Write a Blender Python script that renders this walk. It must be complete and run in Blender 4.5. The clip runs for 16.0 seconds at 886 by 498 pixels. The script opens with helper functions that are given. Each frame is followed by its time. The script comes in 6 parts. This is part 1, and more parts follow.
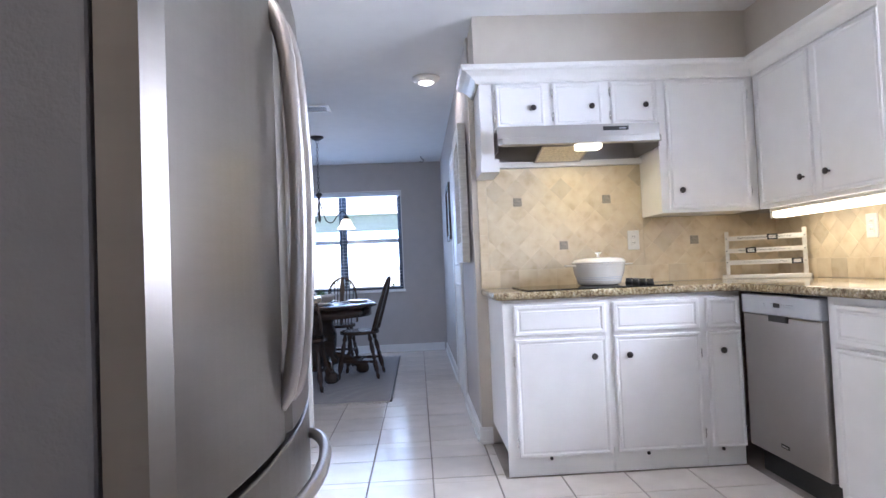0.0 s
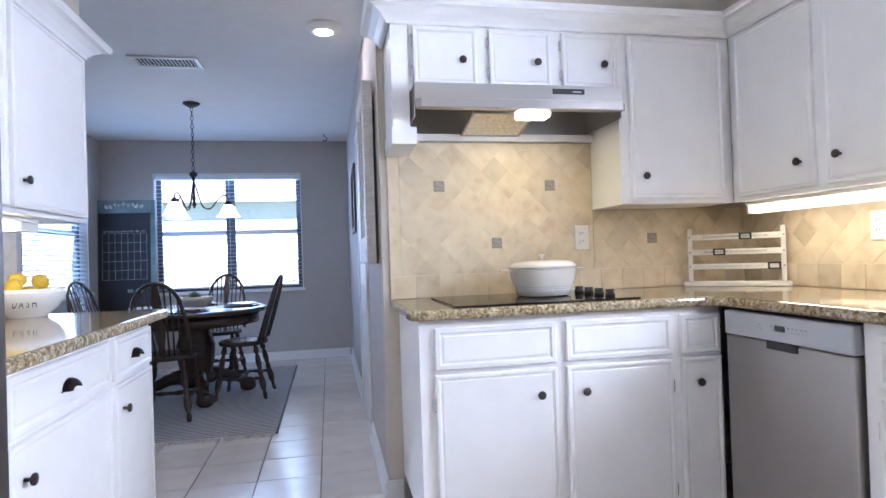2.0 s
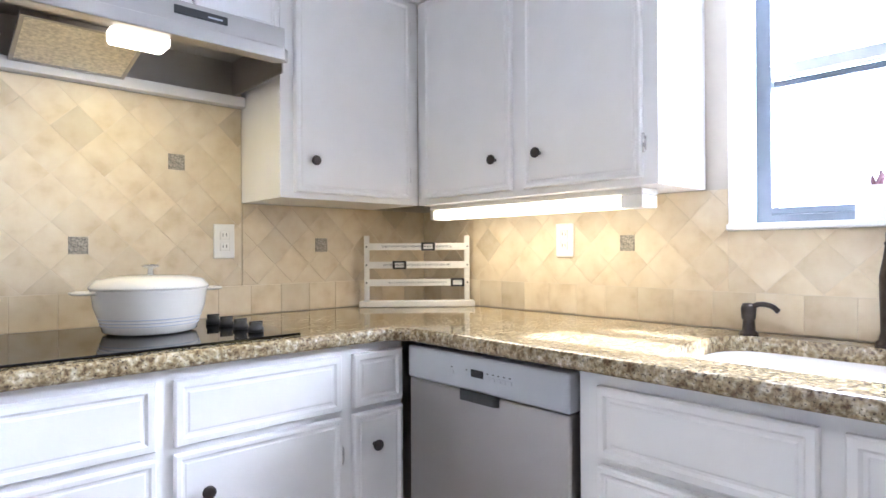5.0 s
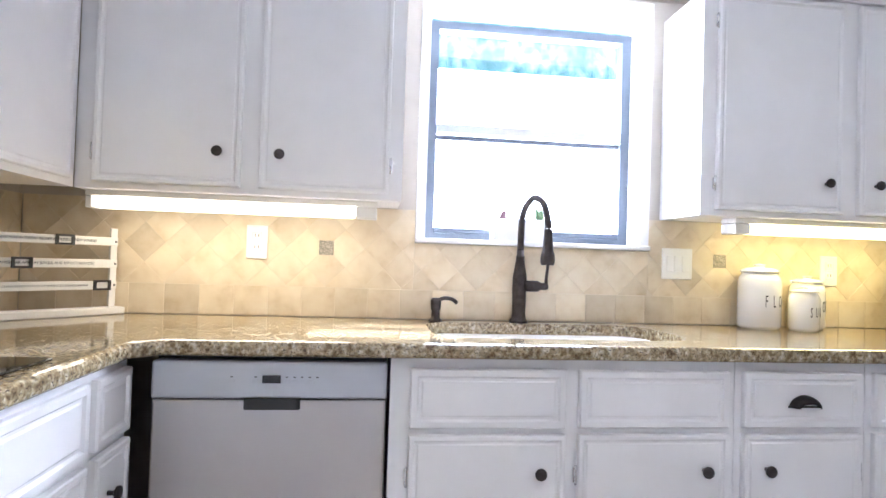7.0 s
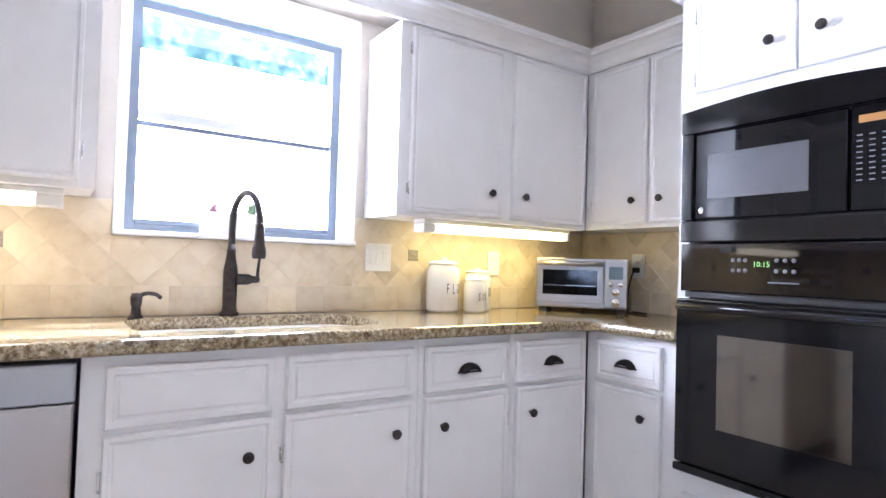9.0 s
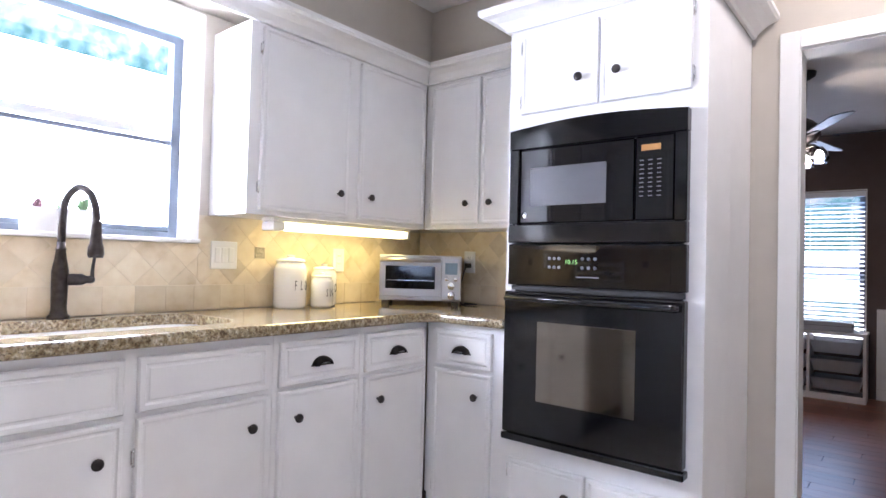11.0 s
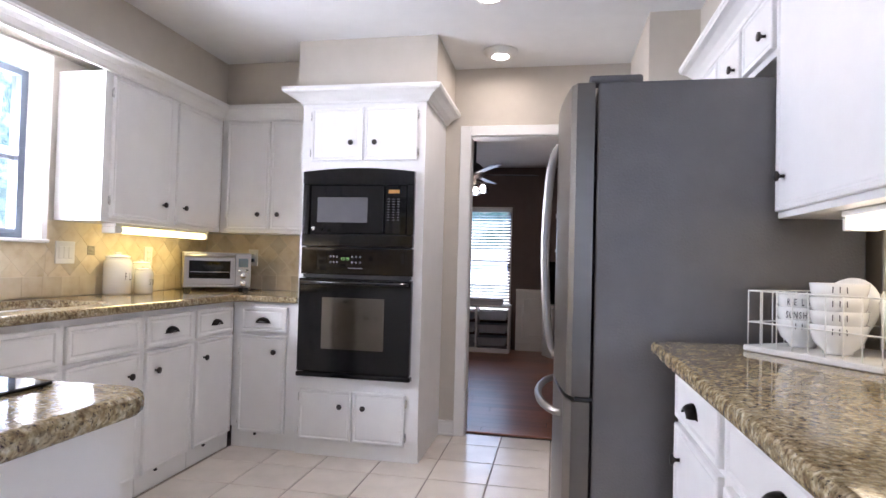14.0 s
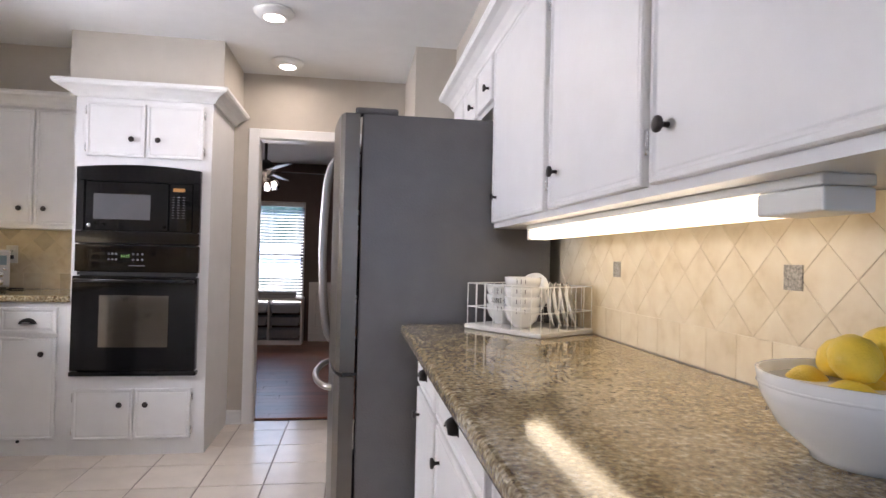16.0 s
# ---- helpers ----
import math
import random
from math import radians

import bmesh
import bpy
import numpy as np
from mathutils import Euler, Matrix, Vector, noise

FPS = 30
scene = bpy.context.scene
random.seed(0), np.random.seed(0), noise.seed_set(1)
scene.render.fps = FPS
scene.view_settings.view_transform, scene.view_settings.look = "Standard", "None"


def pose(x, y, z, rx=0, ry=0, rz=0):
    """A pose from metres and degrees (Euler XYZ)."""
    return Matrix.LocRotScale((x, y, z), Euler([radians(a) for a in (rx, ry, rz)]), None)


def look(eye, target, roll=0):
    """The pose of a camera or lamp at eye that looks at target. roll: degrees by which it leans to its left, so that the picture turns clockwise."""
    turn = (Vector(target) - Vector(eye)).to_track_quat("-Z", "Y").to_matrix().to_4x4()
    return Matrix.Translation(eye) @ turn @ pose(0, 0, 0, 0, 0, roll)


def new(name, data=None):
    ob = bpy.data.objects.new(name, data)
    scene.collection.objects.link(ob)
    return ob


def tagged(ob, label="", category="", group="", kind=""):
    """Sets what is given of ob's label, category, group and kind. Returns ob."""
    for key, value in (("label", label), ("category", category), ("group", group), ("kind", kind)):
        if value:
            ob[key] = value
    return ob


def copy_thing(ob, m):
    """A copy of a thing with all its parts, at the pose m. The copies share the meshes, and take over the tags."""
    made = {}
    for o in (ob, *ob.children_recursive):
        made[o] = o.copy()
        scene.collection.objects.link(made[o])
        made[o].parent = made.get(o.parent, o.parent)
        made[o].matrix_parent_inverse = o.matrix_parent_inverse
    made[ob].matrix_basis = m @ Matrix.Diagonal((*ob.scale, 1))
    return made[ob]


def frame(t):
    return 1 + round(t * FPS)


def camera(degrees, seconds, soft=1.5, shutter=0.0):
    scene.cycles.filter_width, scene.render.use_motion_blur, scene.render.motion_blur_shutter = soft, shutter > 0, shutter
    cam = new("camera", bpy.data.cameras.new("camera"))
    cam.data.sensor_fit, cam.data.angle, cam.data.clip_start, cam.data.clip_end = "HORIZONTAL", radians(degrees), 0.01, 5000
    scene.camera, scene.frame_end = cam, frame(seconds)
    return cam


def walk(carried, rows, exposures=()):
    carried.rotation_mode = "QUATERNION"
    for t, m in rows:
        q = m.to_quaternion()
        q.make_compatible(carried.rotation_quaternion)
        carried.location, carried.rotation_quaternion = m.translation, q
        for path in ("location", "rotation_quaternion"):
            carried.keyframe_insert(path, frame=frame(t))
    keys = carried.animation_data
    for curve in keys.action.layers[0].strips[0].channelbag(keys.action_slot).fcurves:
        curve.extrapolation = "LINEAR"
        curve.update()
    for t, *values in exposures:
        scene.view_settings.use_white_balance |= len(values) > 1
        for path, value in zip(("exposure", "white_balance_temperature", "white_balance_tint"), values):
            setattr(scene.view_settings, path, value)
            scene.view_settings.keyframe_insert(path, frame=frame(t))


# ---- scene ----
cam = camera(74.6, 16.0)
PATH = [
    (0, (0.4, -0.25, 1.056), (0.49, 1.747, 1.121), -2.4),
    (0.5, (0.474, -0.108, 1.097), (0.67, 1.882, 1.136), -2.6),
    (1, (0.487, 0.15, 1.09), (0.755, 2.132, 1.122), -2.3),
    (1.5, (0.473, 0.387, 1.107), (0.792, 2.361, 1.132), -2.2),
    (2, (0.508, 0.602, 1.115), (0.895, 2.564, 1.136), -1.9),
    (2.5, (0.617, 0.778, 1.126), (1.018, 2.737, 1.144), -1.9),
    (3, (0.733, 0.905, 1.119), (1.18, 2.854, 1.139), -1.6),
    (3.5, (0.844, 1.024, 1.127), (1.489, 2.917, 1.141), -1.2),
    (4, (0.943, 1.114, 1.145), (1.838, 2.903, 1.159), -0.9),
    (4.5, (0.966, 1.194, 1.147), (2.058, 2.87, 1.152), -0.7),
    (5, (0.951, 1.297, 1.144), (2.295, 2.778, 1.149), -0.3),
    (5.2, (0.929, 1.359, 1.148), (2.42, 2.692, 1.152), -0.0),
    (7.3, (0.449, 2.184, 1.128), (2.41, 1.79, 1.167), 1.9),
    (7.5, (0.4, 2.194, 1.132), (2.343, 1.72, 1.166), 1.9),
    (8, (0.36, 2.202, 1.128), (2.215, 1.454, 1.177), 1.8),
    (8.5, (0.377, 2.179, 1.128), (2.141, 1.239, 1.182), 1.8),
    (9, (0.392, 2.143, 1.124), (2.051, 1.028, 1.18), 1.7),
    (9.2, (0.393, 2.15, 1.129), (2.01, 0.973, 1.18), 1.7),
    (11.3, (0.294, 2.404, 1.142), (1.496, 0.806, 1.195), 1.3),
    (11.5, (0.263, 2.497, 1.136), (1.418, 0.865, 1.193), 1.2),
    (12, (0.228, 2.739, 1.138), (1.205, 0.995, 1.194), 1.4),
    (12.5, (0.215, 2.978, 1.131), (1.002, 1.14, 1.191), 1.3),
    (13, (0.16, 3.236, 1.128), (0.891, 1.375, 1.174), 1.3),
    (13.5, (0.132, 3.445, 1.135), (0.718, 1.533, 1.179), 1.4),
    (14, (0.105, 3.613, 1.148), (0.484, 1.65, 1.195), 1.5),
    (14.5, (0.045, 3.747, 1.161), (0.217, 1.755, 1.206), 1.4),
    (15, (0.015, 3.874, 1.174), (0.033, 1.874, 1.214), 1.3),
    (15.5, (0.004, 3.952, 1.179), (-0.141, 1.958, 1.217), 1.3),
    (16, (-0.011, 4.009, 1.182), (-0.31, 2.032, 1.216), 1.3),
]
EXPOSURE = [(0, 1.80, 5650, 20), (2.5, 1.88, 5550, 20), (5, 1.96, 5550, 18), (9, 1.98, 5650, 22), (12.5, 1.78, 5950, 23), (14, 1.58, 6150, 23), (16, 1.32, 6500, 23)]
walk(cam, [(t, look(eye, target, roll)) for t, eye, target, roll in PATH], EXPOSURE)

# ---- plan: inner faces of the kitchen walls, ceiling height ----
XE, YN, XW, YS, ZC = 2.68, 3.335, -0.905, -0.335, 2.49
FL = -0.028              # floor level: heights count from the underside of the plinths
DOWN = Matrix.Translation((0, 0, FL))
DIN = Matrix.Translation((0.756, 3.345, FL))   # dining room axes
DV, DU = 4.175, -2.665     # dining room depth and width
LIV_Y = -4.45            # far wall of the living room

# ---- world, sun, large lights ----
SUN_TO = Vector((0.62, -0.645, 1.0)).normalized()
world = bpy.data.worlds.new("sky")
scene.world = world
world.use_nodes = True
wn = world.node_tree.nodes
sky = wn.new("ShaderNodeTexSky")
sky.sky_type, sky.sun_disc = "NISHITA", False
sky.sun_elevation = math.asin(SUN_TO.z)
sky.sun_rotation = math.atan2(SUN_TO.x, SUN_TO.y)
world.node_tree.links.new(sky.outputs[0], wn["Background"].inputs[0])
wn["Background"].inputs[1].default_value = 0.07


def lamp(name, kind, m, energy, color, **kw):
    data = bpy.data.lights.new(name, kind)
    data.energy, data.color = energy * (1.0 if kind == "SUN" else 0.77), color
    for k, v in kw.items():
        if k == "size": data.size = v
        if k == "size_y": data.shape, data.size_y = "RECTANGLE", v
        if k == "radius": data.shadow_soft_size = v
        if k == "angle": data.angle = v
    ob = new(name, data)
    ob.matrix_world = m
    return ob


DAY = (0.46, 0.68, 1.0)
WARM = (1.0, 0.81, 0.44)
lamp("sun", "SUN", look((0, 0, 0), -SUN_TO), 5.0, (1.0, 0.96, 0.90), angle=radians(0.5))
lamp("sink_window_daylight", "AREA", look((3.05, 1.53, 1.62), (0, 1.53, 1.45)), 40, (0.84, 0.92, 1.0), size=1.0, size_y=0.7)


# ---- materials ----
def nodes_of(name):
    m = bpy.data.materials.new(name)
    m.use_nodes = True
    return m, m.node_tree.nodes, m.node_tree.links, m.node_tree.nodes["Principled BSDF"]


def ramp(n, stops):
    r = n.new("ShaderNodeValToRGB")
    e = r.color_ramp.elements
    while len(e) < len(stops):
        e.new(0.5)
    for el, (p, c) in zip(e, stops):
        el.position, el.color = p, (*c, 1)
    return r


def mat(name, color, rough=0.5, metal=0.0, var=0.06, scale=9.0, bump=0.05, grain=120.0, stretch=(1, 1, 1), coat=0.0, piece=0.0):
    """A painted, glazed or metal surface: broad stains, fine grain and a little relief. piece: colour change from piece to piece."""
    m, n, l, b = nodes_of(name)
    tc = n.new("ShaderNodeTexCoord")
    mp = n.new("ShaderNodeMapping")
    mp.inputs["Scale"].default_value = stretch
    l.new(tc.outputs["Object"], mp.inputs["Vector"])
    broad, fine = n.new("ShaderNodeTexNoise"), n.new("ShaderNodeTexNoise")
    for t, s, d in ((broad, scale, 4), (fine, grain, 3)):
        t.inputs["Scale"].default_value, t.inputs["Detail"].default_value = s, d
        l.new(mp.outputs[0], t.inputs["Vector"])
    lo, hi = [c * (1 - var) for c in color], [min(1, c * (1 + var)) for c in color]
    r = ramp(n, [(0.3, lo), (0.7, hi)])
    l.new(broad.outputs[0], r.inputs[0])
    out = r.outputs[0]
    if piece:
        oi, hs = n.new("ShaderNodeObjectInfo"), n.new("ShaderNodeHueSaturation")
        ma = n.new("ShaderNodeMapRange")
        ma.inputs["To Min"].default_value, ma.inputs["To Max"].default_value = 1 - piece, 1 + piece
        l.new(oi.outputs["Random"], ma.inputs[0])
        l.new(ma.outputs[0], hs.inputs["Value"])
        l.new(out, hs.inputs["Color"])
        out = hs.outputs[0]
    l.new(out, b.inputs["Base Color"])
    b.inputs["Metallic"].default_value = metal
    rr = n.new("ShaderNodeMapRange")
    rr.inputs["To Min"].default_value, rr.inputs["To Max"].default_value = max(0.02, rough * 0.8), min(1, rough * 1.2)
    l.new(fine.outputs[0], rr.inputs[0])
    l.new(rr.outputs[0], b.inputs["Roughness"])
    if bump:
        bp = n.new("ShaderNodeBump")
        bp.inputs["Strength"].default_value, bp.inputs["Distance"].default_value = bump, 0.003
        l.new(fine.outputs[0], bp.inputs["Height"])
        l.new(bp.outputs[0], b.inputs["Normal"])
    b.inputs["Coat Weight"].default_value = coat
    return m


def glow(name, color, strength):
    m, n, l, b = nodes_of(name)
    b.inputs["Base Color"].default_value = (*color, 1)
    b.inputs["Emission Color"].default_value = (*color, 1)
    b.inputs["Emission Strength"].default_value = strength
    return m


def granite():
    m, n, l, b = nodes_of("granite")
    tc = n.new("ShaderNodeTexCoord")
    base, mid, vor, spk = n.new("ShaderNodeTexNoise"), n.new("ShaderNodeTexNoise"), n.new("ShaderNodeTexVoronoi"), n.new("ShaderNodeTexNoise")
    for t, s in ((base, 20), (mid, 82), (vor, 140), (spk, 165)):
        t.inputs["Scale"].default_value = s
        l.new(tc.outputs["Object"], t.inputs["Vector"])
    mid.inputs["Detail"].default_value = 6
    spk.inputs["Detail"].default_value = 4
    spk.inputs["Roughness"].default_value = 0.7
    r1 = ramp(n, [(0.30, (0.12, 0.075, 0.04)), (0.41, (0.24, 0.175, 0.09)), (0.54, (0.37, 0.295, 0.17)), (0.70, (0.56, 0.49, 0.35))])
    add = n.new("ShaderNodeMath")
    add.operation = "MULTIPLY_ADD"
    l.new(base.outputs[0], add.inputs[0])
    add.inputs[1].default_value = 0.35
    l.new(mid.outputs[0], add.inputs[2])
    sub = n.new("ShaderNodeMath")
    sub.operation = "SUBTRACT"
    sub.inputs[1].default_value = 0.17
    l.new(add.outputs[0], sub.inputs[0])
    l.new(sub.outputs[0], r1.inputs[0])
    r2 = ramp(n, [(0.0, (0, 0, 0)), (0.38, (0, 0, 0)), (0.43, (1, 1, 1)), (1.0, (1, 1, 1))])
    l.new(spk.outputs[0], r2.inputs[0])
    mx = n.new("ShaderNodeMix")
    mx.data_type = "RGBA"
    mx.inputs[6].default_value = (0.055, 0.04, 0.032, 1)
    l.new(r2.outputs[0], mx.inputs[0])
    l.new(r1.outputs[0], mx.inputs[7])
    hs = n.new("ShaderNodeHueSaturation")
    mr = n.new("ShaderNodeMapRange")
    mr.inputs["To Min"].default_value, mr.inputs["To Max"].default_value = 0.72, 1.22
    sep = n.new("ShaderNodeSeparateColor")
    l.new(vor.outputs["Color"], sep.inputs[0])
    l.new(sep.outputs[0], mr.inputs[0])
    l.new(mr.outputs[0], hs.inputs["Value"])
    l.new(mx.outputs[2], hs.inputs["Color"])
    l.new(hs.outputs[0], b.inputs["Base Color"])
    b.inputs["Roughness"].default_value = 0.08
    return m


def travertine(name, dark=1.0, piece=0.07):
    m, n, l, b = nodes_of(name)
    tc, oi = n.new("ShaderNodeTexCoord"), n.new("ShaderNodeObjectInfo")
    off = n.new("ShaderNodeVectorMath")
    off.operation = "MULTIPLY_ADD"
    off.inputs[1].default_value = (1, 1, 1)
    l.new(tc.outputs["Object"], off.inputs[0])
    cmb = n.new("ShaderNodeMath")
    cmb.operation = "MULTIPLY"
    cmb.inputs[1].default_value = 37.0
    l.new(oi.outputs["Random"], cmb.inputs[0])
    l.new(cmb.outputs[0], off.inputs[2])
    cloud, pit = n.new("ShaderNodeTexNoise"), n.new("ShaderNodeTexNoise")
    for t, s, d in ((cloud, 14, 6), (pit, 160, 3)):
        t.inputs["Scale"].default_value, t.inputs["Detail"].default_value = s, d
        l.new(off.outputs[0], t.inputs["Vector"])
    r = ramp(n, [(0.24, (0.56 * dark, 0.44 * dark, 0.27 * dark)), (0.45, (0.67 * dark, 0.56 * dark, 0.39 * dark)), (0.70, (0.73 * dark, 0.635 * dark, 0.47 * dark))])
    l.new(cloud.outputs[0], r.inputs[0])
    hs, mr = n.new("ShaderNodeHueSaturation"), n.new("ShaderNodeMapRange")
    pw = n.new("ShaderNodeMath")
    pw.operation = "POWER"
    pw.inputs[1].default_value = 0.55
    l.new(oi.outputs["Random"], pw.inputs[0])
    mr.inputs["To Min"].default_value, mr.inputs["To Max"].default_value = 1 - piece * 1.5, 1 + piece * 0.5
    l.new(pw.outputs[0], mr.inputs[0])
    l.new(mr.outputs[0], hs.inputs["Value"])
    l.new(r.outputs[0], hs.inputs["Color"])
    l.new(hs.outputs[0], b.inputs["Base Color"])
    b.inputs["Roughness"].default_value = 0.42
    bp = n.new("ShaderNodeBump")
    bp.inputs["Strength"].default_value, bp.inputs["Distance"].default_value = 0.12, 0.002
    l.new(pit.outputs[0], bp.inputs["Height"])
    l.new(bp.outputs[0], b.inputs["Normal"])
    return m


def striped(name, c1, c2, period, axis=0, rough=0.9, wob=0.0):
    """Woven or grained stripes across one axis."""
    m, n, l, b = nodes_of(name)
    tc, w = n.new("ShaderNodeTexCoord"), n.new("ShaderNodeTexWave")
    w.bands_direction = "XYZ"[axis]
    w.inputs["Scale"].default_value = 0.314 / period
    w.inputs["Distortion"].default_value, w.inputs["Detail"].default_value, w.inputs["Detail Scale"].default_value = wob, 3, 2
    l.new(tc.outputs["Object"], w.inputs["Vector"])
    r = ramp(n, [(0.25, c1), (0.75, c2)])
    l.new(w.outputs["Color"], r.inputs[0])
    l.new(r.outputs[0], b.inputs["Base Color"])
    b.inputs["Roughness"].default_value = rough
    bp = n.new("ShaderNodeBump")
    bp.inputs["Strength"].default_value, bp.inputs["Distance"].default_value = 0.3, 0.003
    l.new(w.outputs["Color"], bp.inputs["Height"])
    l.new(bp.outputs[0], b.inputs["Normal"])
    return m


def clear_glass():
    m, n, l, b = nodes_of("window_glass")
    b.inputs["Base Color"].default_value = (1, 1, 1, 1)
    b.inputs["Roughness"].default_value, b.inputs["IOR"].default_value = 0.0, 1.45
    b.inputs["Transmission Weight"].default_value = 1.0
    return m


# Emissive sheet: daylight on foliage is put into its glow and colours.
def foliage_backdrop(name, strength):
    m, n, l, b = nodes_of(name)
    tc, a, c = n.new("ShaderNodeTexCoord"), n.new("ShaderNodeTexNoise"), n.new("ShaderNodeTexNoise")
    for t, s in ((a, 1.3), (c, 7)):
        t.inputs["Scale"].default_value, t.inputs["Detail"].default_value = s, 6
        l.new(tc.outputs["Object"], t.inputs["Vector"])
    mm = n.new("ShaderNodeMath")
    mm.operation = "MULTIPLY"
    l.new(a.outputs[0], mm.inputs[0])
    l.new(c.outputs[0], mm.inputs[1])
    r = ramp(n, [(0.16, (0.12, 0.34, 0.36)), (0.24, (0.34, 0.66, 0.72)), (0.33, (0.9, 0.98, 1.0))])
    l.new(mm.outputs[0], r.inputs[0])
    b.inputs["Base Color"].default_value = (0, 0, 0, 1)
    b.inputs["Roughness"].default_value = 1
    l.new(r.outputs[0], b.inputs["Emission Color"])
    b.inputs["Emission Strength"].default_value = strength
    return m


M_WHITE = mat("white_cabinet_paint", (0.80, 0.79, 0.78), 0.36, var=0.02, bump=0.04, grain=60)
M_TRIM = mat("white_trim_paint", (0.80, 0.79, 0.77), 0.4, var=0.02, bump=0.03)
M_WALL = mat("greige_wall_paint", (0.53, 0.48, 0.41), 0.75, var=0.03, bump=0.12, grain=180)
# Copy of the greige paint with the dining room's bluish light in its colour.
M_DWALL = mat("blue_lit_wall_paint", (0.47, 0.43, 0.40), 0.75, var=0.03, bump=0.12, grain=180)
M_CEIL = mat("ceiling_texture", (0.78, 0.78, 0.77), 0.85, var=0.02, bump=0.3, grain=70)
M_BROWN = mat("dark_brown_wall_paint", (0.12, 0.085, 0.075), 0.7, var=0.06, bump=0.1)
M_GRANITE = granite()
M_TRAV = travertine("travertine")
M_TRAVD = travertine("travertine_darker", 0.87)
M_TRAVP = travertine("travertine_even", 0.97, 0.025)
M_GROUT = mat("grout", (0.69, 0.60, 0.46), 0.85, var=0.08, grain=200)
M_FGROUT = mat("floor_grout", (0.27, 0.23, 0.20), 0.9, var=0.15, grain=200)
M_TILE = mat("cream_floor_tile", (0.74, 0.67, 0.60), 0.22, var=0.06, scale=6, bump=0.05, grain=30, piece=0.05)
M_STEEL = mat("brushed_steel", (0.42, 0.395, 0.375), 0.34, 1.0, var=0.01, scale=4, bump=0, grain=60, stretch=(0.4, 14, 0.4))
M_STEELH = mat("brushed_steel_across", (0.43, 0.41, 0.39), 0.34, 1.0, var=0.01, scale=4, bump=0, grain=60, stretch=(0.3, 30, 30))
M_FRIDGE = mat("stainless_door", (0.19, 0.17, 0.148), 0.36, 1.0, var=0.025, scale=3, bump=0.015, grain=70, stretch=(1, 1, 12))
M_FSIDE = mat("grey_textured_enamel", (0.155, 0.148, 0.15), 0.24, 0.0, var=0.05, bump=0.55, grain=130)
M_MESH = mat("aluminium_mesh", (0.72, 0.68, 0.58), 0.34, 1.0, var=0.25, scale=90, bump=0.9, grain=240)
M_SINK = mat("satin_steel", (0.19, 0.19, 0.20), 0.24, 1.0, var=0.05)
M_CHROME = mat("chrome", (0.8, 0.8, 0.8), 0.12, 1.0, var=0.02, bump=0)
M_BRONZE = mat("oil_rubbed_bronze", (0.05, 0.042, 0.04), 0.32, 0.7, var=0.3, scale=40, bump=0.03)
M_BLACK = mat("black_enamel", (0.004, 0.004, 0.005), 0.09, var=0.1, bump=0.01)
M_BLACKG = mat("black_glass", (0.003, 0.003, 0.004), 0.04, var=0.1, bump=0)
M_DARKG = mat("smoked_screen", (0.10, 0.10, 0.11), 0.22, var=0.05, bump=0)
M_BLACKP = mat("black_plastic", (0.02, 0.02, 0.02), 0.45, var=0.1)
M_GREYP = mat("grey_plastic", (0.42, 0.44, 0.48), 0.4, var=0.03)
M_CERAM = mat("white_glaze", (0.82, 0.81, 0.78), 0.12, var=0.02, bump=0.02, grain=20, coat=0.3)
M_CREAM = mat("cream_enamel", (0.74, 0.70, 0.62), 0.15, var=0.02, bump=0.01, coat=0.3)
M_PLATE = mat("white_plastic", (0.80, 0.79, 0.75), 0.35, var=0.02, bump=0)
M_INK = mat("dark_ink", (0.05, 0.05, 0.05), 0.6, var=0.05, bump=0)
M_WGREY = mat("weathered_white_wood", (0.62, 0.60, 0.56), 0.6, var=0.12, scale=12, bump=0.2, stretch=(1, 1, 8))
M_LEMON = mat("lemon_peel", (0.80, 0.55, 0.05), 0.38, var=0.12, scale=20, bump=0.5, grain=260)
M_DWOOD = mat("dark_stained_wood", (0.045, 0.026, 0.018), 0.26, var=0.35, scale=10, bump=0.06, stretch=(1, 1, 6), coat=0.2)
M_GLASS = clear_glass()
M_ALU = mat("dark_window_frame", (0.10, 0.12, 0.15), 0.45, 0.3, var=0.1)
M_ALUL = mat("bare_aluminium", (0.6, 0.62, 0.65), 0.35, 0.8, var=0.05)
M_TUBE = glow("warm_tube", (1.0, 0.90, 0.66), 1.3)
M_TUBEY = glow("yellow_tube", (1.0, 0.86, 0.40), 1.5)
M_BULB = glow("lamp_lens", (1.0, 0.93, 0.80), 5)
M_MOSAIC = mat("etched_metal_insert", (0.30, 0.27, 0.22), 0.4, 0.5, var=0.5, scale=140, bump=0.9, grain=180)


# ---- building blocks ----
ORIG = {}


def bm_box(x0, x1, y0, y1, z0, z1, bevel=0.0, seg=1, bm=None):
    one = bmesh.new()
    bmesh.ops.create_cube(one, size=1)
    for v in one.verts:
        v.co = Vector(((x0 + x1) / 2 + v.co.x * (x1 - x0), (y0 + y1) / 2 + v.co.y * (y1 - y0), (z0 + z1) / 2 + v.co.z * (z1 - z0)))
    if bevel:
        bmesh.ops.bevel(one, geom=one.edges[:], offset=bevel, segments=seg, affect="EDGES", profile=0.5)
    return join(bm, one)


def join(bm, one):
    if bm is None:
        return one
    me = bpy.data.meshes.new("tmp")
    one.to_mesh(me)
    one.free()
    bm.from_mesh(me)
    bpy.data.meshes.remove(me)
    return bm


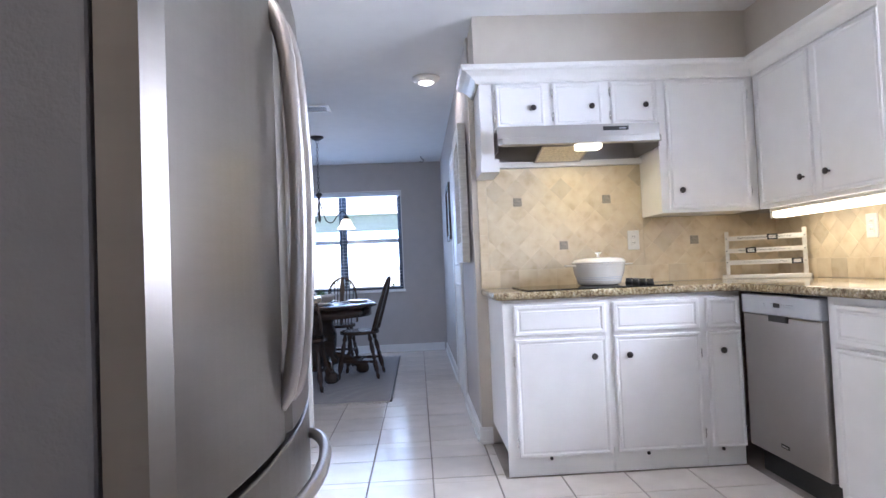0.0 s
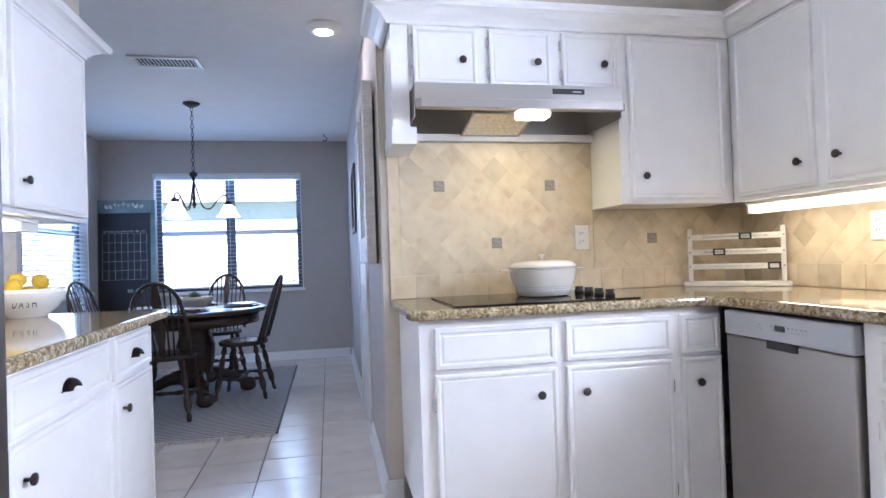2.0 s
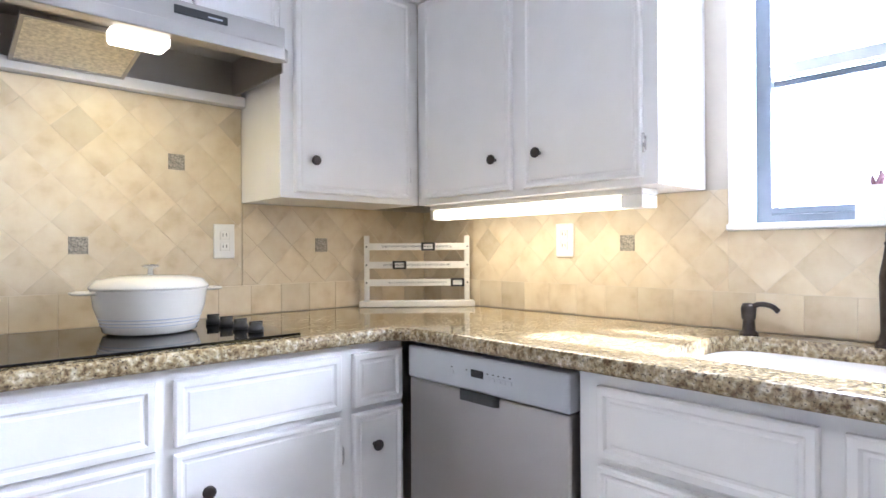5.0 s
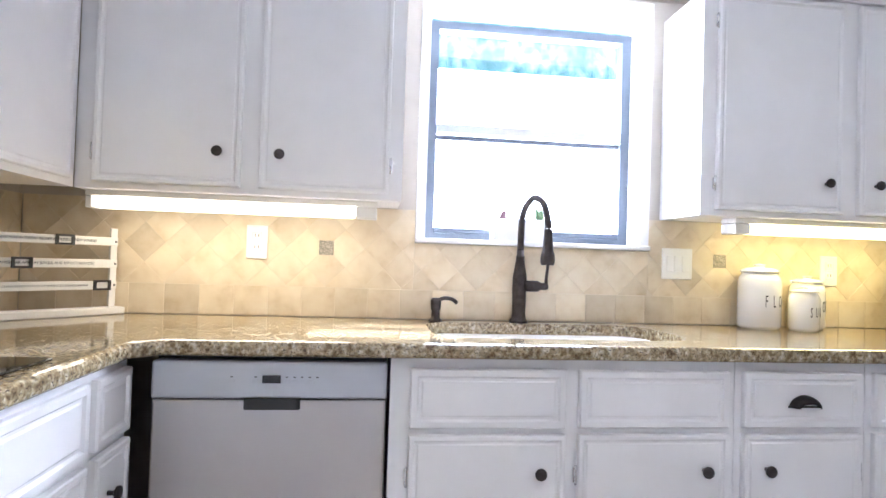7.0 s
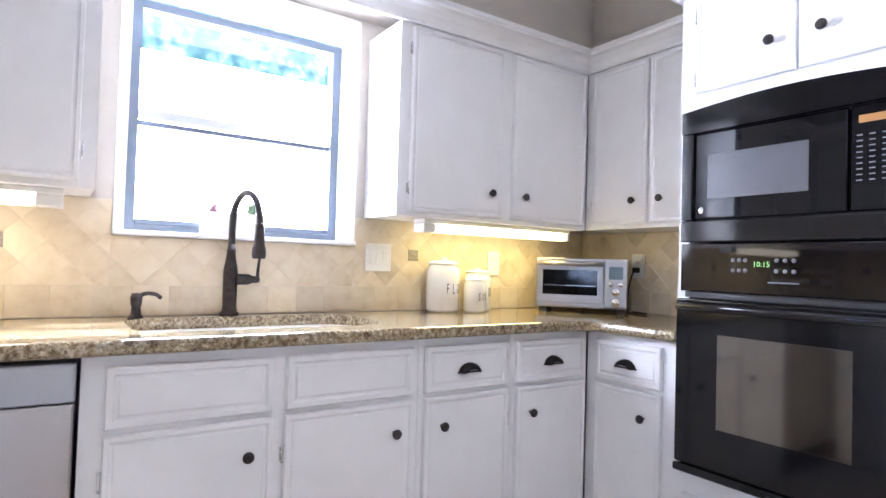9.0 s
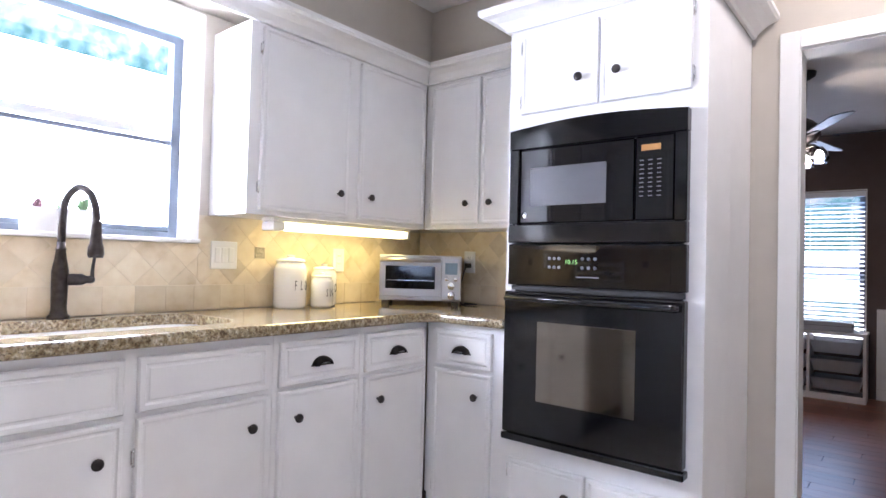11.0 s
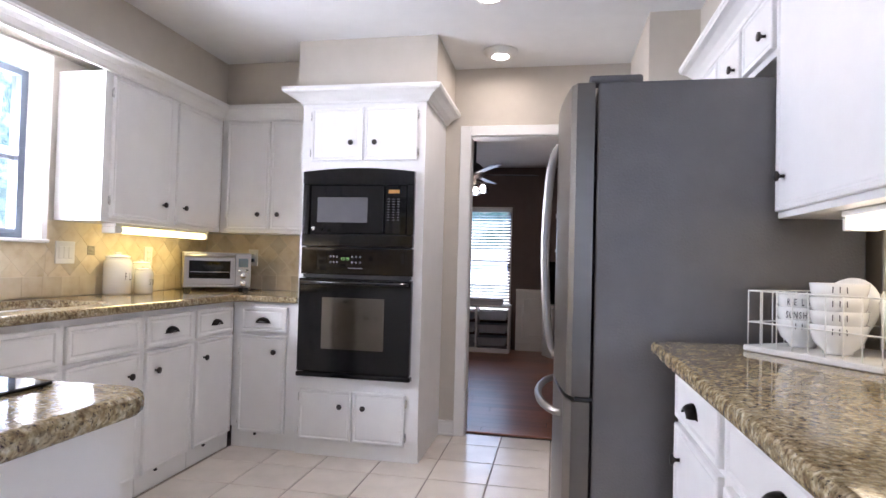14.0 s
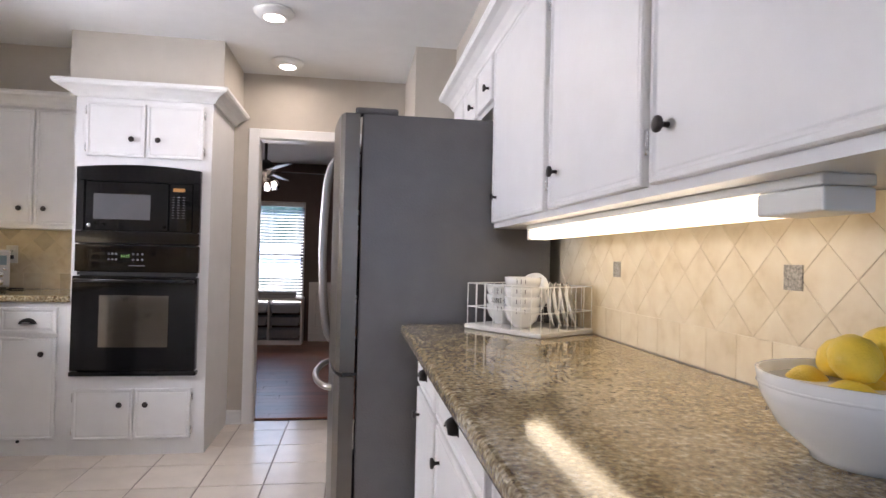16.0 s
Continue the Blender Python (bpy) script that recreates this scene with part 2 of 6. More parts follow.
def bm_lathe(profile, seg=32, center=(0, 0, 0), axis="Z", bm=None):
    """A turned shape from (radius, height) pairs."""
    one = bmesh.new()
    rings = []
    for r, h in profile:
        rings.append([one.verts.new((r * math.cos(2 * math.pi * i / seg), r * math.sin(2 * math.pi * i / seg), h)) for i in range(seg)] if r > 1e-6 else [one.verts.new((0, 0, h))])
    for a, b in zip(rings, rings[1:]):
        for i in range(seg):
            j = (i + 1) % seg
            if len(a) > 1 and len(b) > 1: one.faces.new((a[i], a[j], b[j], b[i]))
            elif len(a) == 1 and len(b) > 1: one.faces.new((a[0], b[j], b[i]))
            elif len(b) == 1 and len(a) > 1: one.faces.new((a[i], a[j], b[0]))
    if len(rings[0]) > 1: one.faces.new(rings[0][::-1])
    if len(rings[-1]) > 1: one.faces.new(rings[-1])
    turn = {"Z": Matrix(), "X": Matrix.Rotation(radians(90), 4, "Y"), "Y": Matrix.Rotation(radians(-90), 4, "X"), "-Y": Matrix.Rotation(radians(90), 4, "X")}[axis]
    bmesh.ops.transform(one, matrix=Matrix.Translation(center) @ turn, verts=one.verts)
    for f in one.faces: f.smooth = True
    return join(bm, one)


def bm_tube(points, radius, seg=10, bm=None, taper=None, flat=1.0):
    """A bar swept along a path of points."""
    one = bmesh.new()
    pts = [Vector(p) for p in points]
    rings, up = [], None
    for i, p in enumerate(pts):
        d = (pts[min(i + 1, len(pts) - 1)] - pts[max(i - 1, 0)]).normalized()
        if up is None:
            up = Vector((0, 0, 1)) if abs(d.z) < 0.9 else Vector((1, 0, 0))
        side = d.cross(up).normalized()
        up = side.cross(d).normalized()
        r = radius * (taper[i] if taper else 1)
        rings.append([one.verts.new(p + side * math.cos(2 * math.pi * k / seg) * r + up * math.sin(2 * math.pi * k / seg) * r * flat) for k in range(seg)])
    for a, b in zip(rings, rings[1:]):
        for k in range(seg):
            one.faces.new((a[k], a[(k + 1) % seg], b[(k + 1) % seg], b[k]))
    one.faces.new(rings[0][::-1])
    one.faces.new(rings[-1])
    for f in one.faces: f.smooth = True
    return join(bm, one)


def curve_pts(ctrl, n=24):
    """Points along a smooth line through the given ones."""
    p = [Vector(c) for c in ctrl]
    p = [p[0] * 2 - p[1]] + p + [p[-1] * 2 - p[-2]]
    out = []
    for i in range(1, len(p) - 2):
        for k in range(n // (len(p) - 3)):
            t = k / (n // (len(p) - 3))
            a, b, c, d = p[i - 1], p[i], p[i + 1], p[i + 2]
            out.append(0.5 * (2 * b + (c - a) * t + (2 * a - 5 * b + 4 * c - d) * t * t + (3 * b - a - 3 * c + d) * t ** 3))
    return out + [p[-2]]


def bm_panel(x0, x1, z0, z1, y, loops, bm=None):
    """A moulded front standing on the plane y, facing -y; loops: (inset, height)."""
    one = bmesh.new()
    rings = [[one.verts.new(c) for c in ((x0 + i, y - h, z0 + i), (x1 - i, y - h, z0 + i), (x1 - i, y - h, z1 - i), (x0 + i, y - h, z1 - i))] for i, h in loops]
    for a, b in zip(rings, rings[1:]):
        for k in range(4):
            one.faces.new((a[k], a[(k + 1) % 4], b[(k + 1) % 4], b[k]))
    one.faces.new(rings[-1])
    one.faces.new(rings[0][::-1])
    return join(bm, one)


def bm_extrude_poly(poly, h0, h1, bm=None, bevel=0.0, seg=2):
    """A flat outline in x and y, from height h0 to h1."""
    one = bmesh.new()
    lo = [one.verts.new((x, y, h0)) for x, y in poly]
    hi = [one.verts.new((x, y, h1)) for x, y in poly]
    one.faces.new(lo[::-1])
    top = one.faces.new(hi)
    n = len(poly)
    for i in range(n):
        one.faces.new((lo[i], lo[(i + 1) % n], hi[(i + 1) % n], hi[i]))
    bmesh.ops.recalc_face_normals(one, faces=one.faces)
    if bevel:
        bmesh.ops.bevel(one, geom=[e for e in one.edges if abs(e.verts[0].co.z - e.verts[1].co.z) < 1e-6], offset=bevel, segments=seg, affect="EDGES", profile=0.5)
    return join(bm, one)


def thing(name, at=(0, 0, 0), label="", category="", group="", turn=None):
    """An empty at a thing's base; parts are given in the room's (or the turned run's) own metres."""
    ob = new(name)
    ob.empty_display_size = 0.05
    ob.matrix_world = (turn or Matrix()) @ Matrix.Translation(at)
    ORIG[ob] = Vector(at)
    return tagged(ob, label, category, group)


def part(name, bm, material, parent=None, label="", smooth=False):
    if parent is not None:
        bmesh.ops.translate(bm, vec=-ORIG[parent], verts=bm.verts)
    me = bpy.data.meshes.new(name)
    bm.to_mesh(me)
    bm.free()
    me.materials.append(material)
    if smooth:
        for p in me.polygons: p.use_smooth = True
    ob = new(name, me)
    if parent is not None:
        ob.parent = parent
        ORIG[ob] = ORIG[parent]
    return tagged(ob, label)


def setting(name, bm, material, label, category, m=None):
    ob = part(name, bm, material)
    if m is not None:
        ob.matrix_world = m
    ORIG[ob] = Vector((0, 0, 0))
    return tagged(ob, label, category, kind="structure")


def text_part(name, body, size, m, material, parent, label="", depth=0.0004, wide=1.0):
    """Raised lettering; m places it in the parent's own metres: text runs along x, up is y."""
    cu = bpy.data.curves.new(name, "FONT")
    cu.body, cu.size, cu.align_x, cu.align_y, cu.extrude, cu.resolution_u = body, size, "CENTER", "CENTER", depth, 2
    tmp = new(name, cu)
    me = bpy.data.meshes.new_from_object(tmp.evaluated_get(bpy.context.evaluated_depsgraph_get()))
    bpy.data.objects.remove(tmp)
    bm = bmesh.new()
    bm.from_mesh(me)
    bpy.data.meshes.remove(me)
    bmesh.ops.transform(bm, matrix=m @ Matrix.Diagonal((wide, 1, 1, 1)), verts=bm.verts)
    return part(name, bm, material, parent, label)


RUN_N = Matrix.Translation((0, YN, 0))
RUN_E = Matrix.Translation((XE, 0, 0)) @ Matrix.Rotation(radians(-90), 4, "Z")
RUN_S = Matrix.Translation((0, YS, 0)) @ Matrix.Rotation(radians(180), 4, "Z")
RUN_W = Matrix.Translation((XW, 0, 0)) @ Matrix.Rotation(radians(90), 4, "Z")
# along E: run x = -world y; along S: run x = -world x; along W: run x = world y; fronts face run -y

# ---- large structure ----
def wall_with_hole(axis, face, back, a0, a1, holes, z0=FL, z1=ZC):
    """A wall across one axis from face to back, with rectangular openings (a, b, low, high)."""
    bm = bmesh.new()
    cuts = sorted(holes)
    spans, pos = [], a0
    for a, b, lo, hi in cuts:
        spans += [(pos, a, z0, z1), (a, b, z0, lo), (a, b, hi, z1)]
        pos = b
    spans.append((pos, a1, z0, z1))
    for a, b, lo, hi in spans:
        if b - a > 1e-4 and hi - lo > 1e-4:
            f0, f1 = min(face, back), max(face, back)
            bm_box(*((f0, f1, a, b) if axis == "x" else (a, b, f0, f1)), lo, hi, bm=bm)
    bmesh.ops.remove_doubles(bm, verts=bm.verts, dist=1e-5)
    return bm


WIN = (1.088, 1.967, 1.21, 2.13)                      # sink window opening: y, y, z, z
setting("wall_east", wall_with_hole("x", XE, XE + 0.17, YS - 0.15, YN + 0.12, [WIN]), M_WALL, "greige painted kitchen wall with the sink window", "wall")
setting("wall_north", bm_box(0.756, XE, YN, YN + 0.12, FL, ZC), M_WALL, "greige painted kitchen wall behind the cooktop", "wall")
setting("wall_west", bm_box(XW - 0.12, XW, 0.45, 3.60, FL, ZC), M_WALL, "greige painted kitchen wall behind the long counter", "wall")
setting("wall_pantry", bm_box(XW - 0.12, -0.355, YS, 0.45, FL, ZC), M_WALL, "greige painted wall block beside the refrigerator", "wall")
DOOR_X = (-0.13, 0.70, 2.03)
setting("wall_south", wall_with_hole("y", YS, YS - 0.13, XW - 0.12, XE, [(DOOR_X[0], DOOR_X[1], FL, DOOR_X[2])]), M_WALL, "greige painted kitchen wall with a cased opening", "wall")

# dining room shell
setting("wall_dining_east", bm_box(0, 0.12, 0.115, DV, 0, ZC + 0.06), M_DWALL, "greige painted dining wall beside the passage, coloured as in bluish light", "wall", DIN)
FWIN = (-2.115, -0.550, 0.83, 2.135)
setting("wall_dining_north", wall_with_hole("y", DV, DV + 0.15, DU - 0.15, 0.12, [FWIN], 0, ZC + 0.06), M_DWALL, "greige painted dining wall with a wide window, coloured as in bluish light", "wall", DIN)
WWIN = (2.50, 3.80, 0.88, 2.08)
setting("wall_dining_west", wall_with_hole("x", DU, DU - 0.15, 0.2, DV, [WWIN], 0, ZC + 0.06), M_DWALL, "greige painted dining wall with a blind-covered window, coloured as in bluish light", "wall", DIN)
setting("wall_dining_south", bm_box(DU - 0.15, -1.662, 0.08, 0.2, 0, ZC + 0.06), M_DWALL, "greige painted return wall of the dining room, coloured as in bluish light", "wall", DIN)

# living room shell
LWIN = (0.71, 1.60, 0.52, 1.955)
setting("wall_living_far", wall_with_hole("y", LIV_Y, LIV_Y - 0.15, -3.0, 3.6, [(LWIN[0], LWIN[1], LWIN[2] + FL, LWIN[3] + FL)]), M_BROWN, "dark brown living room wall above white wainscot", "wall")
setting("wall_living_east", bm_box(3.6, 3.72, LIV_Y - 0.15, YS - 0.13, FL, ZC), M_BROWN, "dark brown living room side wall", "wall")
setting("wall_living_west", bm_box(-3.12, -3.0, LIV_Y - 0.15, YS - 0.13, FL, ZC), M_BROWN, "dark brown living room side wall", "wall")
setting("wall_living_north", bm_box(-3.0, XW - 0.12, YS - 0.13, YS, FL, ZC), M_BROWN, "dark brown living room wall beside the opening", "wall")
setting("wall_living_north_corner", bm_box(XE, 3.6, YS - 0.13, YS, FL, ZC), M_BROWN, "dark brown living room wall corner", "wall")

setting("ceiling", bm_box(XW - 0.12, XE + 0.17, YS - 0.13, 3.4, ZC, ZC + 0.12), M_CEIL, "white textured kitchen ceiling", "ceiling")
setting("ceiling_dining", bm_box(-3.2, 1.2, 3.4, 8.0, ZC, ZC + 0.12), M_CEIL, "white textured dining room ceiling", "ceiling")
setting("ceiling_living", bm_box(-3.12, 3.72, LIV_Y - 0.15, YS - 0.13, ZC, ZC + 0.12), M_CEIL, "grey-white living room ceiling", "ceiling")

# soffits above the cabinets
setting("soffit_north", bm_box(0.768, 2.37, 3.03, YN, 2.176, ZC), M_WALL, "greige painted soffit above the cooktop cabinets", "soffit")
setting("soffit_east", bm_box(2.37, XE, YS, YN, 2.176, ZC), M_WALL, "greige painted soffit above the window", "soffit")
setting("soffit_south", bm_box(1.68, 2.37, YS, -0.05, 2.176, ZC), M_WALL, "greige painted soffit above the corner cabinets", "soffit")
setting("soffit_tower", bm_box(0.81, 1.68, YS, 0.29, 2.176, ZC), M_WALL, "greige painted soffit above the oven tower", "soffit")
setting("soffit_west", bm_box(XW, -0.607, 0.45, 3.60, 2.176, ZC), M_WALL, "greige painted soffit above the long counter", "soffit")


def crown(points, name, label):
    """A projecting shelf-like cornice along the cabinet tops; the first and last corners are mitred."""
    prof = [(0.0, 2.094), (0.013, 2.094), (0.018, 2.106), (0.040, 2.128), (0.068, 2.144), (0.092, 2.150), (0.096, 2.157), (0.100, 2.160), (0.100, 2.178), (0.0, 2.178)]
    bm = bmesh.new()
    n = len(points)
    rings = []
    for i, p in enumerate(points):
        p = Vector(p)
        d0 = (p - Vector(points[i - 1])).normalized() if i else None
        d1 = (Vector(points[i + 1]) - p).normalized() if i < n - 1 else None
        n0 = Vector((d0.y, -d0.x)) if d0 else None
        n1 = Vector((d1.y, -d1.x)) if d1 else None
        nn = n0 if n1 is None else n1 if n0 is None else (n0 + n1) / (1 + n0.dot(n1))
        rings.append([bm.verts.new((p.x + nn.x * o, p.y + nn.y * o, z)) for o, z in prof])
    for a, b in zip(rings, rings[1:]):
        for k in range(len(prof)):
            bm.faces.new((a[k], a[(k + 1) % len(prof)], b[(k + 1) % len(prof)], b[k]))
    bm.faces.new(rings[0])
    bm.faces.new(rings[-1][::-1])
    bmesh.ops.recalc_face_normals(bm, faces=bm.faces)
    setting(name, bm, M_TRIM, label, "trim")


crown([(0.785, 3.33), (0.785, 3.028), (2.393, 3.028), (2.393, -0.052), (1.70, -0.052)], "trim_crown", "white painted crown moulding along the cabinet tops")
crown([(1.637, -0.04), (1.637, 0.301), (0.864, 0.301), (0.864, YS + 0.005)], "trim_crown_tower", "white painted crown moulding round the oven tower")
crown([(-0.601, 0.46), (-0.601, 3.60), (XW + 0.01, 3.60)], "trim_crown_west", "white painted crown moulding above the long counter")

setting("floor", bm_box(XW - 0.12, XE, YS - 0.02, 8.0, FL - 0.06, FL - 0.004), M_FGROUT, "cream ceramic tile floor with dark grout", "floor")
setting("floor_dining", bm_box(-3.2, XW - 0.12, 3.3, 8.0, FL - 0.06, FL - 0.004), M_FGROUT, "cream ceramic tile dining floor", "floor")

# ---- cabinets ----
DOOR = [(0, 0), (0, 0.015), (0.003, 0.019), (0.012, 0.019), (0.017, 0.014), (0.022, 0.013), (0.026, 0.015), (0.03, 0.015)]
DRAWER = [(0, 0), (0, 0.013), (0.004, 0.018), (0.018, 0.018), (0.024, 0.012), (0.030, 0.012), (0.034, 0.015), (0.04, 0.015)]


def knob(x, z, y, parent):
    bm = bm_lathe([(0.006, 0), (0.005, 0.012), (0.009, 0.017), (0.0155, 0.020), (0.0165, 0.024), (0.0155, 0.028), (0.008, 0.0295), (0, 0.030)], 20, (x, y, z), "-Y")
    part("knob", bm, M_BRONZE, parent, "round oil-rubbed bronze knob")


def hinge(x, z, y, parent):
    bm = bm_lathe([(0.004, -0.026), (0.004, 0.026)], 8, (x, y - 0.008, z))
    bm_box(x - 0.007, x + 0.007, y - 0.006, y - 0.001, z - 0.02, z + 0.02, bm=bm)
    part("hinge", bm, M_CHROME, parent, "small exposed metal hinge")


def cup_pull(x, z, y, parent):
    bm = bmesh.new()
    seg, rows = 14, 6
    grid = []
    for j in range(rows + 1):
        b = math.pi / 2 * j / rows
        grid.append([bm.verts.new((x + 0.046 * math.cos(math.pi * i / seg) * math.cos(b * 0.55), y - 0.026 * math.sin(b), z - 0.014 + 0.034 * math.sin(math.pi * i / seg) * math.cos(b * 0.75))) for i in range(seg + 1)])
    for a, b in zip(grid, grid[1:]):
        for i in range(seg):
            bm.faces.new((a[i], a[i + 1], b[i + 1], b[i]))
    bmesh.ops.solidify(bm, geom=bm.faces[:], thickness=0.003)
    for f in bm.faces: f.smooth = True
    bm_box(x - 0.05, x + 0.05, y - 0.003, y, z - 0.016, z - 0.011, bm=bm)
    part("cup_pull", bm, M_BRONZE, parent, "dark bronze cup pull")


def base_unit(run, x0, x1, columns, label, depth=0.605, side=None, height=0.875):
    """columns: (x0, x1, drawer front kind, knob side, hinge side) in run metres."""
    c = thing("base_cabinet", ((x0 + x1) / 2, -depth / 2, 0), label, "cabinet", "white base cabinets", run)
    body = bm_box(x0, x1, -depth, -0.004, 0.10, height)
    part("body", body, M_WHITE, c)
    part("toe_kick", bm_box(x0 + 0.002, x1 - 0.002, -depth + 0.012, -depth + 0.03, FL, 0.099), M_TRIM, c, "grey-white kick board")
    for a, b, kind, ks, hs in columns:
        if kind != "none":
            d = part("drawer_front", bm_panel(a, b, 0.688, 0.845, -depth, DRAWER), M_WHITE, c)
            if kind == "cup":
                cup_pull((a + b) / 2, 0.762, -depth - 0.016, d)
        top = 0.670 if kind != "none" else 0.845
        d = part("door", bm_panel(a, b, 0.075, top, -depth, DOOR), M_WHITE, c)
        kx = a + 0.070 if ks == "l" else b - 0.072
        knob(kx, 0.573, -depth - 0.014, d)
        hx = a - 0.004 if hs == "l" else b + 0.004
        part("bumper", bm_lathe([(0.009, 0), (0.009, 0.008), (0.006, 0.012), (0, 0.013)], 12, (a + 0.35 * (b - a), -depth + 0.012, 0.058), "-Y"), M_BLACKP, d, "dark round door bumper")
        for hz in (0.15, 0.56):
            hinge(hx, hz, -depth, d)
    return c


def wall_unit(run, x0, x1, z0, z1, doors, label, depth=0.305, name="wall_cabinet"):
    """doors: (x0, x1, knob side, hinge side, knob height)."""
    c = thing(name, ((x0 + x1) / 2, -depth / 2, z0), label, "cabinet", "white wall cabinets", run)
    part("body", bm_box(x0, x1, -depth, -0.004, z0, z1), M_WHITE, c)
    for a, b, ks, hs, kz, d0, d1 in doors:
        d = part("door", bm_panel(a, b, d0, d1, -depth, DOOR), M_WHITE, c)
        knob(a + 0.064 if ks == "l" else b - 0.066, kz, -depth - 0.014, d)
        hx = a - 0.004 if hs == "l" else b + 0.004
        for hz in (d0 + 0.09 * min(1, (d1 - d0) / 0.4), d1 - 0.09 * min(1, (d1 - d0) / 0.4)):
            hinge(hx, hz, -depth, d)
    return c


UZ0, UZ1, UK = 1.318, 2.095, 1.443
# north run
base_unit(RUN_N, 0.826, 1.376, [(0.882, 1.356, "flat", "r", "l")], "white painted base cabinet under the cooktop")
base_unit(RUN_N, 1.376, 1.868, [(1.396, 1.848, "flat", "l", "r")], "white painted base cabinet under the cooktop")
base_unit(RUN_N, 1.868, 2.072, [(1.888, 2.066, "flat", "l", "r")], "narrow white painted base cabinet beside the dishwasher")
hood_cab = wall_unit(RUN_N, 0.866, 1.818, 1.815, UZ1,
                     [(0.882, 1.160, "r", "l", 1.943, 1.838, 2.082), (1.215, 1.496, "r", "l", 1.943, 1.838, 2.082), (1.550, 1.808, "r", "l", 1.943, 1.838, 2.082)],
                     "three-door white cabinet above the range hood")
filler = thing("end_panel", (0.76, -0.15, 1.63), "white painted end panel beside the range hood", "panel", turn=RUN_N)
part("body", bm_box(0.790, 0.864, -0.305, -0.004, 1.66, UZ1), M_WHITE, filler)
part("foot", bm_box(0.784, 0.890, -0.31, -0.003, 1.588, 1.66), M_WHITE, filler)
wall_unit(RUN_N, 1.820, 2.393, UZ0, UZ1, [(1.866, 2.345, "l", "r", UK, 1.338, 2.08)], "tall single-door white cabinet in the corner")
# east run (run x = -y)
wall_unit(RUN_E, -3.028, -2.045, UZ0, UZ1, [(-2.975, -2.545, "r", "l", UK, 1.338, 2.08), (-2.490, -2.088, "l", "r", UK, 1.338, 2.08)], "two-door white wall cabinet beside the sink window", 0.285)
wall_unit(RUN_E, -1.026, 0.048, UZ0, UZ1, [(-0.973, -0.502, "r", "l", UK, 1.338, 2.08), (-0.440, 0.022, "l", "r", UK, 1.338, 2.08)], "two-door white wall cabinet above the canisters", 0.285)
base_unit(RUN_E, -2.072, -1.100, [(-2.020, -1.595, "flat", "r", "l"), (-1.558, -1.122, "flat", "r", "l")], "two-door white sink base cabinet")
base_unit(RUN_E, -1.098, -0.692, [(-1.077, -0.712, "cup", "l", "r")], "white base cabinet with a cup-pull drawer")
base_unit(RUN_E, -0.690, -0.278, [(-0.668, -0.300, "cup", "l", "r")], "white base cabinet with a cup-pull drawer in the corner")
# south run (run x = -x)
base_unit(RUN_S, -2.073, -1.638, [(-2.020, -1.71, "cup", "r", "l")], "white base cabinet beside the oven tower")
wall_unit(RUN_S, -2.393, -1.638, UZ0, UZ1, [(-2.345, -2.030, "r", "l", UK, 1.338, 2.08), (-2.016, -1.66, "l", "r", UK, 1.338, 2.08)], "two-door white wall cabinet beside the oven tower", 0.283)
# oven tower
TW = (0.866, 1.636)
tower = thing("oven_tower", (-1.268, -0.3, 0), "tall white cabinet tower housing microwave and wall oven", "cabinet", turn=RUN_S)
TD = 0.634
part("body", bm_box(-TW[1], -TW[0], -TD + 0.30, -0.004, 0.10, UZ1), M_WHITE, tower)
part("side_stile", bm_box(-TW[1], -1.595, -TD, -TD + 0.299, 0.10, UZ1), M_WHITE, tower)
part("side_stile", bm_box(-0.935, -TW[0], -TD, -TD + 0.299, 0.10, UZ1), M_WHITE, tower)
part("lower_box", bm_box(-1.595, -0.935, -TD + 0.0005, -TD + 0.299, 0.10, 0.475), M_WHITE, tower)
part("upper_box", bm_box(-1.595, -0.935, -TD + 0.0005, -TD + 0.299, 1.665, UZ1), M_WHITE, tower)
part("toe_kick", bm_box(-TW[1] + 0.002, -TW[0], -TD + 0.012, -0.01, FL, 0.099), M_TRIM, tower, "grey-white kick board")
for a, b, z0, z1, ks, hs, kz in ((-1.572, -1.248, 1.745, 2.065, "r", "l", 1.85), (-1.236, -0.915, 1.745, 2.065, "l", "r", 1.85), (-1.600, -1.270, 0.072, 0.37, "r", "l", 0.28), (-1.262, -0.945, 0.072, 0.37, "l", "r", 0.28)):
    d = part("door", bm_panel(a, b, z0, z1, -TD, DOOR), M_WHITE, tower)
    knob(b - 0.068 if ks == "r" else a + 0.068, kz, -TD - 0.014, d)
    for hz in (z0 + 0.05, z1 - 0.05):
        hinge(a - 0.004 if hs == "l" else b + 0.004, hz, -TD, d)
# west run (run x = y)
base_unit(RUN_W, 1.645, 2.185, [(1.675, 2.160, "cup", "l", "r")], "white base cabinet beside the refrigerator", 0.615)
base_unit(RUN_W, 2.185, 2.92, [(2.215, 2.89, "cup", "l", "r")], "wide white base cabinet under the long counter", 0.615)
base_unit(RUN_W, 2.92, 3.41, [(2.95, 3.385, "cup", "l", "r")], "white base cabinet at the dining end of the counter", 0.615)
wall_unit(RUN_W, 1.565, 2.30, UZ0, UZ1, [(1.59, 2.275, "l", "r", UK, 1.338, 2.08)], "white wall cabinet above the dish rack")
wall_unit(RUN_W, 2.30, 2.915, UZ0, UZ1, [(2.322, 2.90, "l", "r", UK, 1.338, 2.08)], "white wall cabinet above the long counter")
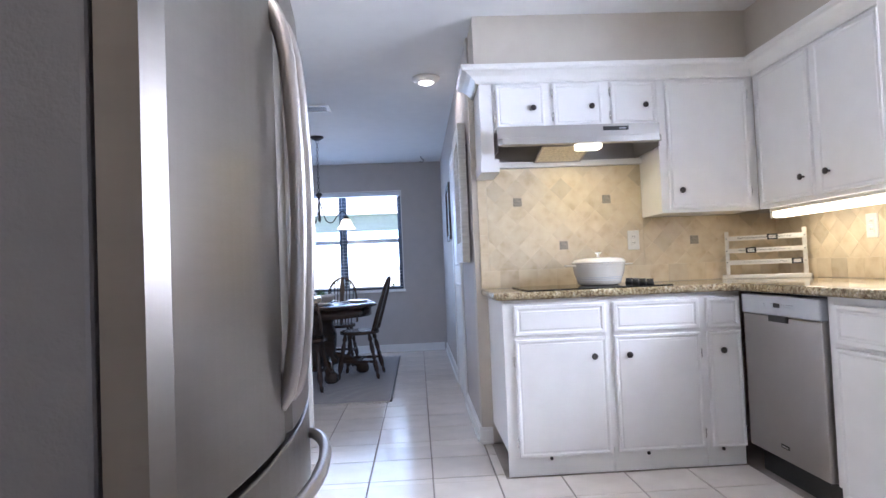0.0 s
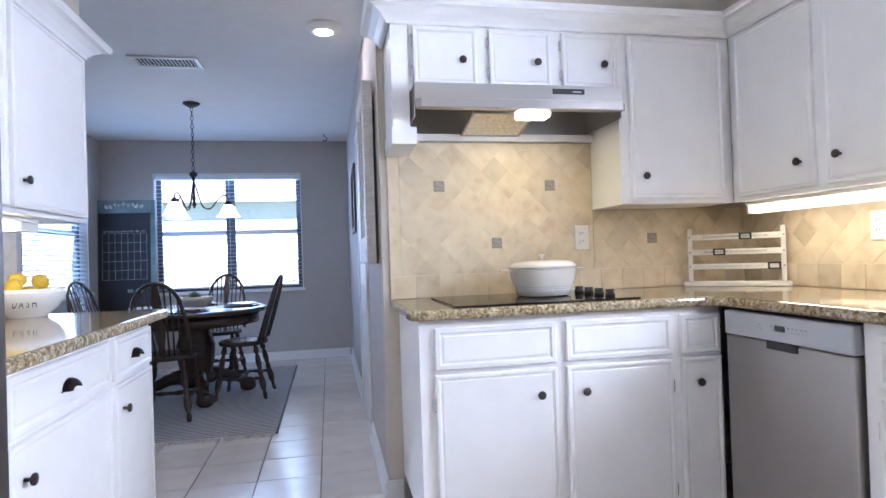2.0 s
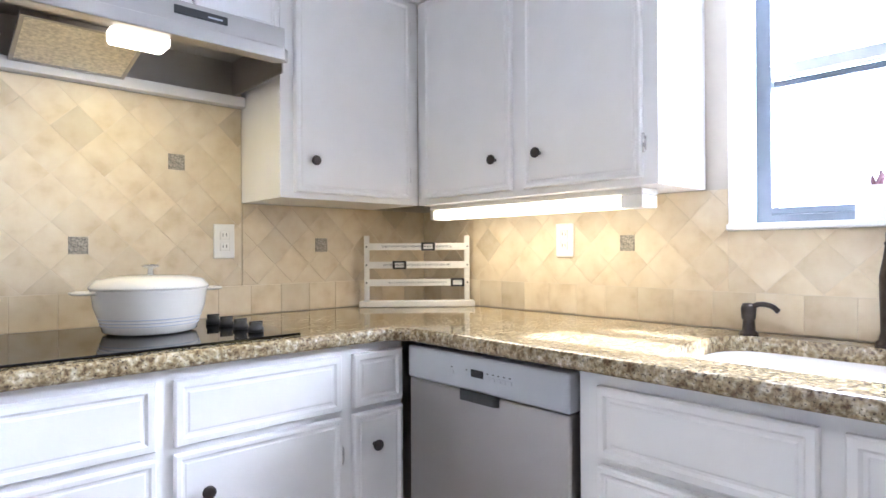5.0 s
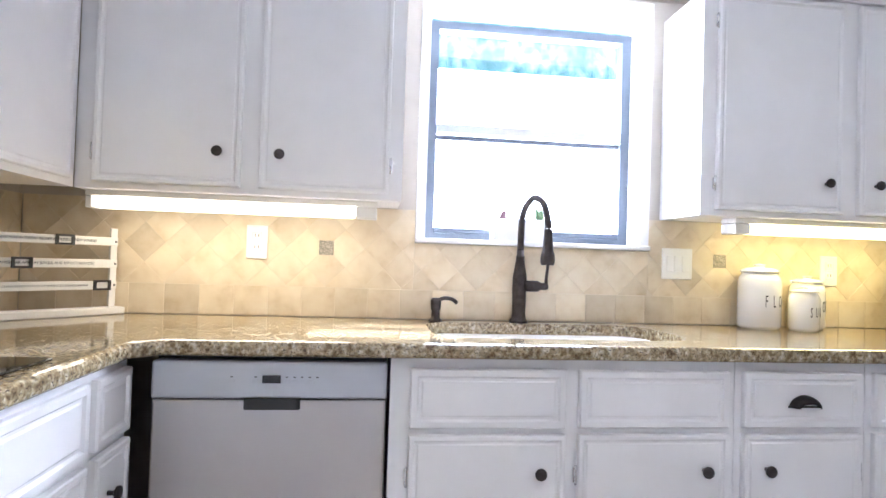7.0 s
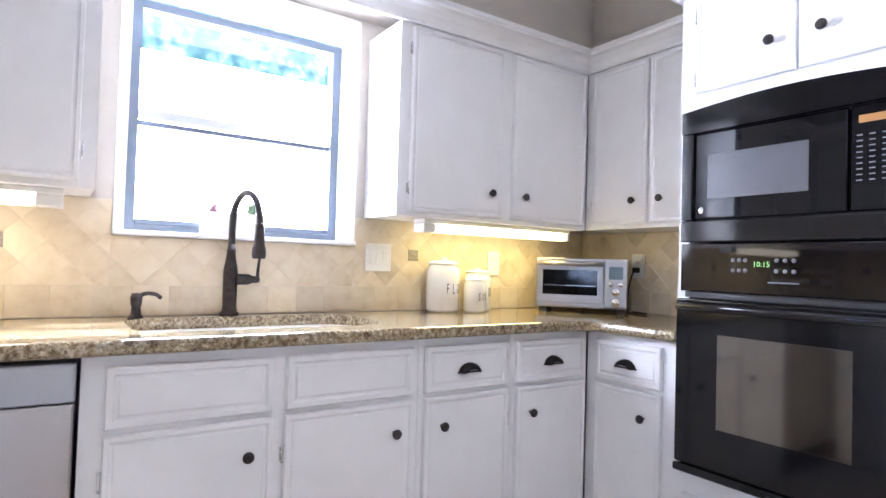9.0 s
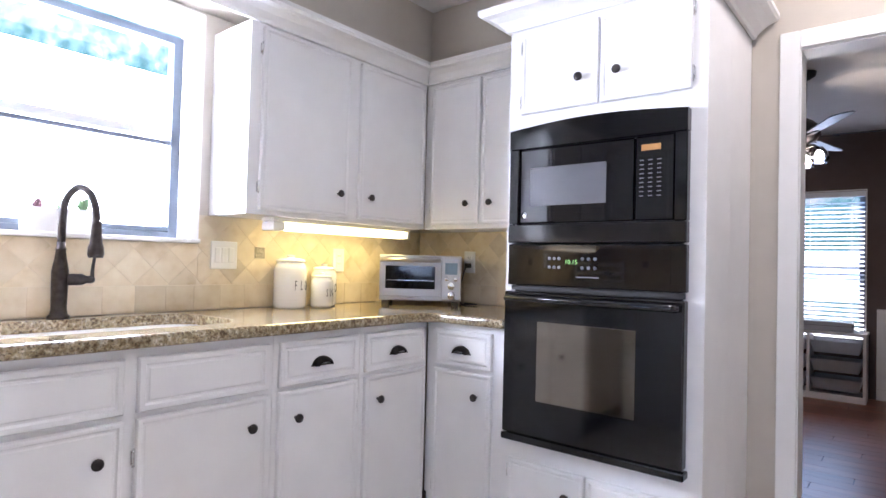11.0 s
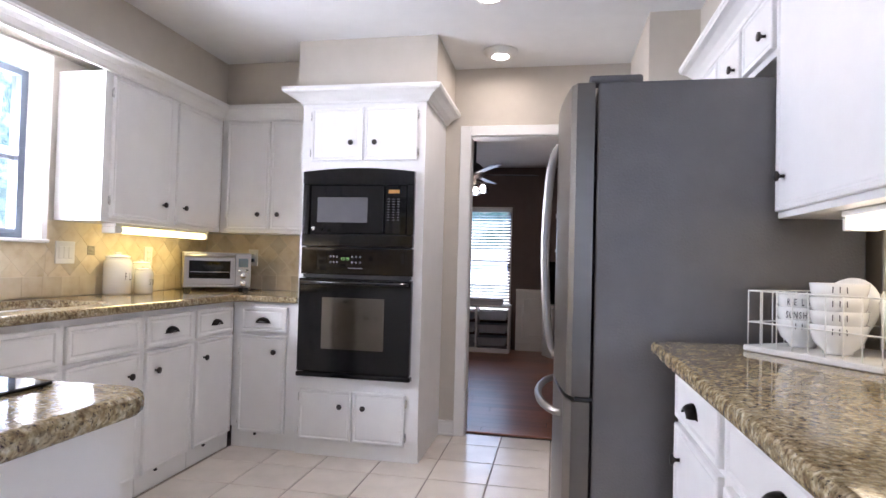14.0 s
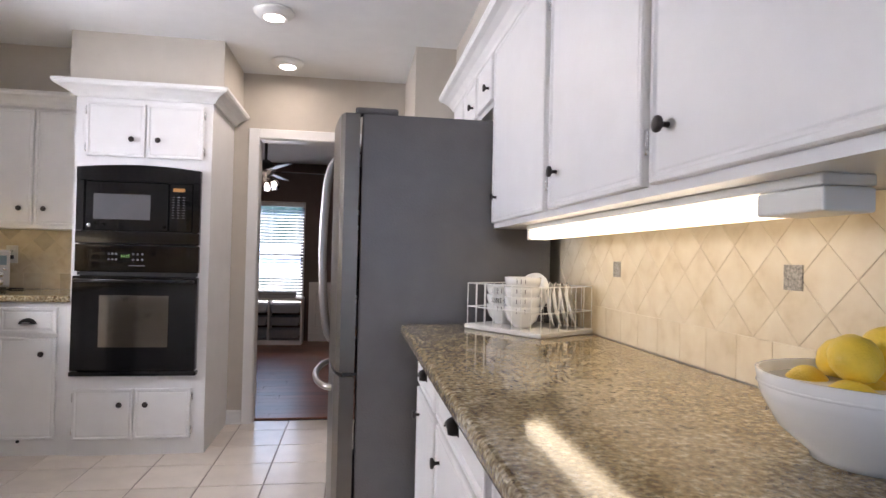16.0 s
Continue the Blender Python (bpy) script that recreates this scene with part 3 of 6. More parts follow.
wall_unit(RUN_W, 2.915, 3.60, UZ0, UZ1, [(2.935, 3.575, "l", "r", UK, 1.338, 2.08)], "white wall cabinet at the dining end")
wall_unit(RUN_W, 0.52, 1.563, 1.86, UZ1, [(0.56, 0.85, "r", "l", 1.95, 1.885, 2.08), (0.89, 1.19, "r", "l", 1.95, 1.885, 2.08), (1.23, 1.54, "r", "l", 1.95, 1.885, 2.08)], "small three-door white cabinet over the refrigerator")


# ---- countertops ----
def counter(name, poly, label, hole=None):
    bm = bm_extrude_poly(poly, 0.875, 0.915, bevel=0.014, seg=3)
    ob = tagged(part(name, bm, M_GRANITE), label, "countertop")
    ORIG[ob] = Vector((0, 0, 0))
    return ob


def arc(cx, cy, r, a0, a1, n=6):
    return [(cx + r * math.cos(radians(a0 + (a1 - a0) * i / n)), cy + r * math.sin(radians(a0 + (a1 - a0) * i / n))) for i in range(n + 1)]


def rounded_rect(x0, x1, y0, y1, r, n=6):
    return arc(x1 - r, y1 - r, r, 0, 90, n) + arc(x0 + r, y1 - r, r, 90, 180, n) + arc(x0 + r, y0 + r, r, 180, 270, n) + arc(x1 - r, y0 + r, r, 270, 360, n)


SINK = (2.165, 2.585, 1.15, 1.945)
u_shape = [(1.638, YS + 0.004), (XE - 0.004, YS + 0.004), (XE - 0.004, YN - 0.004), (0.785, YN - 0.004)] + arc(0.855, 2.755, 0.07, 180, 270) + [(1.98, 2.685), (2.03, 2.635), (2.03, 0.385), (1.975, 0.315), (1.638, 0.315)]
top_u = counter("countertop", u_shape, "speckled beige and brown polished granite countertop")
cut_bm = bm_extrude_poly(rounded_rect(*SINK, 0.11), 0.80, 1.0)
cut_me = bpy.data.meshes.new("cut")
cut_bm.to_mesh(cut_me)
cut_bm.free()
cutter = bpy.data.objects.new("cut", cut_me)
scene.collection.objects.link(cutter)
bo = top_u.modifiers.new("sink_hole", "BOOLEAN")
bo.operation, bo.object, bo.solver = "DIFFERENCE", cutter, "EXACT"
cut_done = bpy.data.meshes.new_from_object(top_u.evaluated_get(bpy.context.evaluated_depsgraph_get()))
top_u.modifiers.clear()
top_u.data = cut_done
bpy.data.objects.remove(cutter)
counter("countertop", [(XW + 0.004, 1.63), (-0.24, 1.63), (-0.20, 1.67)] + [(-0.20, 3.37)] + arc(-0.27, 3.38, 0.07, 0, 90) + [(XW + 0.004, 3.45)], "speckled beige and brown granite top of the long counter")

# ---- refrigerator ----
fr = thing("refrigerator", (-0.45, 1.03, 0), "stainless French-door refrigerator with grey sides and bottom freezer", "refrigerator")
FY0, FY1, FZ = 0.535, 1.56, 1.785
part("case", bm_box(-0.86, -0.030, FY0, FY1, 0.01, FZ, 0.008, 2), M_FSIDE, fr, "grey textured metal case")


def bow(y):
    return 0.102 - 0.19 * (y - 1.05) ** 2


def fridge_front(y0, y1, z0, z1, back=-0.020):
    ys = [y0 + (y1 - y0) * i / 14 for i in range(15)]
    prof = [(back, y0)] + [(bow(y) - (0.012 if i in (0, 14) else 0.0), y) for i, y in enumerate(ys)] + [(back, y1)]
    return bm_extrude_poly(prof, z0, z1, bevel=0.005, seg=2)


part("door", fridge_front(FY0, 1.062, 0.70, FZ), M_FRIDGE, fr, "bowed stainless door")
part("door", fridge_front(1.068, FY1, 0.70, FZ), M_FRIDGE, fr, "bowed stainless door")
part("freezer_drawer", fridge_front(FY0, FY1, 0.06, 0.685), M_FRIDGE, fr, "bowed stainless freezer drawer")
part("gasket", bm_box(-0.034, -0.024, FY0 + 0.02, FY1 - 0.02, 0.684, 0.701), M_BLACKP, fr)
part("kick_grille", bm_box(-0.07, 0.0, FY0 + 0.02, FY1 - 0.02, FL, 0.058), M_BLACKP, fr)
for y in (1.016, 1.114):
    part("handle", bm_tube(curve_pts([(0.092, y, 0.775), (0.116, y, 0.82), (0.136, y, 0.95), (0.148, y, 1.22), (0.136, y, 1.50), (0.116, y, 1.61), (0.092, y, 1.655)], 42), 0.014, 12, flat=1.3), M_STEEL, fr, "long arched steel handle")
part("handle", bm_tube(curve_pts([(0.05, 0.71, 0.61), (0.10, 0.735, 0.61), (0.145, 0.86, 0.61), (0.165, 1.065, 0.61), (0.145, 1.27, 0.61), (0.10, 1.395, 0.61), (0.05, 1.42, 0.61)], 42), 0.015, 12), M_STEEL, fr, "arched steel freezer handle")
for y in (FY0 + 0.05, FY1 - 0.05):
    part("hinge_cover", bm_box(-0.18, 0.0, y - 0.035, y + 0.035, FZ, FZ + 0.03, 0.01, 2), M_FSIDE, fr, "grey plastic hinge cover")
    part("hinge_bracket", bm_box(-0.04, 0.03, y - 0.045, y + 0.045, 0.686, 0.699, 0.002), M_BLACKP, fr)

# ---- dishwasher (run E) ----
dw = thing("dishwasher", (-2.37, -0.3, 0), "stainless built-in dishwasher with a grey control strip", "dishwasher", turn=RUN_E)
DA, DB = -2.665, -2.080
part("tub", bm_box(DA, DB, -0.58, -0.02, 0.09, 0.868), M_BLACKP, dw)
part("door_panel", bm_box(DA + 0.004, DB - 0.004, -0.628, -0.582, 0.105, 0.765, 0.006, 2), M_STEEL, dw, "brushed stainless door")
part("control_panel", bm_box(DA + 0.002, DB - 0.002, -0.634, -0.582, 0.768, 0.862, 0.008, 3), M_GREYP, dw, "silver-grey control strip")
part("display", bm_box(-2.395, -2.350, -0.6355, -0.633, 0.808, 0.828), M_BLACKG, dw)
for i, x in enumerate((-2.47, -2.412, -2.335, -2.316, -2.297, -2.278, -2.259)):
    part("button", bm_box(x - 0.007, x + 0.007, -0.6355, -0.633, 0.806, 0.816, 0.0005), M_GREYP, dw)
    part("marking", bm_box(x - 0.003, x + 0.003, -0.6348, -0.633, 0.822, 0.825), M_INK, dw)
part("handle_pocket", bm_extrude_poly(rounded_rect(-2.44, -2.30, -0.640, -0.60, 0.012), 0.742, 0.770), M_BLACKP, dw, "dark recessed grip")
part("toe_panel", bm_box(DA, DB, -0.56, -0.54, FL, 0.10), M_BLACKP, dw)
part("badge", bm_box(-2.405, -2.345, -0.6295, -0.627, 0.16, 0.178, 0.001), M_BLACKP, dw)
part("badge_bar", bm_box(-2.398, -2.352, -0.6305, -0.629, 0.166, 0.172), M_CHROME, dw)

# ---- range hood (run N) ----
hd = thing("range_hood", (1.26, -0.2, 1.68), "stainless under-cabinet range hood with its light on", "range hood", turn=RUN_N)
HX0, HX1 = 0.872, 1.786
part("front_panel", bm_box(HX0, HX1, -0.405, -0.395, 1.752, 1.822), M_STEELH, hd)
part("top_panel", bm_box(HX0, HX1, -0.394, -0.004, 1.812, 1.822), M_STEELH, hd)
part("side_panel", bm_box(HX0, HX0 + 0.004, -0.394, -0.01, 1.69, 1.811), M_STEELH, hd)
part("side_panel", bm_box(HX1 - 0.004, HX1, -0.394, -0.01, 1.69, 1.811), M_STEELH, hd)
part("back_panel", bm_box(HX0 + 0.005, HX1 - 0.005, -0.02, -0.012, 1.69, 1.811), M_STEELH, hd)
part("lip", bm_extrude_poly([(HX0 + 0.03, -0.396), (HX0, -0.425), (HX0 + 0.02, -0.445), (HX1 - 0.02, -0.445), (HX1, -0.425), (HX1 - 0.03, -0.396)], 1.712, 1.750, bevel=0.003, seg=2), M_STEELH, hd, "brushed steel front lip")
part("switch_plate", bm_box(1.465, 1.61, -0.408, -0.404, 1.785, 1.808, 0.001), M_BLACKP, hd)
part("switch_bar", bm_box(1.555, 1.595, -0.4095, -0.4075, 1.793, 1.797), M_GREYP, hd)
tilt = Matrix.Translation((1.285, -0.175, 1.708)) @ Matrix.Rotation(radians(-11), 4, "X")
flt = bm_box(-0.14, 0.14, -0.125, 0.125, -0.005, 0.005, 0.002)
bmesh.ops.transform(flt, matrix=tilt, verts=flt.verts)
flt = part("filter", flt, M_MESH, hd, "aluminium mesh grease filter")
for b in ((-0.144, 0.144, -0.129, -0.119), (-0.144, 0.144, 0.119, 0.129), (-0.144, -0.134, -0.1189, 0.1189), (0.134, 0.144, -0.1189, 0.1189)):
    e = bm_box(b[0], b[1], b[2], b[3], -0.008, 0.007, 0.001)
    bmesh.ops.transform(e, matrix=tilt, verts=e.verts)
    part("filter_edge", e, M_STEELH, flt)
part("lamp_cover", bm_box(1.325, 1.465, -0.385, -0.30, 1.692, 1.735, 0.012, 3), M_TUBE, hd, "glowing lamp lens")
part("wall_rail", bm_box(0.866, 1.818, -0.045, -0.003, 1.655, 1.688), M_TRIM, hd, "white painted rail")

# ---- cooktop (run N) ----
ck = thing("cooktop", (1.32, -0.32, 0.915), "black glass electric cooktop set in the granite", "cooktop", turn=RUN_N)
part("glass", bm_box(0.968, 1.728, -0.605, -0.065, 0.9155, 0.922, 0.002), M_BLACKG, ck)
for i in range(4):
    kb = bm_lathe([(0.021, 0), (0.021, 0.012), (0.017, 0.016), (0.016, 0.026), (0, 0.027)], 20, (1.630 + 0.006 * i, -0.235 - 0.088 * i, 0.922))
    bm_box(1.630 + 0.006 * i - 0.018, 1.630 + 0.006 * i + 0.018, -0.239 - 0.088 * i, -0.231 - 0.088 * i, 0.94, 0.952, 0.001, bm=kb)
    part("knob", kb, M_BLACKP, ck)

# ---- microwave and oven (run S, x = -world x) ----
M_KEY = mat("printed_key", (0.16, 0.165, 0.18), 0.4, var=0.05, bump=0)
mw = thing("microwave", (-1.262, -0.6, 1.225), "black built-in microwave with trim frame", "microwave", turn=RUN_S @ Matrix.Translation((0, 0.597 - TD, 0)))
MX0, MX1 = -1.607, -0.917
mf = bmesh.new()
bm_box(MX0, MX1, -0.635, -0.597 - 0.001, 1.228, 1.30, 0.004, 2, bm=mf)
bm_box(MX0, MX0 + 0.042, -0.633, -0.597 - 0.001, 1.301, 1.60, 0.003, bm=mf)
bm_box(MX1 - 0.042, MX1, -0.633, -0.597 - 0.001, 1.301, 1.60, 0.003, bm=mf)
top_prof = [(MX0, 1.601), (MX1, 1.601), (MX1, 1.675)] + [(MX1 + (MX0 - MX1) * i / 12, 1.675 + 0.022 * math.sin(math.pi * i / 12)) for i in range(1, 12)] + [(MX0, 1.675)]
tbm = bm_extrude_poly(top_prof, 0, 0.036)
bmesh.ops.transform(tbm, matrix=Matrix(((1, 0, 0, 0), (0, 0, -1, -0.597 - 0.001), (0, 1, 0, 0), (0, 0, 0, 1))), verts=tbm.verts)
part("trim_frame", join(mf, tbm), M_BLACK, mw, "glossy black trim frame")
part("cavity_box", bm_box(-1.59, -0.94, -0.597 + 0.0, -0.32, 1.23, 1.66), M_BLACKP, mw)
md = part("door", bm_box(-1.562, -1.10, -0.625, -0.597 - 0.002, 1.305, 1.597, 0.006, 2), M_BLACKG, mw, "black glass door")
part("window", bm_box(-1.515, -1.20, -0.6265, -0.6235, 1.372, 1.522, 0.001), M_DARKG, md, "grey mesh window")
part("logo_disc", bm_lathe([(0.013, 0), (0.013, 0.002), (0, 0.002)], 20, (-1.54, -0.6245, 1.335), "-Y"), M_CHROME, md)
pad = part("keypad", bm_box(-1.096, -0.962, -0.622, -0.597 - 0.002, 1.305, 1.597, 0.004), M_BLACKG, mw, "black keypad")
part("display", bm_box(-1.075, -1.008, -0.6235, -0.621, 1.547, 1.568), glow("amber_display", (0.16, 0.08, 0.02), 0.5), pad)
for r in range(9):
    for c in range(3):
        part("key_mark", bm_box(-1.080 + 0.030 * c, -1.066 + 0.030 * c, -0.6232, -0.6212, 1.512 - 0.0155 * r, 1.5155 - 0.0155 * r), M_KEY, pad)

ov = thing("wall_oven", (-1.262, -0.6, 0.46), "black single wall oven with a glass door", "oven", turn=RUN_S @ Matrix.Translation((0, 0.597 - TD, 0)))
part("carcass", bm_box(-1.59, -0.94, -0.597 + 0.0, -0.32, 0.48, 1.22), M_BLACKP, ov)
cp = part("control_panel", bm_box(MX0, MX1, -0.628, -0.597 - 0.001, 1.062, 1.222, 0.003, 2), M_BLACK, ov, "black control panel")
part("glass_strip", bm_box(MX0 + 0.05, MX1 - 0.05, -0.6295, -0.627, 1.088, 1.205), M_BLACKG, cp)
for i, x in enumerate((-1.42, -1.40, -1.38, -1.285, -1.26, -1.235)):
    for z in (1.135, 1.168):
        part("button", bm_lathe([(0.0065, 0), (0.0065, 0.0015), (0, 0.0016)], 14, (x + (0.14 if i > 2 else 0) * 0 - 0.0, -0.6293, z), "-Y"), M_KEY, cp)
text_part("clock", "10:15", 0.024, Matrix.Translation((-1.33, -0.6305, 1.155)) @ Matrix.Rotation(radians(90), 4, "X"), glow("green_display", (0.10, 0.22, 0.06), 0.8), cp, "green clock digits")
part("logo_bar", bm_box(-1.31, -1.22, -0.6305, -0.629, 1.098, 1.103), M_KEY, cp)
part("vent_slot", bm_box(MX0 + 0.01, MX1 - 0.01, -0.615, -0.597 - 0.001, 1.04, 1.06), M_BLACKP, ov)
od = part("door", bm_box(MX0 - 0.004, MX1, -0.645, -0.597 - 0.002, 0.483, 1.036, 0.006, 2), M_BLACK, ov, "black glass oven door")
part("window", bm_box(-1.46, -1.075, -0.6465, -0.644, 0.62, 0.925, 0.001), mat("coated_oven_glass", (0.27, 0.25, 0.22), 0.07, 1.0, var=0.1, scale=4, bump=0), od, "reflective oven window")
part("handle", bm_tube([(MX0 + 0.02, -0.664, 1.01), (MX0 + 0.03, -0.682, 1.012), (MX1 - 0.03, -0.682, 1.012), (MX1 - 0.02, -0.664, 1.01)], 0.014, 10), M_BLACK, od, "black bar handle")
part("bottom_trim", bm_box(MX0 - 0.006, MX1 + 0.006, -0.65, -0.597 - 0.001, 0.452, 0.478, 0.004), M_BLACK, ov)

# ---- sink window ----
wn1 = tagged(thing("window_1", (2.80, 1.527, 1.21), "double-hung metal window over the sink", "window"), kind="structure")
wf = bmesh.new()
for b in ((2.775, 2.835, 1.112, 1.150, 1.24, 2.04), (2.775, 2.835, 1.900, 1.938, 1.24, 2.04), (2.775, 2.835, 1.112, 1.938, 2.04, 2.07), (2.775, 2.835, 1.112, 1.938, 1.215, 1.24)):
    bm_box(*b, bm=wf)
part("frame", wf, M_ALU, wn1, "dark metal frame")
part("meeting_rail", bm_box(2.768, 2.80, 1.151, 1.899, 1.630, 1.668, 0.004), M_ALUL, wn1, "bare aluminium meeting rail")
part("lower_rail", bm_box(2.77, 2.80, 1.151, 1.899, 1.241, 1.262, 0.003), M_ALU, wn1)
part("upper_sash_shadow_rail", bm_box(2.80, 2.82, 1.151, 1.899, 1.61, 1.629), M_ALU, wn1)
for z0, z1, x in ((1.262, 1.63, 2.785), (1.668, 2.04, 2.81)):
    p = part("pane", bm_box(x, x + 0.003, 1.151, 1.899, z0, z1), M_GLASS, wn1)
    p.visible_shadow = False
cs = bmesh.new()
for b in ((2.664, 2.774, 1.074, 1.108, 1.20, 2.16), (2.664, 2.774, 1.942, 1.976, 1.20, 2.16), (2.664, 2.774, 1.108, 1.942, 2.075, 2.16)):
    bm_box(*b, bm=cs)
part("casing", cs, M_TRIM, wn1, "white painted casing")
part("sill", bm_box(2.644, 2.774, 1.074, 1.976, 1.196, 1.214, 0.003), M_TRIM, wn1, "white painted sill")

# cased opening to the living room
dr = tagged(thing("door_1", (0.285, YS, 0), "white cased doorway without a door leaf", "doorway"), kind="structure")
dm = bmesh.new()
for face in (YS, YS - 0.145):
    bm_box(0.692, 0.762, face, face + 0.015, FL, 2.092, 0.003, bm=dm)
    bm_box(DOOR_X[0] - 0.062, DOOR_X[0] + 0.008, face, face + 0.015, FL, 2.092, 0.003, bm=dm)
    bm_box(DOOR_X[0] + 0.009, 0.691, face, face + 0.015, 2.022, 2.092, 0.003, bm=dm)
part("casing", dm, M_TRIM, dr, "white painted casing")
jm = bmesh.new()
bm_box(0.688, 0.699, YS - 0.129, YS - 0.001, FL, 2.025, bm=jm)
bm_box(DOOR_X[0] + 0.001, DOOR_X[0] + 0.012, YS - 0.129, YS - 0.001, FL, 2.025, bm=jm)
bm_box(DOOR_X[0] + 0.013, 0.687, YS - 0.129, YS - 0.001, 2.016, 2.028, bm=jm)
part("jamb", jm, M_TRIM, dr)

# ---- lights of the house ----
def tube_fixture(run, x0, x1, lit0, lit1, tube, y=-0.19, label=""):
    f = thing("under_cabinet_light", ((x0 + x1) / 2, y, 1.268), label, "lamp", "under-cabinet lights", run)
    part("housing", bm_box(x0, x1, y - 0.045, y + 0.045, 1.300, 1.318, 0.004, 2), M_PLATE, f, "white metal housing")
    part("lens", bm_box(lit0, lit1, y - 0.04, y + 0.04, 1.264, 1.299, 0.012, 3), tube, f, "glowing ribbed lens")
    for a, b in ((x0, lit0 - 0.001), (lit1 + 0.001, x1)):
        if b - a > 0.004:
            part("end_cap", bm_box(a, b, y - 0.043, y + 0.043, 1.262, 1.299, 0.004, 2), M_PLATE, f, "white end cap")


tube_fixture(RUN_E, -3.02, -2.12, -3.0, -2.19, M_TUBE, label="lit fluorescent fixture under the wall cabinet")
tube_fixture(RUN_E, -0.86, 0.0, -0.80, -0.02, M_TUBEY, label="lit yellowish fluorescent fixture under the wall cabinet")
tube_fixture(RUN_W, 1.85, 3.28, 1.87, 3.14, M_TUBE, y=-0.20, label="lit fluorescent fixture above the long counter")
lamp("tube_light_ne", "AREA", Matrix.Translation((2.49, 2.60, 1.258)), 0.62, (1.0, 0.83, 0.50), size=0.08, size_y=0.8)
lamp("tube_light_se", "AREA", Matrix.Translation((2.49, 0.41, 1.258)), 0.7, (1.0, 0.80, 0.26), size=0.08, size_y=0.75)
lamp("tube_light_w", "AREA", Matrix.Translation((-0.705, 2.40, 1.258)), 0.16, WARM, size=0.08, size_y=1.1)
lamp("hood_light", "AREA", Matrix.Translation((1.395, 2.99, 1.685)), 0.75, (1.0, 0.80, 0.30), size=0.12, size_y=0.08)
for x, y, e in ((0.45, 0.80, 3.2), (0.47, -0.02, 1.3), (0.52, 4.09, 1.4)):
    lt = thing("ceiling_light", (x, y, ZC - 0.04), "white recessed-style ceiling light, switched on", "lamp", "ceiling lights")
    part("trim_ring", bm_lathe([(0.062, ZC - 0.036), (0.075, ZC - 0.038), (0.105, ZC - 0.012), (0.108, ZC - 0.001), (0.06, ZC - 0.001)], 36, (x, y, 0)), M_PLATE, lt, "white metal ring")
    part("bulb", bm_lathe([(0.0, ZC - 0.046), (0.04, ZC - 0.043), (0.06, ZC - 0.034), (0.06, ZC - 0.03), (0, ZC - 0.03)], 30, (x, y, 0)), M_BULB, lt, "glowing round lens")
    lamp("ceiling_light_bulb", "AREA", Matrix.Translation((x, y, ZC - 0.05)), e, (1.0, 0.92, 0.8), size=0.11, size_y=0.11)
lamp("dining_window_daylight", "AREA", DIN @ look((-1.34, DV + 0.1, 1.62), (-1.34, 0, 1.3)), 14, DAY, size=1.5, size_y=0.95)
lamp("dining_side_daylight", "AREA", DIN @ look((DU - 0.1, 3.15, 1.5), (0, 3.15, 1.2)), 9.5, DAY, size=1.2, size_y=1.15)
lamp("living_window_daylight", "AREA", look((1.15, LIV_Y - 0.1, 1.35), (1.15, 0, 1.0)), 5, DAY, size=0.85, size_y=1.0)


# ---- fittings on the kitchen walls ----
def wall_plate(run, x, z, kind, label, parts):
    p = thing(kind, (x, -0.012, z), label, "outlet" if kind == "outlet" else "switch", turn=run)
    w = 0.062 if parts == "switches" else 0.037
    part("plate", bm_box(x - w, x + w, -0.018, -0.010, z - 0.06, z + 0.06, 0.003, 2), M_PLATE, p)
    if parts == "switches":
        for dx in (-0.032, 0.0, 0.032):
            part("rocker", bm_box(x + dx - 0.013, x + dx + 0.013, -0.021, -0.017, z - 0.032, z + 0.032, 0.002), M_PLATE, p)
    else:
        for dz in (-0.02, 0.02):
            s = part("socket", bm_box(x - 0.016, x + 0.016, -0.0205, -0.0175, z + dz - 0.015, z + dz + 0.015, 0.003, 2), M_PLATE, p)
            for dx in (-0.006, 0.006):
                part("slot", bm_box(x + dx - 0.0012, x + dx + 0.0012, -0.0209, -0.0203, z + dz - 0.003, z + dz + 0.008), M_INK, s)
    return p


wall_plate(RUN_N, 1.752, 1.18, "outlet", "white double outlet on the travertine beside the pot", "sockets")
wall_plate(RUN_E, -2.540, 1.178, "outlet", "white double outlet on the travertine above the dishwasher", "sockets")
wall_plate(RUN_E, -0.955, 1.15, "light_switch", "white three-rocker switch plate beside the sink window", "switches")
wall_plate(RUN_E, -0.31, 1.14, "outlet", "white double outlet behind the canisters", "sockets")
wall_plate(RUN_S, -2.283, 1.148, "outlet", "white double outlet with the toaster plug", "sockets")

# baseboards
def board(name, m, x0, x1, y, label, h=0.10):
    bm = bm_box(x0, x1, y - 0.014, y, 0, h - 0.02)
    bm_box(x0, x1, y - 0.010, y, h - 0.02, h, 0.003, bm=bm)
    bm_box(x0, x1, y - 0.026, y - 0.014, 0, 0.018, 0.004, bm=bm)
    setting(name, bm, M_TRIM, label, "baseboard", m)


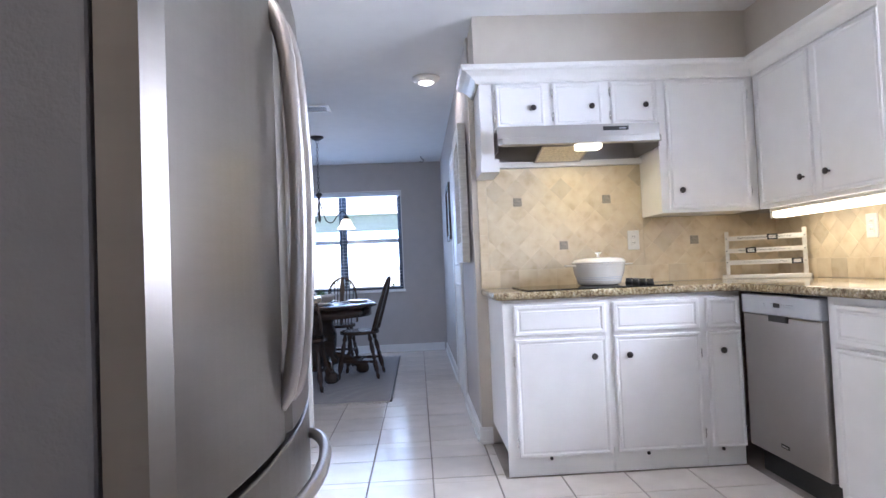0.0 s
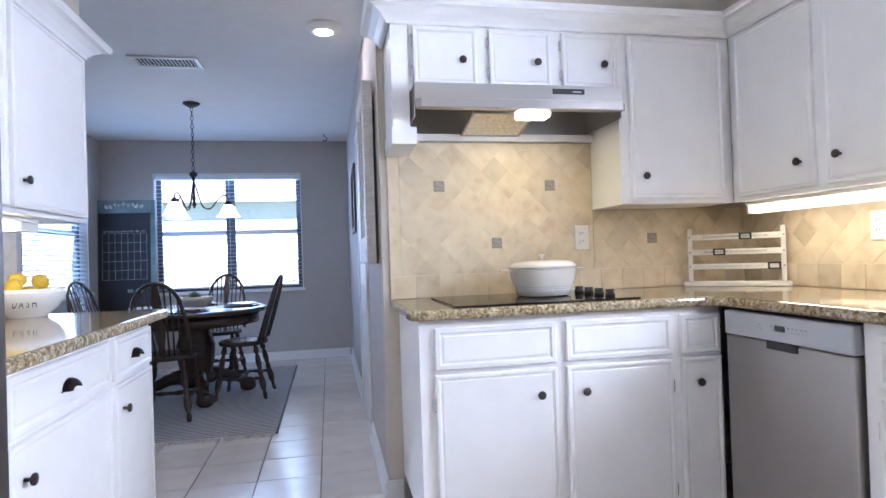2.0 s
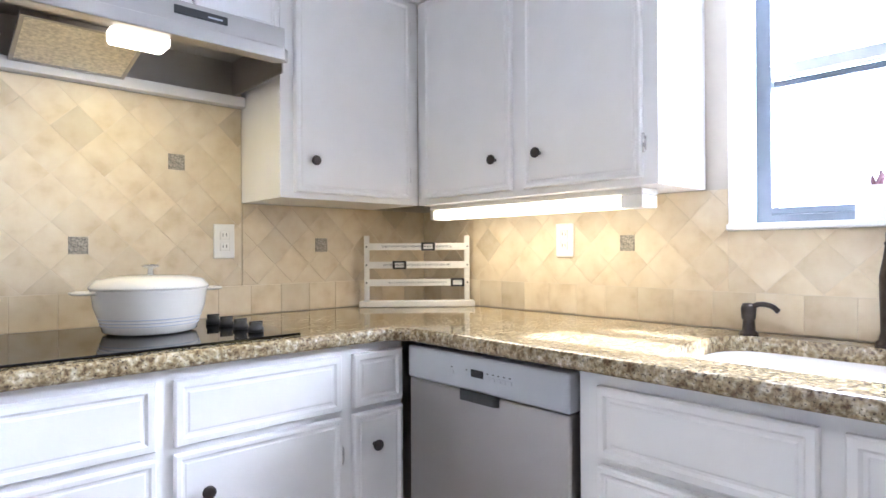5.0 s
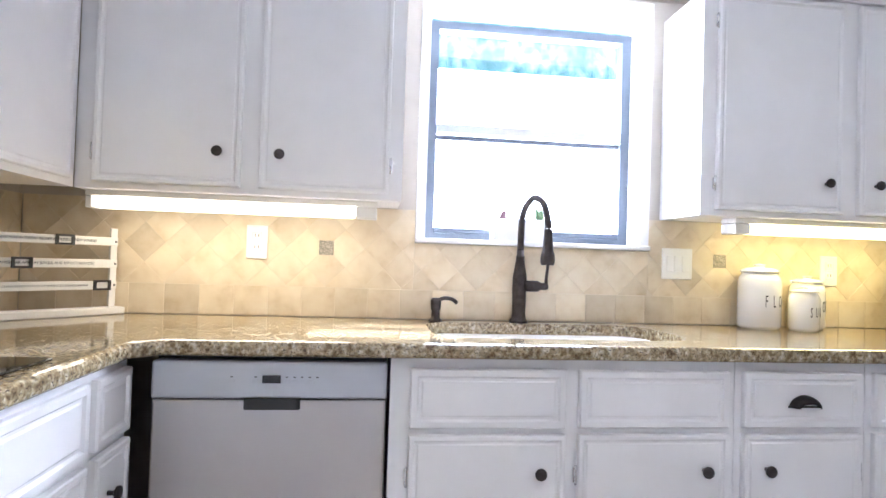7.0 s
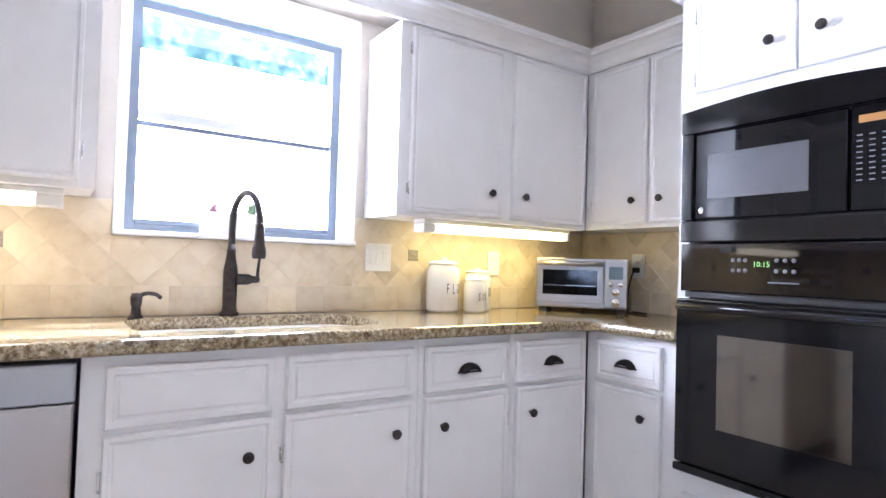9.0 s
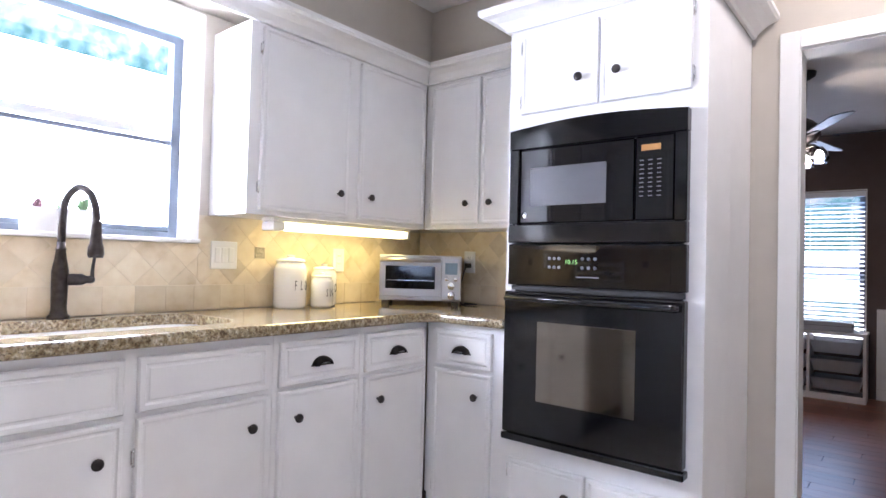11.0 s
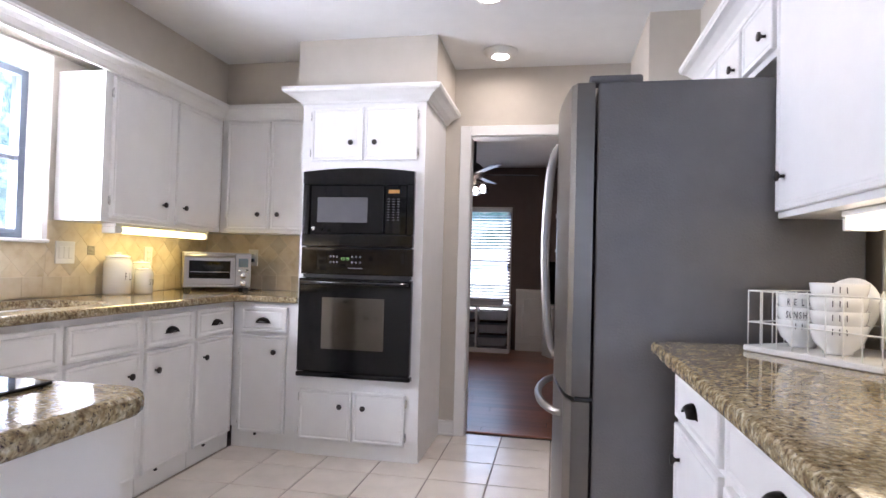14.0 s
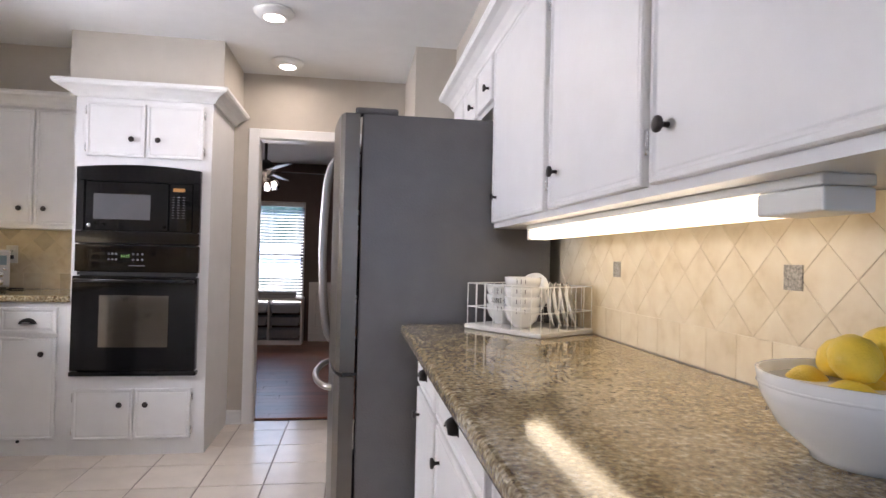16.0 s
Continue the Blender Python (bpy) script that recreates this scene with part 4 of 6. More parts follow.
board("baseboard", DIN @ Matrix.Rotation(radians(-90), 4, "Z"), -0.98, -0.02, 0.0, "white baseboard along the passage wall")
board("baseboard", DIN @ Matrix.Rotation(radians(-90), 4, "Z"), -DV, -1.93, 0.0, "white baseboard along the dining wall")
board("baseboard", DIN, DU, -0.03, DV, "white baseboard under the dining window")
board("baseboard", DOWN @ RUN_S, -0.87, -0.765, 0.0, "short white baseboard beside the doorway")
board("baseboard", DOWN @ RUN_N, 0.745, 0.822, 0.0, "short white baseboard on the wall end")

# ---- sink, faucet, soap ----
sk = thing("sink", (2.41, 1.53, 0.70), "double-bowl stainless undermount sink", "sink")
for y0, y1 in ((1.560, 1.937), (1.160, 1.530)):
    poly = rounded_rect(2.177, 2.573, y0, y1, 0.09)
    bm = bmesh.new()
    hi = [bm.verts.new((x, y, 0.874)) for x, y in poly]
    lo = [bm.verts.new((2.375 + (x - 2.375) * 0.93, (y0 + y1) / 2 + (y - (y0 + y1) / 2) * 0.93, 0.72)) for x, y in poly]
    for i in range(len(poly)):
        j = (i + 1) % len(poly)
        bm.faces.new((hi[i], hi[j], lo[j], lo[i]))
    bm.faces.new(lo)
    for f in bm.faces: f.smooth = len(f.verts) == 4
    bmesh.ops.recalc_face_normals(bm, faces=bm.faces)
    bmesh.ops.solidify(bm, geom=bm.faces[:], thickness=0.002)
    part("bowl", bm, M_SINK, sk, "satin steel bowl")
part("divider", bm_box(2.17, 2.58, 1.5305, 1.5595, 0.85, 0.874, 0.004, 2), M_SINK, sk)
part("rim", bm_box(2.135, 2.165, 1.13, 1.96, 0.868, 0.8745), M_SINK, sk)
part("rim", bm_box(2.585, 2.615, 1.13, 1.96, 0.868, 0.8745), M_SINK, sk)
st = thing("sink_strainer", (2.42, 1.33, 0.72), "dark rubber-coated drain basket in the sink", "strainer")
part("ring", bm_tube([(2.42 + 0.045 * math.cos(a), 1.33 + 0.045 * math.sin(a), 0.80 + 0.03 * math.sin(a)) for a in [i * math.pi / 9 for i in range(19)]], 0.006, 8), M_BLACKP, st)
part("cup", bm_lathe([(0.0, 0.722), (0.035, 0.724), (0.045, 0.80)], 20, (2.42, 1.33, 0)), M_BLACKP, st)

fc = thing("faucet", (2.615, 1.592, 0.915), "oil-rubbed bronze pull-down kitchen faucet", "faucet")
part("body", bm_lathe([(0.034, 0.915), (0.034, 0.925), (0.027, 0.932), (0.024, 0.95), (0.0255, 1.02), (0.026, 1.08), (0.019, 1.12), (0.015, 1.15), (0.0165, 1.153), (0.0165, 1.158), (0.0135, 1.16), (0.0135, 1.18)], 28, (2.615, 1.592, 0)), M_BRONZE, fc)
part("spout", bm_tube(curve_pts([(2.615, 1.592, 1.17), (2.615, 1.590, 1.28), (2.602, 1.582, 1.335), (2.565, 1.562, 1.368), (2.525, 1.540, 1.35), (2.505, 1.528, 1.30), (2.50, 1.524, 1.25)], 36), 0.0125, 14), M_BRONZE, fc)
part("spray_head", bm_lathe([(0.014, 1.255), (0.0165, 1.25), (0.015, 1.24), (0.019, 1.18), (0.024, 1.165), (0.0255, 1.14), (0.022, 1.128), (0, 1.128)], 24, (2.50, 1.524, 0)), M_BRONZE, fc, "bronze spray head")
part("valve", bm_lathe([(0.020, 0), (0.020, 0.045), (0.013, 0.06), (0.014, 0.075), (0.009, 0.085), (0, 0.086)], 20, (2.60, 1.575, 1.05), "-Y"), M_BRONZE, fc)
part("lever", bm_tube([(2.60, 1.497, 1.04), (2.598, 1.497, 1.08), (2.592, 1.492, 1.15)], 0.006, 10, taper=[1.3, 1, 0.8]), M_BRONZE, fc)
sp = thing("soap_dispenser", (2.60, 1.90, 0.915), "oil-rubbed bronze soap dispenser on the granite", "soap dispenser")
part("base", bm_lathe([(0.024, 0.915), (0.024, 0.920), (0.016, 0.927), (0.014, 0.955), (0.017, 0.958), (0.019, 0.985), (0.015, 0.998), (0, 1.0)], 22, (2.60, 1.90, 0)), M_BRONZE, sp)
part("spout", bm_tube(curve_pts([(2.60, 1.90, 0.985), (2.597, 1.872, 0.998), (2.594, 1.842, 0.995), (2.592, 1.824, 0.982)], 15), 0.007, 10, ), M_BRONZE, sp)

# ---- planter on the sill ----
pl = thing("planter", (2.72, 1.565, 1.214), "white rectangular planter of succulents on the sill", "planter")
pb = bmesh.new()
bm_box(2.688, 2.752, 1.45, 1.68, 1.2145, 1.222, bm=pb)
for b in ((2.688, 2.694, 1.45, 1.68, 1.222, 1.30), (2.746, 2.752, 1.45, 1.68, 1.222, 1.30), (2.694, 2.746, 1.45, 1.456, 1.222, 1.30), (2.694, 2.746, 1.674, 1.68, 1.222, 1.30)):
    bm_box(*b, bm=pb)
part("box", pb, M_CERAM, pl)
part("soil", bm_box(2.694, 2.746, 1.456, 1.674, 1.28, 1.288), mat("potting_soil", (0.05, 0.035, 0.025), 0.95, var=0.4, scale=60, bump=0.8), pl)
M_SUCC = mat("succulent_leaf", (0.13, 0.22, 0.10), 0.5, var=0.35, scale=30, piece=0.2)
M_SUCP = mat("purple_succulent_leaf", (0.17, 0.08, 0.10), 0.5, var=0.3, scale=30)
rnd = random.Random(4)
for cy, m, n, h in ((1.64, M_SUCP, 16, 0.055), (1.565, M_SUCC, 18, 0.045), (1.49, M_SUCC, 20, 0.075)):
    bm = bmesh.new()
    for i in range(n):
        a, up = rnd.uniform(0, 6.28), rnd.uniform(0.45, 1.0)
        L = h * rnd.uniform(0.7, 1.1)
        p0 = Vector((2.72, cy, 1.287))
        d = Vector((math.cos(a) * (1.1 - up) * 0.5, math.sin(a) * (1.1 - up), up)).normalized()
        bm_tube([p0 + d * 0.005, p0 + d * L * 0.5, p0 + d * L], 0.005, 5, bm, [0.8, 1.1, 0.1], 0.5)
    part("succulent", bm, m, pl)


# ---- lettering helper for pots facing the room ----
def canister(x, y, r, h, word, label, turn_deg):
    c = thing("canister", (x, y, 0.915), label, "canister", "lettered canisters")
    z = 0.9155
    part("jar", bm_lathe([(r * 0.9, z), (r, z + 0.012), (r, z + h * 0.72), (r * 0.93, z + h * 0.80), (r * 0.84, z + h * 0.83), (r * 0.84, z + h * 0.86)], 40, (x, y, 0)), M_CERAM, c, "white glazed jar")
    part("lid", bm_lathe([(r * 0.90, z + h * 0.862), (r * 0.90, z + h * 0.89), (r * 0.7, z + h * 0.93), (r * 0.25, z + h * 0.94), (r * 0.22, z + h * 0.96), (r * 0.3, z + h * 0.985), (0, z + h)], 36, (x, y, 0)), M_CERAM, c, "white glazed lid with a round grip")
    n = len(word)
    for i, ch in enumerate(word):
        a = radians(turn_deg) + (i - (n - 1) / 2) * (0.030 if r > 0.06 else 0.022) / r
        m = Matrix.Translation((x, y, z + h * 0.42)) @ Matrix.Rotation(a, 4, "Z") @ Matrix.Translation((0, -r - 0.0004, 0)) @ Matrix.Rotation(radians(90), 4, "X") @ Matrix.Diagonal((0.55, 1.5, 1, 1))
        text_part("letter", ch, 0.042 if r > 0.06 else 0.034, m, M_INK, c)


canister(2.585, 0.665, 0.075, 0.245, "FLOUR", "tall white ceramic canister lettered FLOUR", -60)
canister(2.515, 0.535, 0.052, 0.165, "SUGAR", "small white ceramic canister lettered SUGAR", -52)
canister(2.600, 0.455, 0.062, 0.205, "COOKIES", "white ceramic canister lettered COOKIES", -38)

# ---- toaster oven ----
TO = Matrix.Translation((2.425, -0.075, 0.915)) @ Matrix.Rotation(radians(218), 4, "Z") @ Matrix.Diagonal((0.92, 0.74, 1, 1))
to = thing("toaster_oven", (0, 0, 0), "brushed steel countertop toaster oven with a dark glass door", "toaster oven", turn=TO)
part("case", bm_box(-0.235, 0.235, -0.15, 0.15, 0.022, 0.262, 0.006, 2), M_STEELH, to)
tdo = part("door", bm_box(-0.232, 0.118, -0.172, -0.151, 0.045, 0.245, 0.004, 2), M_STEELH, to, "steel-framed door")
part("glass", bm_box(-0.198, 0.085, -0.1745, -0.1715, 0.085, 0.205, 0.001), M_BLACKG, tdo, "dark glass")
part("handle", bm_tube([(-0.225, -0.19, 0.236), (0.112, -0.19, 0.236)], 0.011, 12), M_STEELH, tdo, "steel bar handle")
for x in (-0.215, 0.10):
    part("handle_post", bm_box(x - 0.01, x + 0.01, -0.185, -0.1725, 0.228, 0.244), M_STEELH, tdo)
part("rack_edge", bm_box(-0.19, 0.078, -0.1752, -0.1746, 0.128, 0.131), M_CHROME, tdo)
tp = part("control_panel", bm_box(0.12, 0.233, -0.170, -0.151, 0.03, 0.255, 0.005, 2), M_STEELH, to, "steel control panel")
part("display", bm_box(0.142, 0.212, -0.1725, -0.1695, 0.165, 0.225, 0.001), mat("lcd_screen", (0.16, 0.22, 0.26), 0.2, bump=0), tp)
for x, z, r in ((0.152, 0.140, 0.012), (0.202, 0.140, 0.012), (0.177, 0.105, 0.021), (0.177, 0.055, 0.021)):
    part("knob", bm_lathe([(r, 0), (r, 0.008), (r * 0.85, 0.014), (0, 0.0145)], 24, (x, -0.1705, z), "-Y"), M_CHROME, tp)
for x in (-0.2, 0.2):
    for y in (-0.12, 0.12):
        part("foot", bm_box(x - 0.02, x + 0.02, y - 0.015, y + 0.015, 0.0005, 0.0215), M_BLACKP, to)
part("bottom_lip", bm_box(-0.10, 0.03, -0.165, -0.152, 0.026, 0.04, 0.003), M_STEELH, to)
cd = thing("power_cord", (2.3, -0.2, 0.92), "black power cord running to the corner outlet", "cord")
part("cable", bm_tube(curve_pts([(2.283, -0.358, 1.13), (2.29, -0.30, 1.125), (2.30, -0.27, 1.03), (2.28, -0.24, 0.925), (2.20, -0.20, 0.921), (2.16, -0.23, 0.921), (2.25, -0.24, 0.923)], 36), 0.004, 8), M_BLACKP, cd)
part("plug", bm_box(2.268, 2.298, -0.325, -0.29, 1.115, 1.142, 0.005, 2), M_BLACKP, cd)

# ---- white pot on the cooktop ----
pt = thing("dutch_oven", (1.438, 3.05, 0.922), "cream enamel covered pot with side handles on the cooktop", "pot")
Z = 0.923
part("pot", bm_lathe([(0.10, Z), (0.118, Z + 0.006), (0.122, Z + 0.02), (0.124, Z + 0.022), (0.124, Z + 0.03), (0.140, Z + 0.07), (0.146, Z + 0.115), (0.148, Z + 0.12)], 48, (1.438, 3.05, 0)), M_CREAM, pt)
for k in range(3):
    part("band", bm_lathe([(0.1235 + 0.003 * k, Z + 0.024 + 0.009 * k), (0.1255 + 0.003 * k, Z + 0.0255 + 0.009 * k), (0.1248 + 0.003 * k, Z + 0.027 + 0.009 * k)], 48, (1.438, 3.05, 0)), M_GREYP, pt)
ld = part("lid", bm_lathe([(0.151, Z + 0.122), (0.151, Z + 0.128), (0.135, Z + 0.146), (0.08, Z + 0.156), (0, Z + 0.158)], 48, (1.438, 3.05, 0)), M_CREAM, pt, "cream enamel lid")
part("lid_knob", bm_lathe([(0.008, Z + 0.157), (0.007, Z + 0.175), (0.022, Z + 0.18), (0.023, Z + 0.185), (0, Z + 0.188)], 24, (1.438, 3.05, 0)), M_CHROME, ld, "steel knob")
for sx in (-1, 1):
    part("handle", bm_tube(curve_pts([(1.438 + sx * 0.14, 3.02, Z + 0.113), (1.438 + sx * 0.183, 3.025, Z + 0.114), (1.438 + sx * 0.183, 3.075, Z + 0.114), (1.438 + sx * 0.14, 3.08, Z + 0.113)], 18), 0.008, 10, flat=0.6), M_CREAM, pt)

# ---- perpetual calendar stand ----
CA = Matrix.Translation((2.475, 3.135, 0.9155)) @ Matrix.Rotation(radians(-39), 4, "Z")
ca = thing("calendar_stand", (0, 0, 0), "white wooden perpetual calendar stand with sliding markers", "calendar", turn=CA)
M_CALW = mat("off_white_wood", (0.74, 0.72, 0.66), 0.5, var=0.05, scale=20, bump=0.06)
part("base", bm_box(-0.235, 0.235, -0.03, 0.03, 0, 0.024, 0.003), M_CALW, ca)
for x in (-0.205, 0.205):
    part("post", bm_box(x - 0.011, x + 0.011, 0.0, 0.012, 0.0245, 0.29, 0.001), M_CALW, ca)
for i, (z, words) in enumerate(((0.245, "SUNDAY MONDAY TUESDAY WEDNESDAY THURSDAY FRIDAY SATURDAY"), (0.170, "JAN FEB MAR APR MAY JUN JUL AUG SEP OCT NOV DEC"), (0.098, "1 2 3 4 5 6 7 8 9 10 11 12 13 14 15 16 17 18 19 20 21 22 23 24 25 26 27 28 29 30 31"))):
    sl = part("slat", bm_box(-0.214, 0.214, -0.008, -0.001, z - 0.014, z + 0.014, 0.001), M_CALW, ca)
    text_part("lettering", words, 0.0125 if i < 2 else 0.0105, Matrix.Translation((0, -0.0086, z)) @ Matrix.Rotation(radians(90), 4, "X"), M_INK, sl, wide=(0.68, 0.88, 0.66)[i])
    for x in (-0.206, 0.206):
        part("screw", bm_lathe([(0.0035, 0), (0.0035, 0.0015), (0, 0.002)], 10, (x, -0.008, z), "-Y"), M_INK, sl)
    mx = (0.045, -0.072, 0.165)[i]
    mk = bmesh.new()
    for b in ((mx - 0.028, mx + 0.028, z + 0.010, z + 0.017), (mx - 0.028, mx + 0.028, z - 0.017, z - 0.010), (mx - 0.028, mx - 0.019, z - 0.0099, z + 0.0099), (mx + 0.019, mx + 0.028, z - 0.0099, z + 0.0099)):
        bm_box(b[0], b[1], -0.014, -0.0092, b[2], b[3], bm=mk)
    part("marker", mk, M_BLACKP, ca, "black sliding marker frame")

# ---- dish rack ----
DR = Matrix.Translation((-0.672, 1.855, 0.9155)) @ Matrix.Rotation(radians(212), 4, "Z") @ Matrix.Diagonal((1.0, 0.92, 1, 1))
dk = thing("dish_rack", (0, 0, 0), "white wire dish caddy on a pale wooden tray", "dish rack", turn=DR)
part("tray", bm_box(-0.155, 0.155, -0.21, 0.21, 0.0005, 0.018, 0.003), M_WGREY, dk, "whitewashed wooden tray")
for z in (0.085, 0.175):
    part("rail", bm_tube([(-0.145, -0.2, z), (0.145, -0.2, z), (0.145, 0.2, z), (-0.145, 0.2, z), (-0.145, -0.2, z)], 0.0025, 6), M_PLATE, dk, "white wire rail")
for i in range(7):
    for y in (-0.2, 0.2):
        part("wire", bm_tube([(-0.145 + 0.29 * i / 6, y, 0.0185), (-0.145 + 0.29 * i / 6, y, 0.175)], 0.002, 6), M_PLATE, dk)
for i in range(1, 8):
    for x in (-0.145, 0.145):
        part("wire", bm_tube([(x, -0.2 + 0.4 * i / 8, 0.0185), (x, -0.2 + 0.4 * i / 8, 0.175)], 0.002, 6), M_PLATE, dk)


def bowl_bm(r, h, at, tilt=0.0, thick=0.004):
    prof = [(0.0, 0.004), (r * 0.42, 0.004), (r * 0.45, 0.0), (r * 0.5, 0.0), (r * 0.52, 0.008), (r * 0.80, h * 0.35), (r * 0.95, h * 0.7), (r, h), (r - thick, h), (r * 0.92 - thick, h * 0.7), (r * 0.77 - thick, h * 0.38), (r * 0.45, 0.014), (0, 0.012)]
    bm = bm_lathe(prof, 36)
    bmesh.ops.transform(bm, matrix=Matrix.Translation(at) @ Matrix.Rotation(radians(tilt), 4, "X"), verts=bm.verts)
    return bm


for cx, cy, words in ((-0.02, 0.12, ("", "SUNSHINE", "RELAX")), (-0.055, -0.02, ("", "", "", ""))):
    for k, word in enumerate(words):
        m = DR @ Matrix.Translation((cx, cy, 0.019 + 0.036 * k))
        b = thing("cereal_bowl", (0, 0, 0), "white glazed bowl with dark lettering, nested in the dish caddy", "bowl", "stacked bowls", m)
        part("bowl", bowl_bm(0.072, 0.078, (0, 0, 0)), M_CERAM, b)
        for i, ch in enumerate(word):
            step = 15 if len(word) < 6 else 9.5
            a = radians(-50 + (i - (len(word) - 1) / 2) * step)
            text_part("letter", ch, 0.022, Matrix.Rotation(a, 4, "Z") @ Matrix.Translation((0, -0.0722, 0.056)) @ Matrix.Rotation(radians(84), 4, "X") @ Matrix.Diagonal((0.7, 1.2, 1, 1)), M_INK, b)
        for i in range(0 if word else 3):
            a = radians(-64 + i * 13)
            mm = Matrix.Rotation(a, 4, "Z") @ Matrix.Translation((0, -0.0715, 0.062)) @ Matrix.Rotation(radians(80), 4, "X")
            bmk = bm_box(-0.0012, 0.0012, -0.008, 0.008, 0, 0.0006)
            bmesh.ops.transform(bmk, matrix=mm, verts=bmk.verts)
            part("lettering", bmk, M_INK, b)
for k in range(4):
    m = DR @ Matrix.Translation((0.03 + 0.016 * k, -0.08 - 0.019 * k, 0.103)) @ Matrix.Rotation(radians(32), 4, "Z") @ Matrix.Rotation(radians(83 - 2 * k), 4, "X") @ Matrix.Scale(0.93, 4)
    p = thing("dinner_plate", (0, 0, 0), "white glazed plate standing on edge in the caddy", "plate", "plates in the caddy", m)
    part("plate", bm_lathe([(0, 0.003), (0.05, 0.003), (0.055, 0.0), (0.06, 0.0), (0.062, 0.004), (0.09, 0.016), (0.09, 0.019), (0.058, 0.008), (0, 0.007)], 40), M_CERAM, p)
m = DR @ Matrix.Translation((0.055, 0.03, 0.122)) @ Matrix.Rotation(radians(-68), 4, "Y")
p = thing("dinner_plate", (0, 0, 0), "large white glazed plate leaning behind the bowls", "plate", "plates in the caddy", m)
part("plate", bm_lathe([(0, 0.003), (0.055, 0.003), (0.06, 0.0), (0.066, 0.0), (0.068, 0.004), (0.098, 0.016), (0.098, 0.019), (0.063, 0.008), (0, 0.007)], 40), M_CERAM, p)

# ---- lemon bowl ----
lb = thing("fruit_bowl", (-0.72, 3.30, 0.9155), "large cream bowl lettered DASH, full of lemons", "bowl", turn=Matrix())
bmb = bowl_bm(0.142, 0.118, (-0.72, 3.30, 0.9155), thick=0.007)
bm_lathe([(0.136, 1.013), (0.1405, 1.015), (0.1385, 1.019)], 40, (-0.72, 3.30, 0), bm=bmb)
part("bowl", bmb, M_CERAM, lb)
for i, ch in enumerate("DASH"):
    a = radians(20) + (i - 1.5) * 0.17
    text_part("letter", ch, 0.04, Matrix.Translation((-0.72, 3.30, 0.975)) @ Matrix.Rotation(a, 4, "Z") @ Matrix.Translation((0, -0.1265, 0)) @ Matrix.Rotation(radians(76), 4, "X") @ Matrix.Diagonal((0.6, 1.2, 1, 1)), M_INK, lb)
rl = random.Random(9)
for x, y, z in ((-0.06, -0.05, 0.055), (0.05, -0.065, 0.05), (0.07, 0.04, 0.05), (-0.03, 0.07, 0.052), (-0.085, 0.02, 0.065), (0.0, 0.0, 0.045), (-0.035, -0.005, 0.115), (0.045, 0.02, 0.105), (-0.02, -0.075, 0.09)):
    m = Matrix.Translation((-0.72 + 0.93 * x, 3.30 + 0.93 * y, 0.955 + z)) @ Matrix.Rotation(rl.uniform(0, 6.28), 4, "Z") @ Matrix.Rotation(rl.uniform(0.8, 2.2), 4, "Y") @ Matrix.Scale(0.86, 4)
    l1 = thing("lemon", (0, 0, 0), "ripe yellow lemon resting in the fruit bowl", "lemon", "lemons in the bowl", m)
    part("fruit", bm_lathe([(0, -0.050), (0.006, -0.047), (0.011, -0.042), (0.026, -0.030), (0.035, -0.010), (0.036, 0.008), (0.028, 0.028), (0.012, 0.041), (0.008, 0.046), (0, 0.049)], 24), M_LEMON, l1)

# ---- dining room ----
M_RUG = striped("woven_rug", (0.62, 0.59, 0.55), (0.16, 0.16, 0.19), 0.036, 1, 0.95, 1.0)
M_FRINGE = mat("cotton_fringe", (0.62, 0.58, 0.52), 0.95, var=0.15)
M_BLIND = mat("white_blind_slat", (0.72, 0.74, 0.76), 0.45, var=0.03, bump=0.02)
M_TEAL = mat("weathered_teal_paint", (0.16, 0.22, 0.23), 0.6, var=0.25, scale=8, bump=0.15)
M_CHALK = mat("chalkboard", (0.018, 0.018, 0.022), 0.7, var=0.25, scale=5)
M_CHALKW = mat("chalk_line", (0.55, 0.55, 0.55), 0.9, var=0.2)
M_SHADE = glow("lit_glass_shade", (1.0, 0.86, 0.66), 0.6)
M_IRON = mat("dark_iron", (0.035, 0.033, 0.035), 0.45, 0.6, var=0.2)
M_LEAF = mat("leaf_green", (0.07, 0.13, 0.05), 0.55, var=0.4, scale=20)
M_MIRROR = mat("mirror_glass", (0.85, 0.87, 0.88), 0.03, 1.0, var=0.01, bump=0)


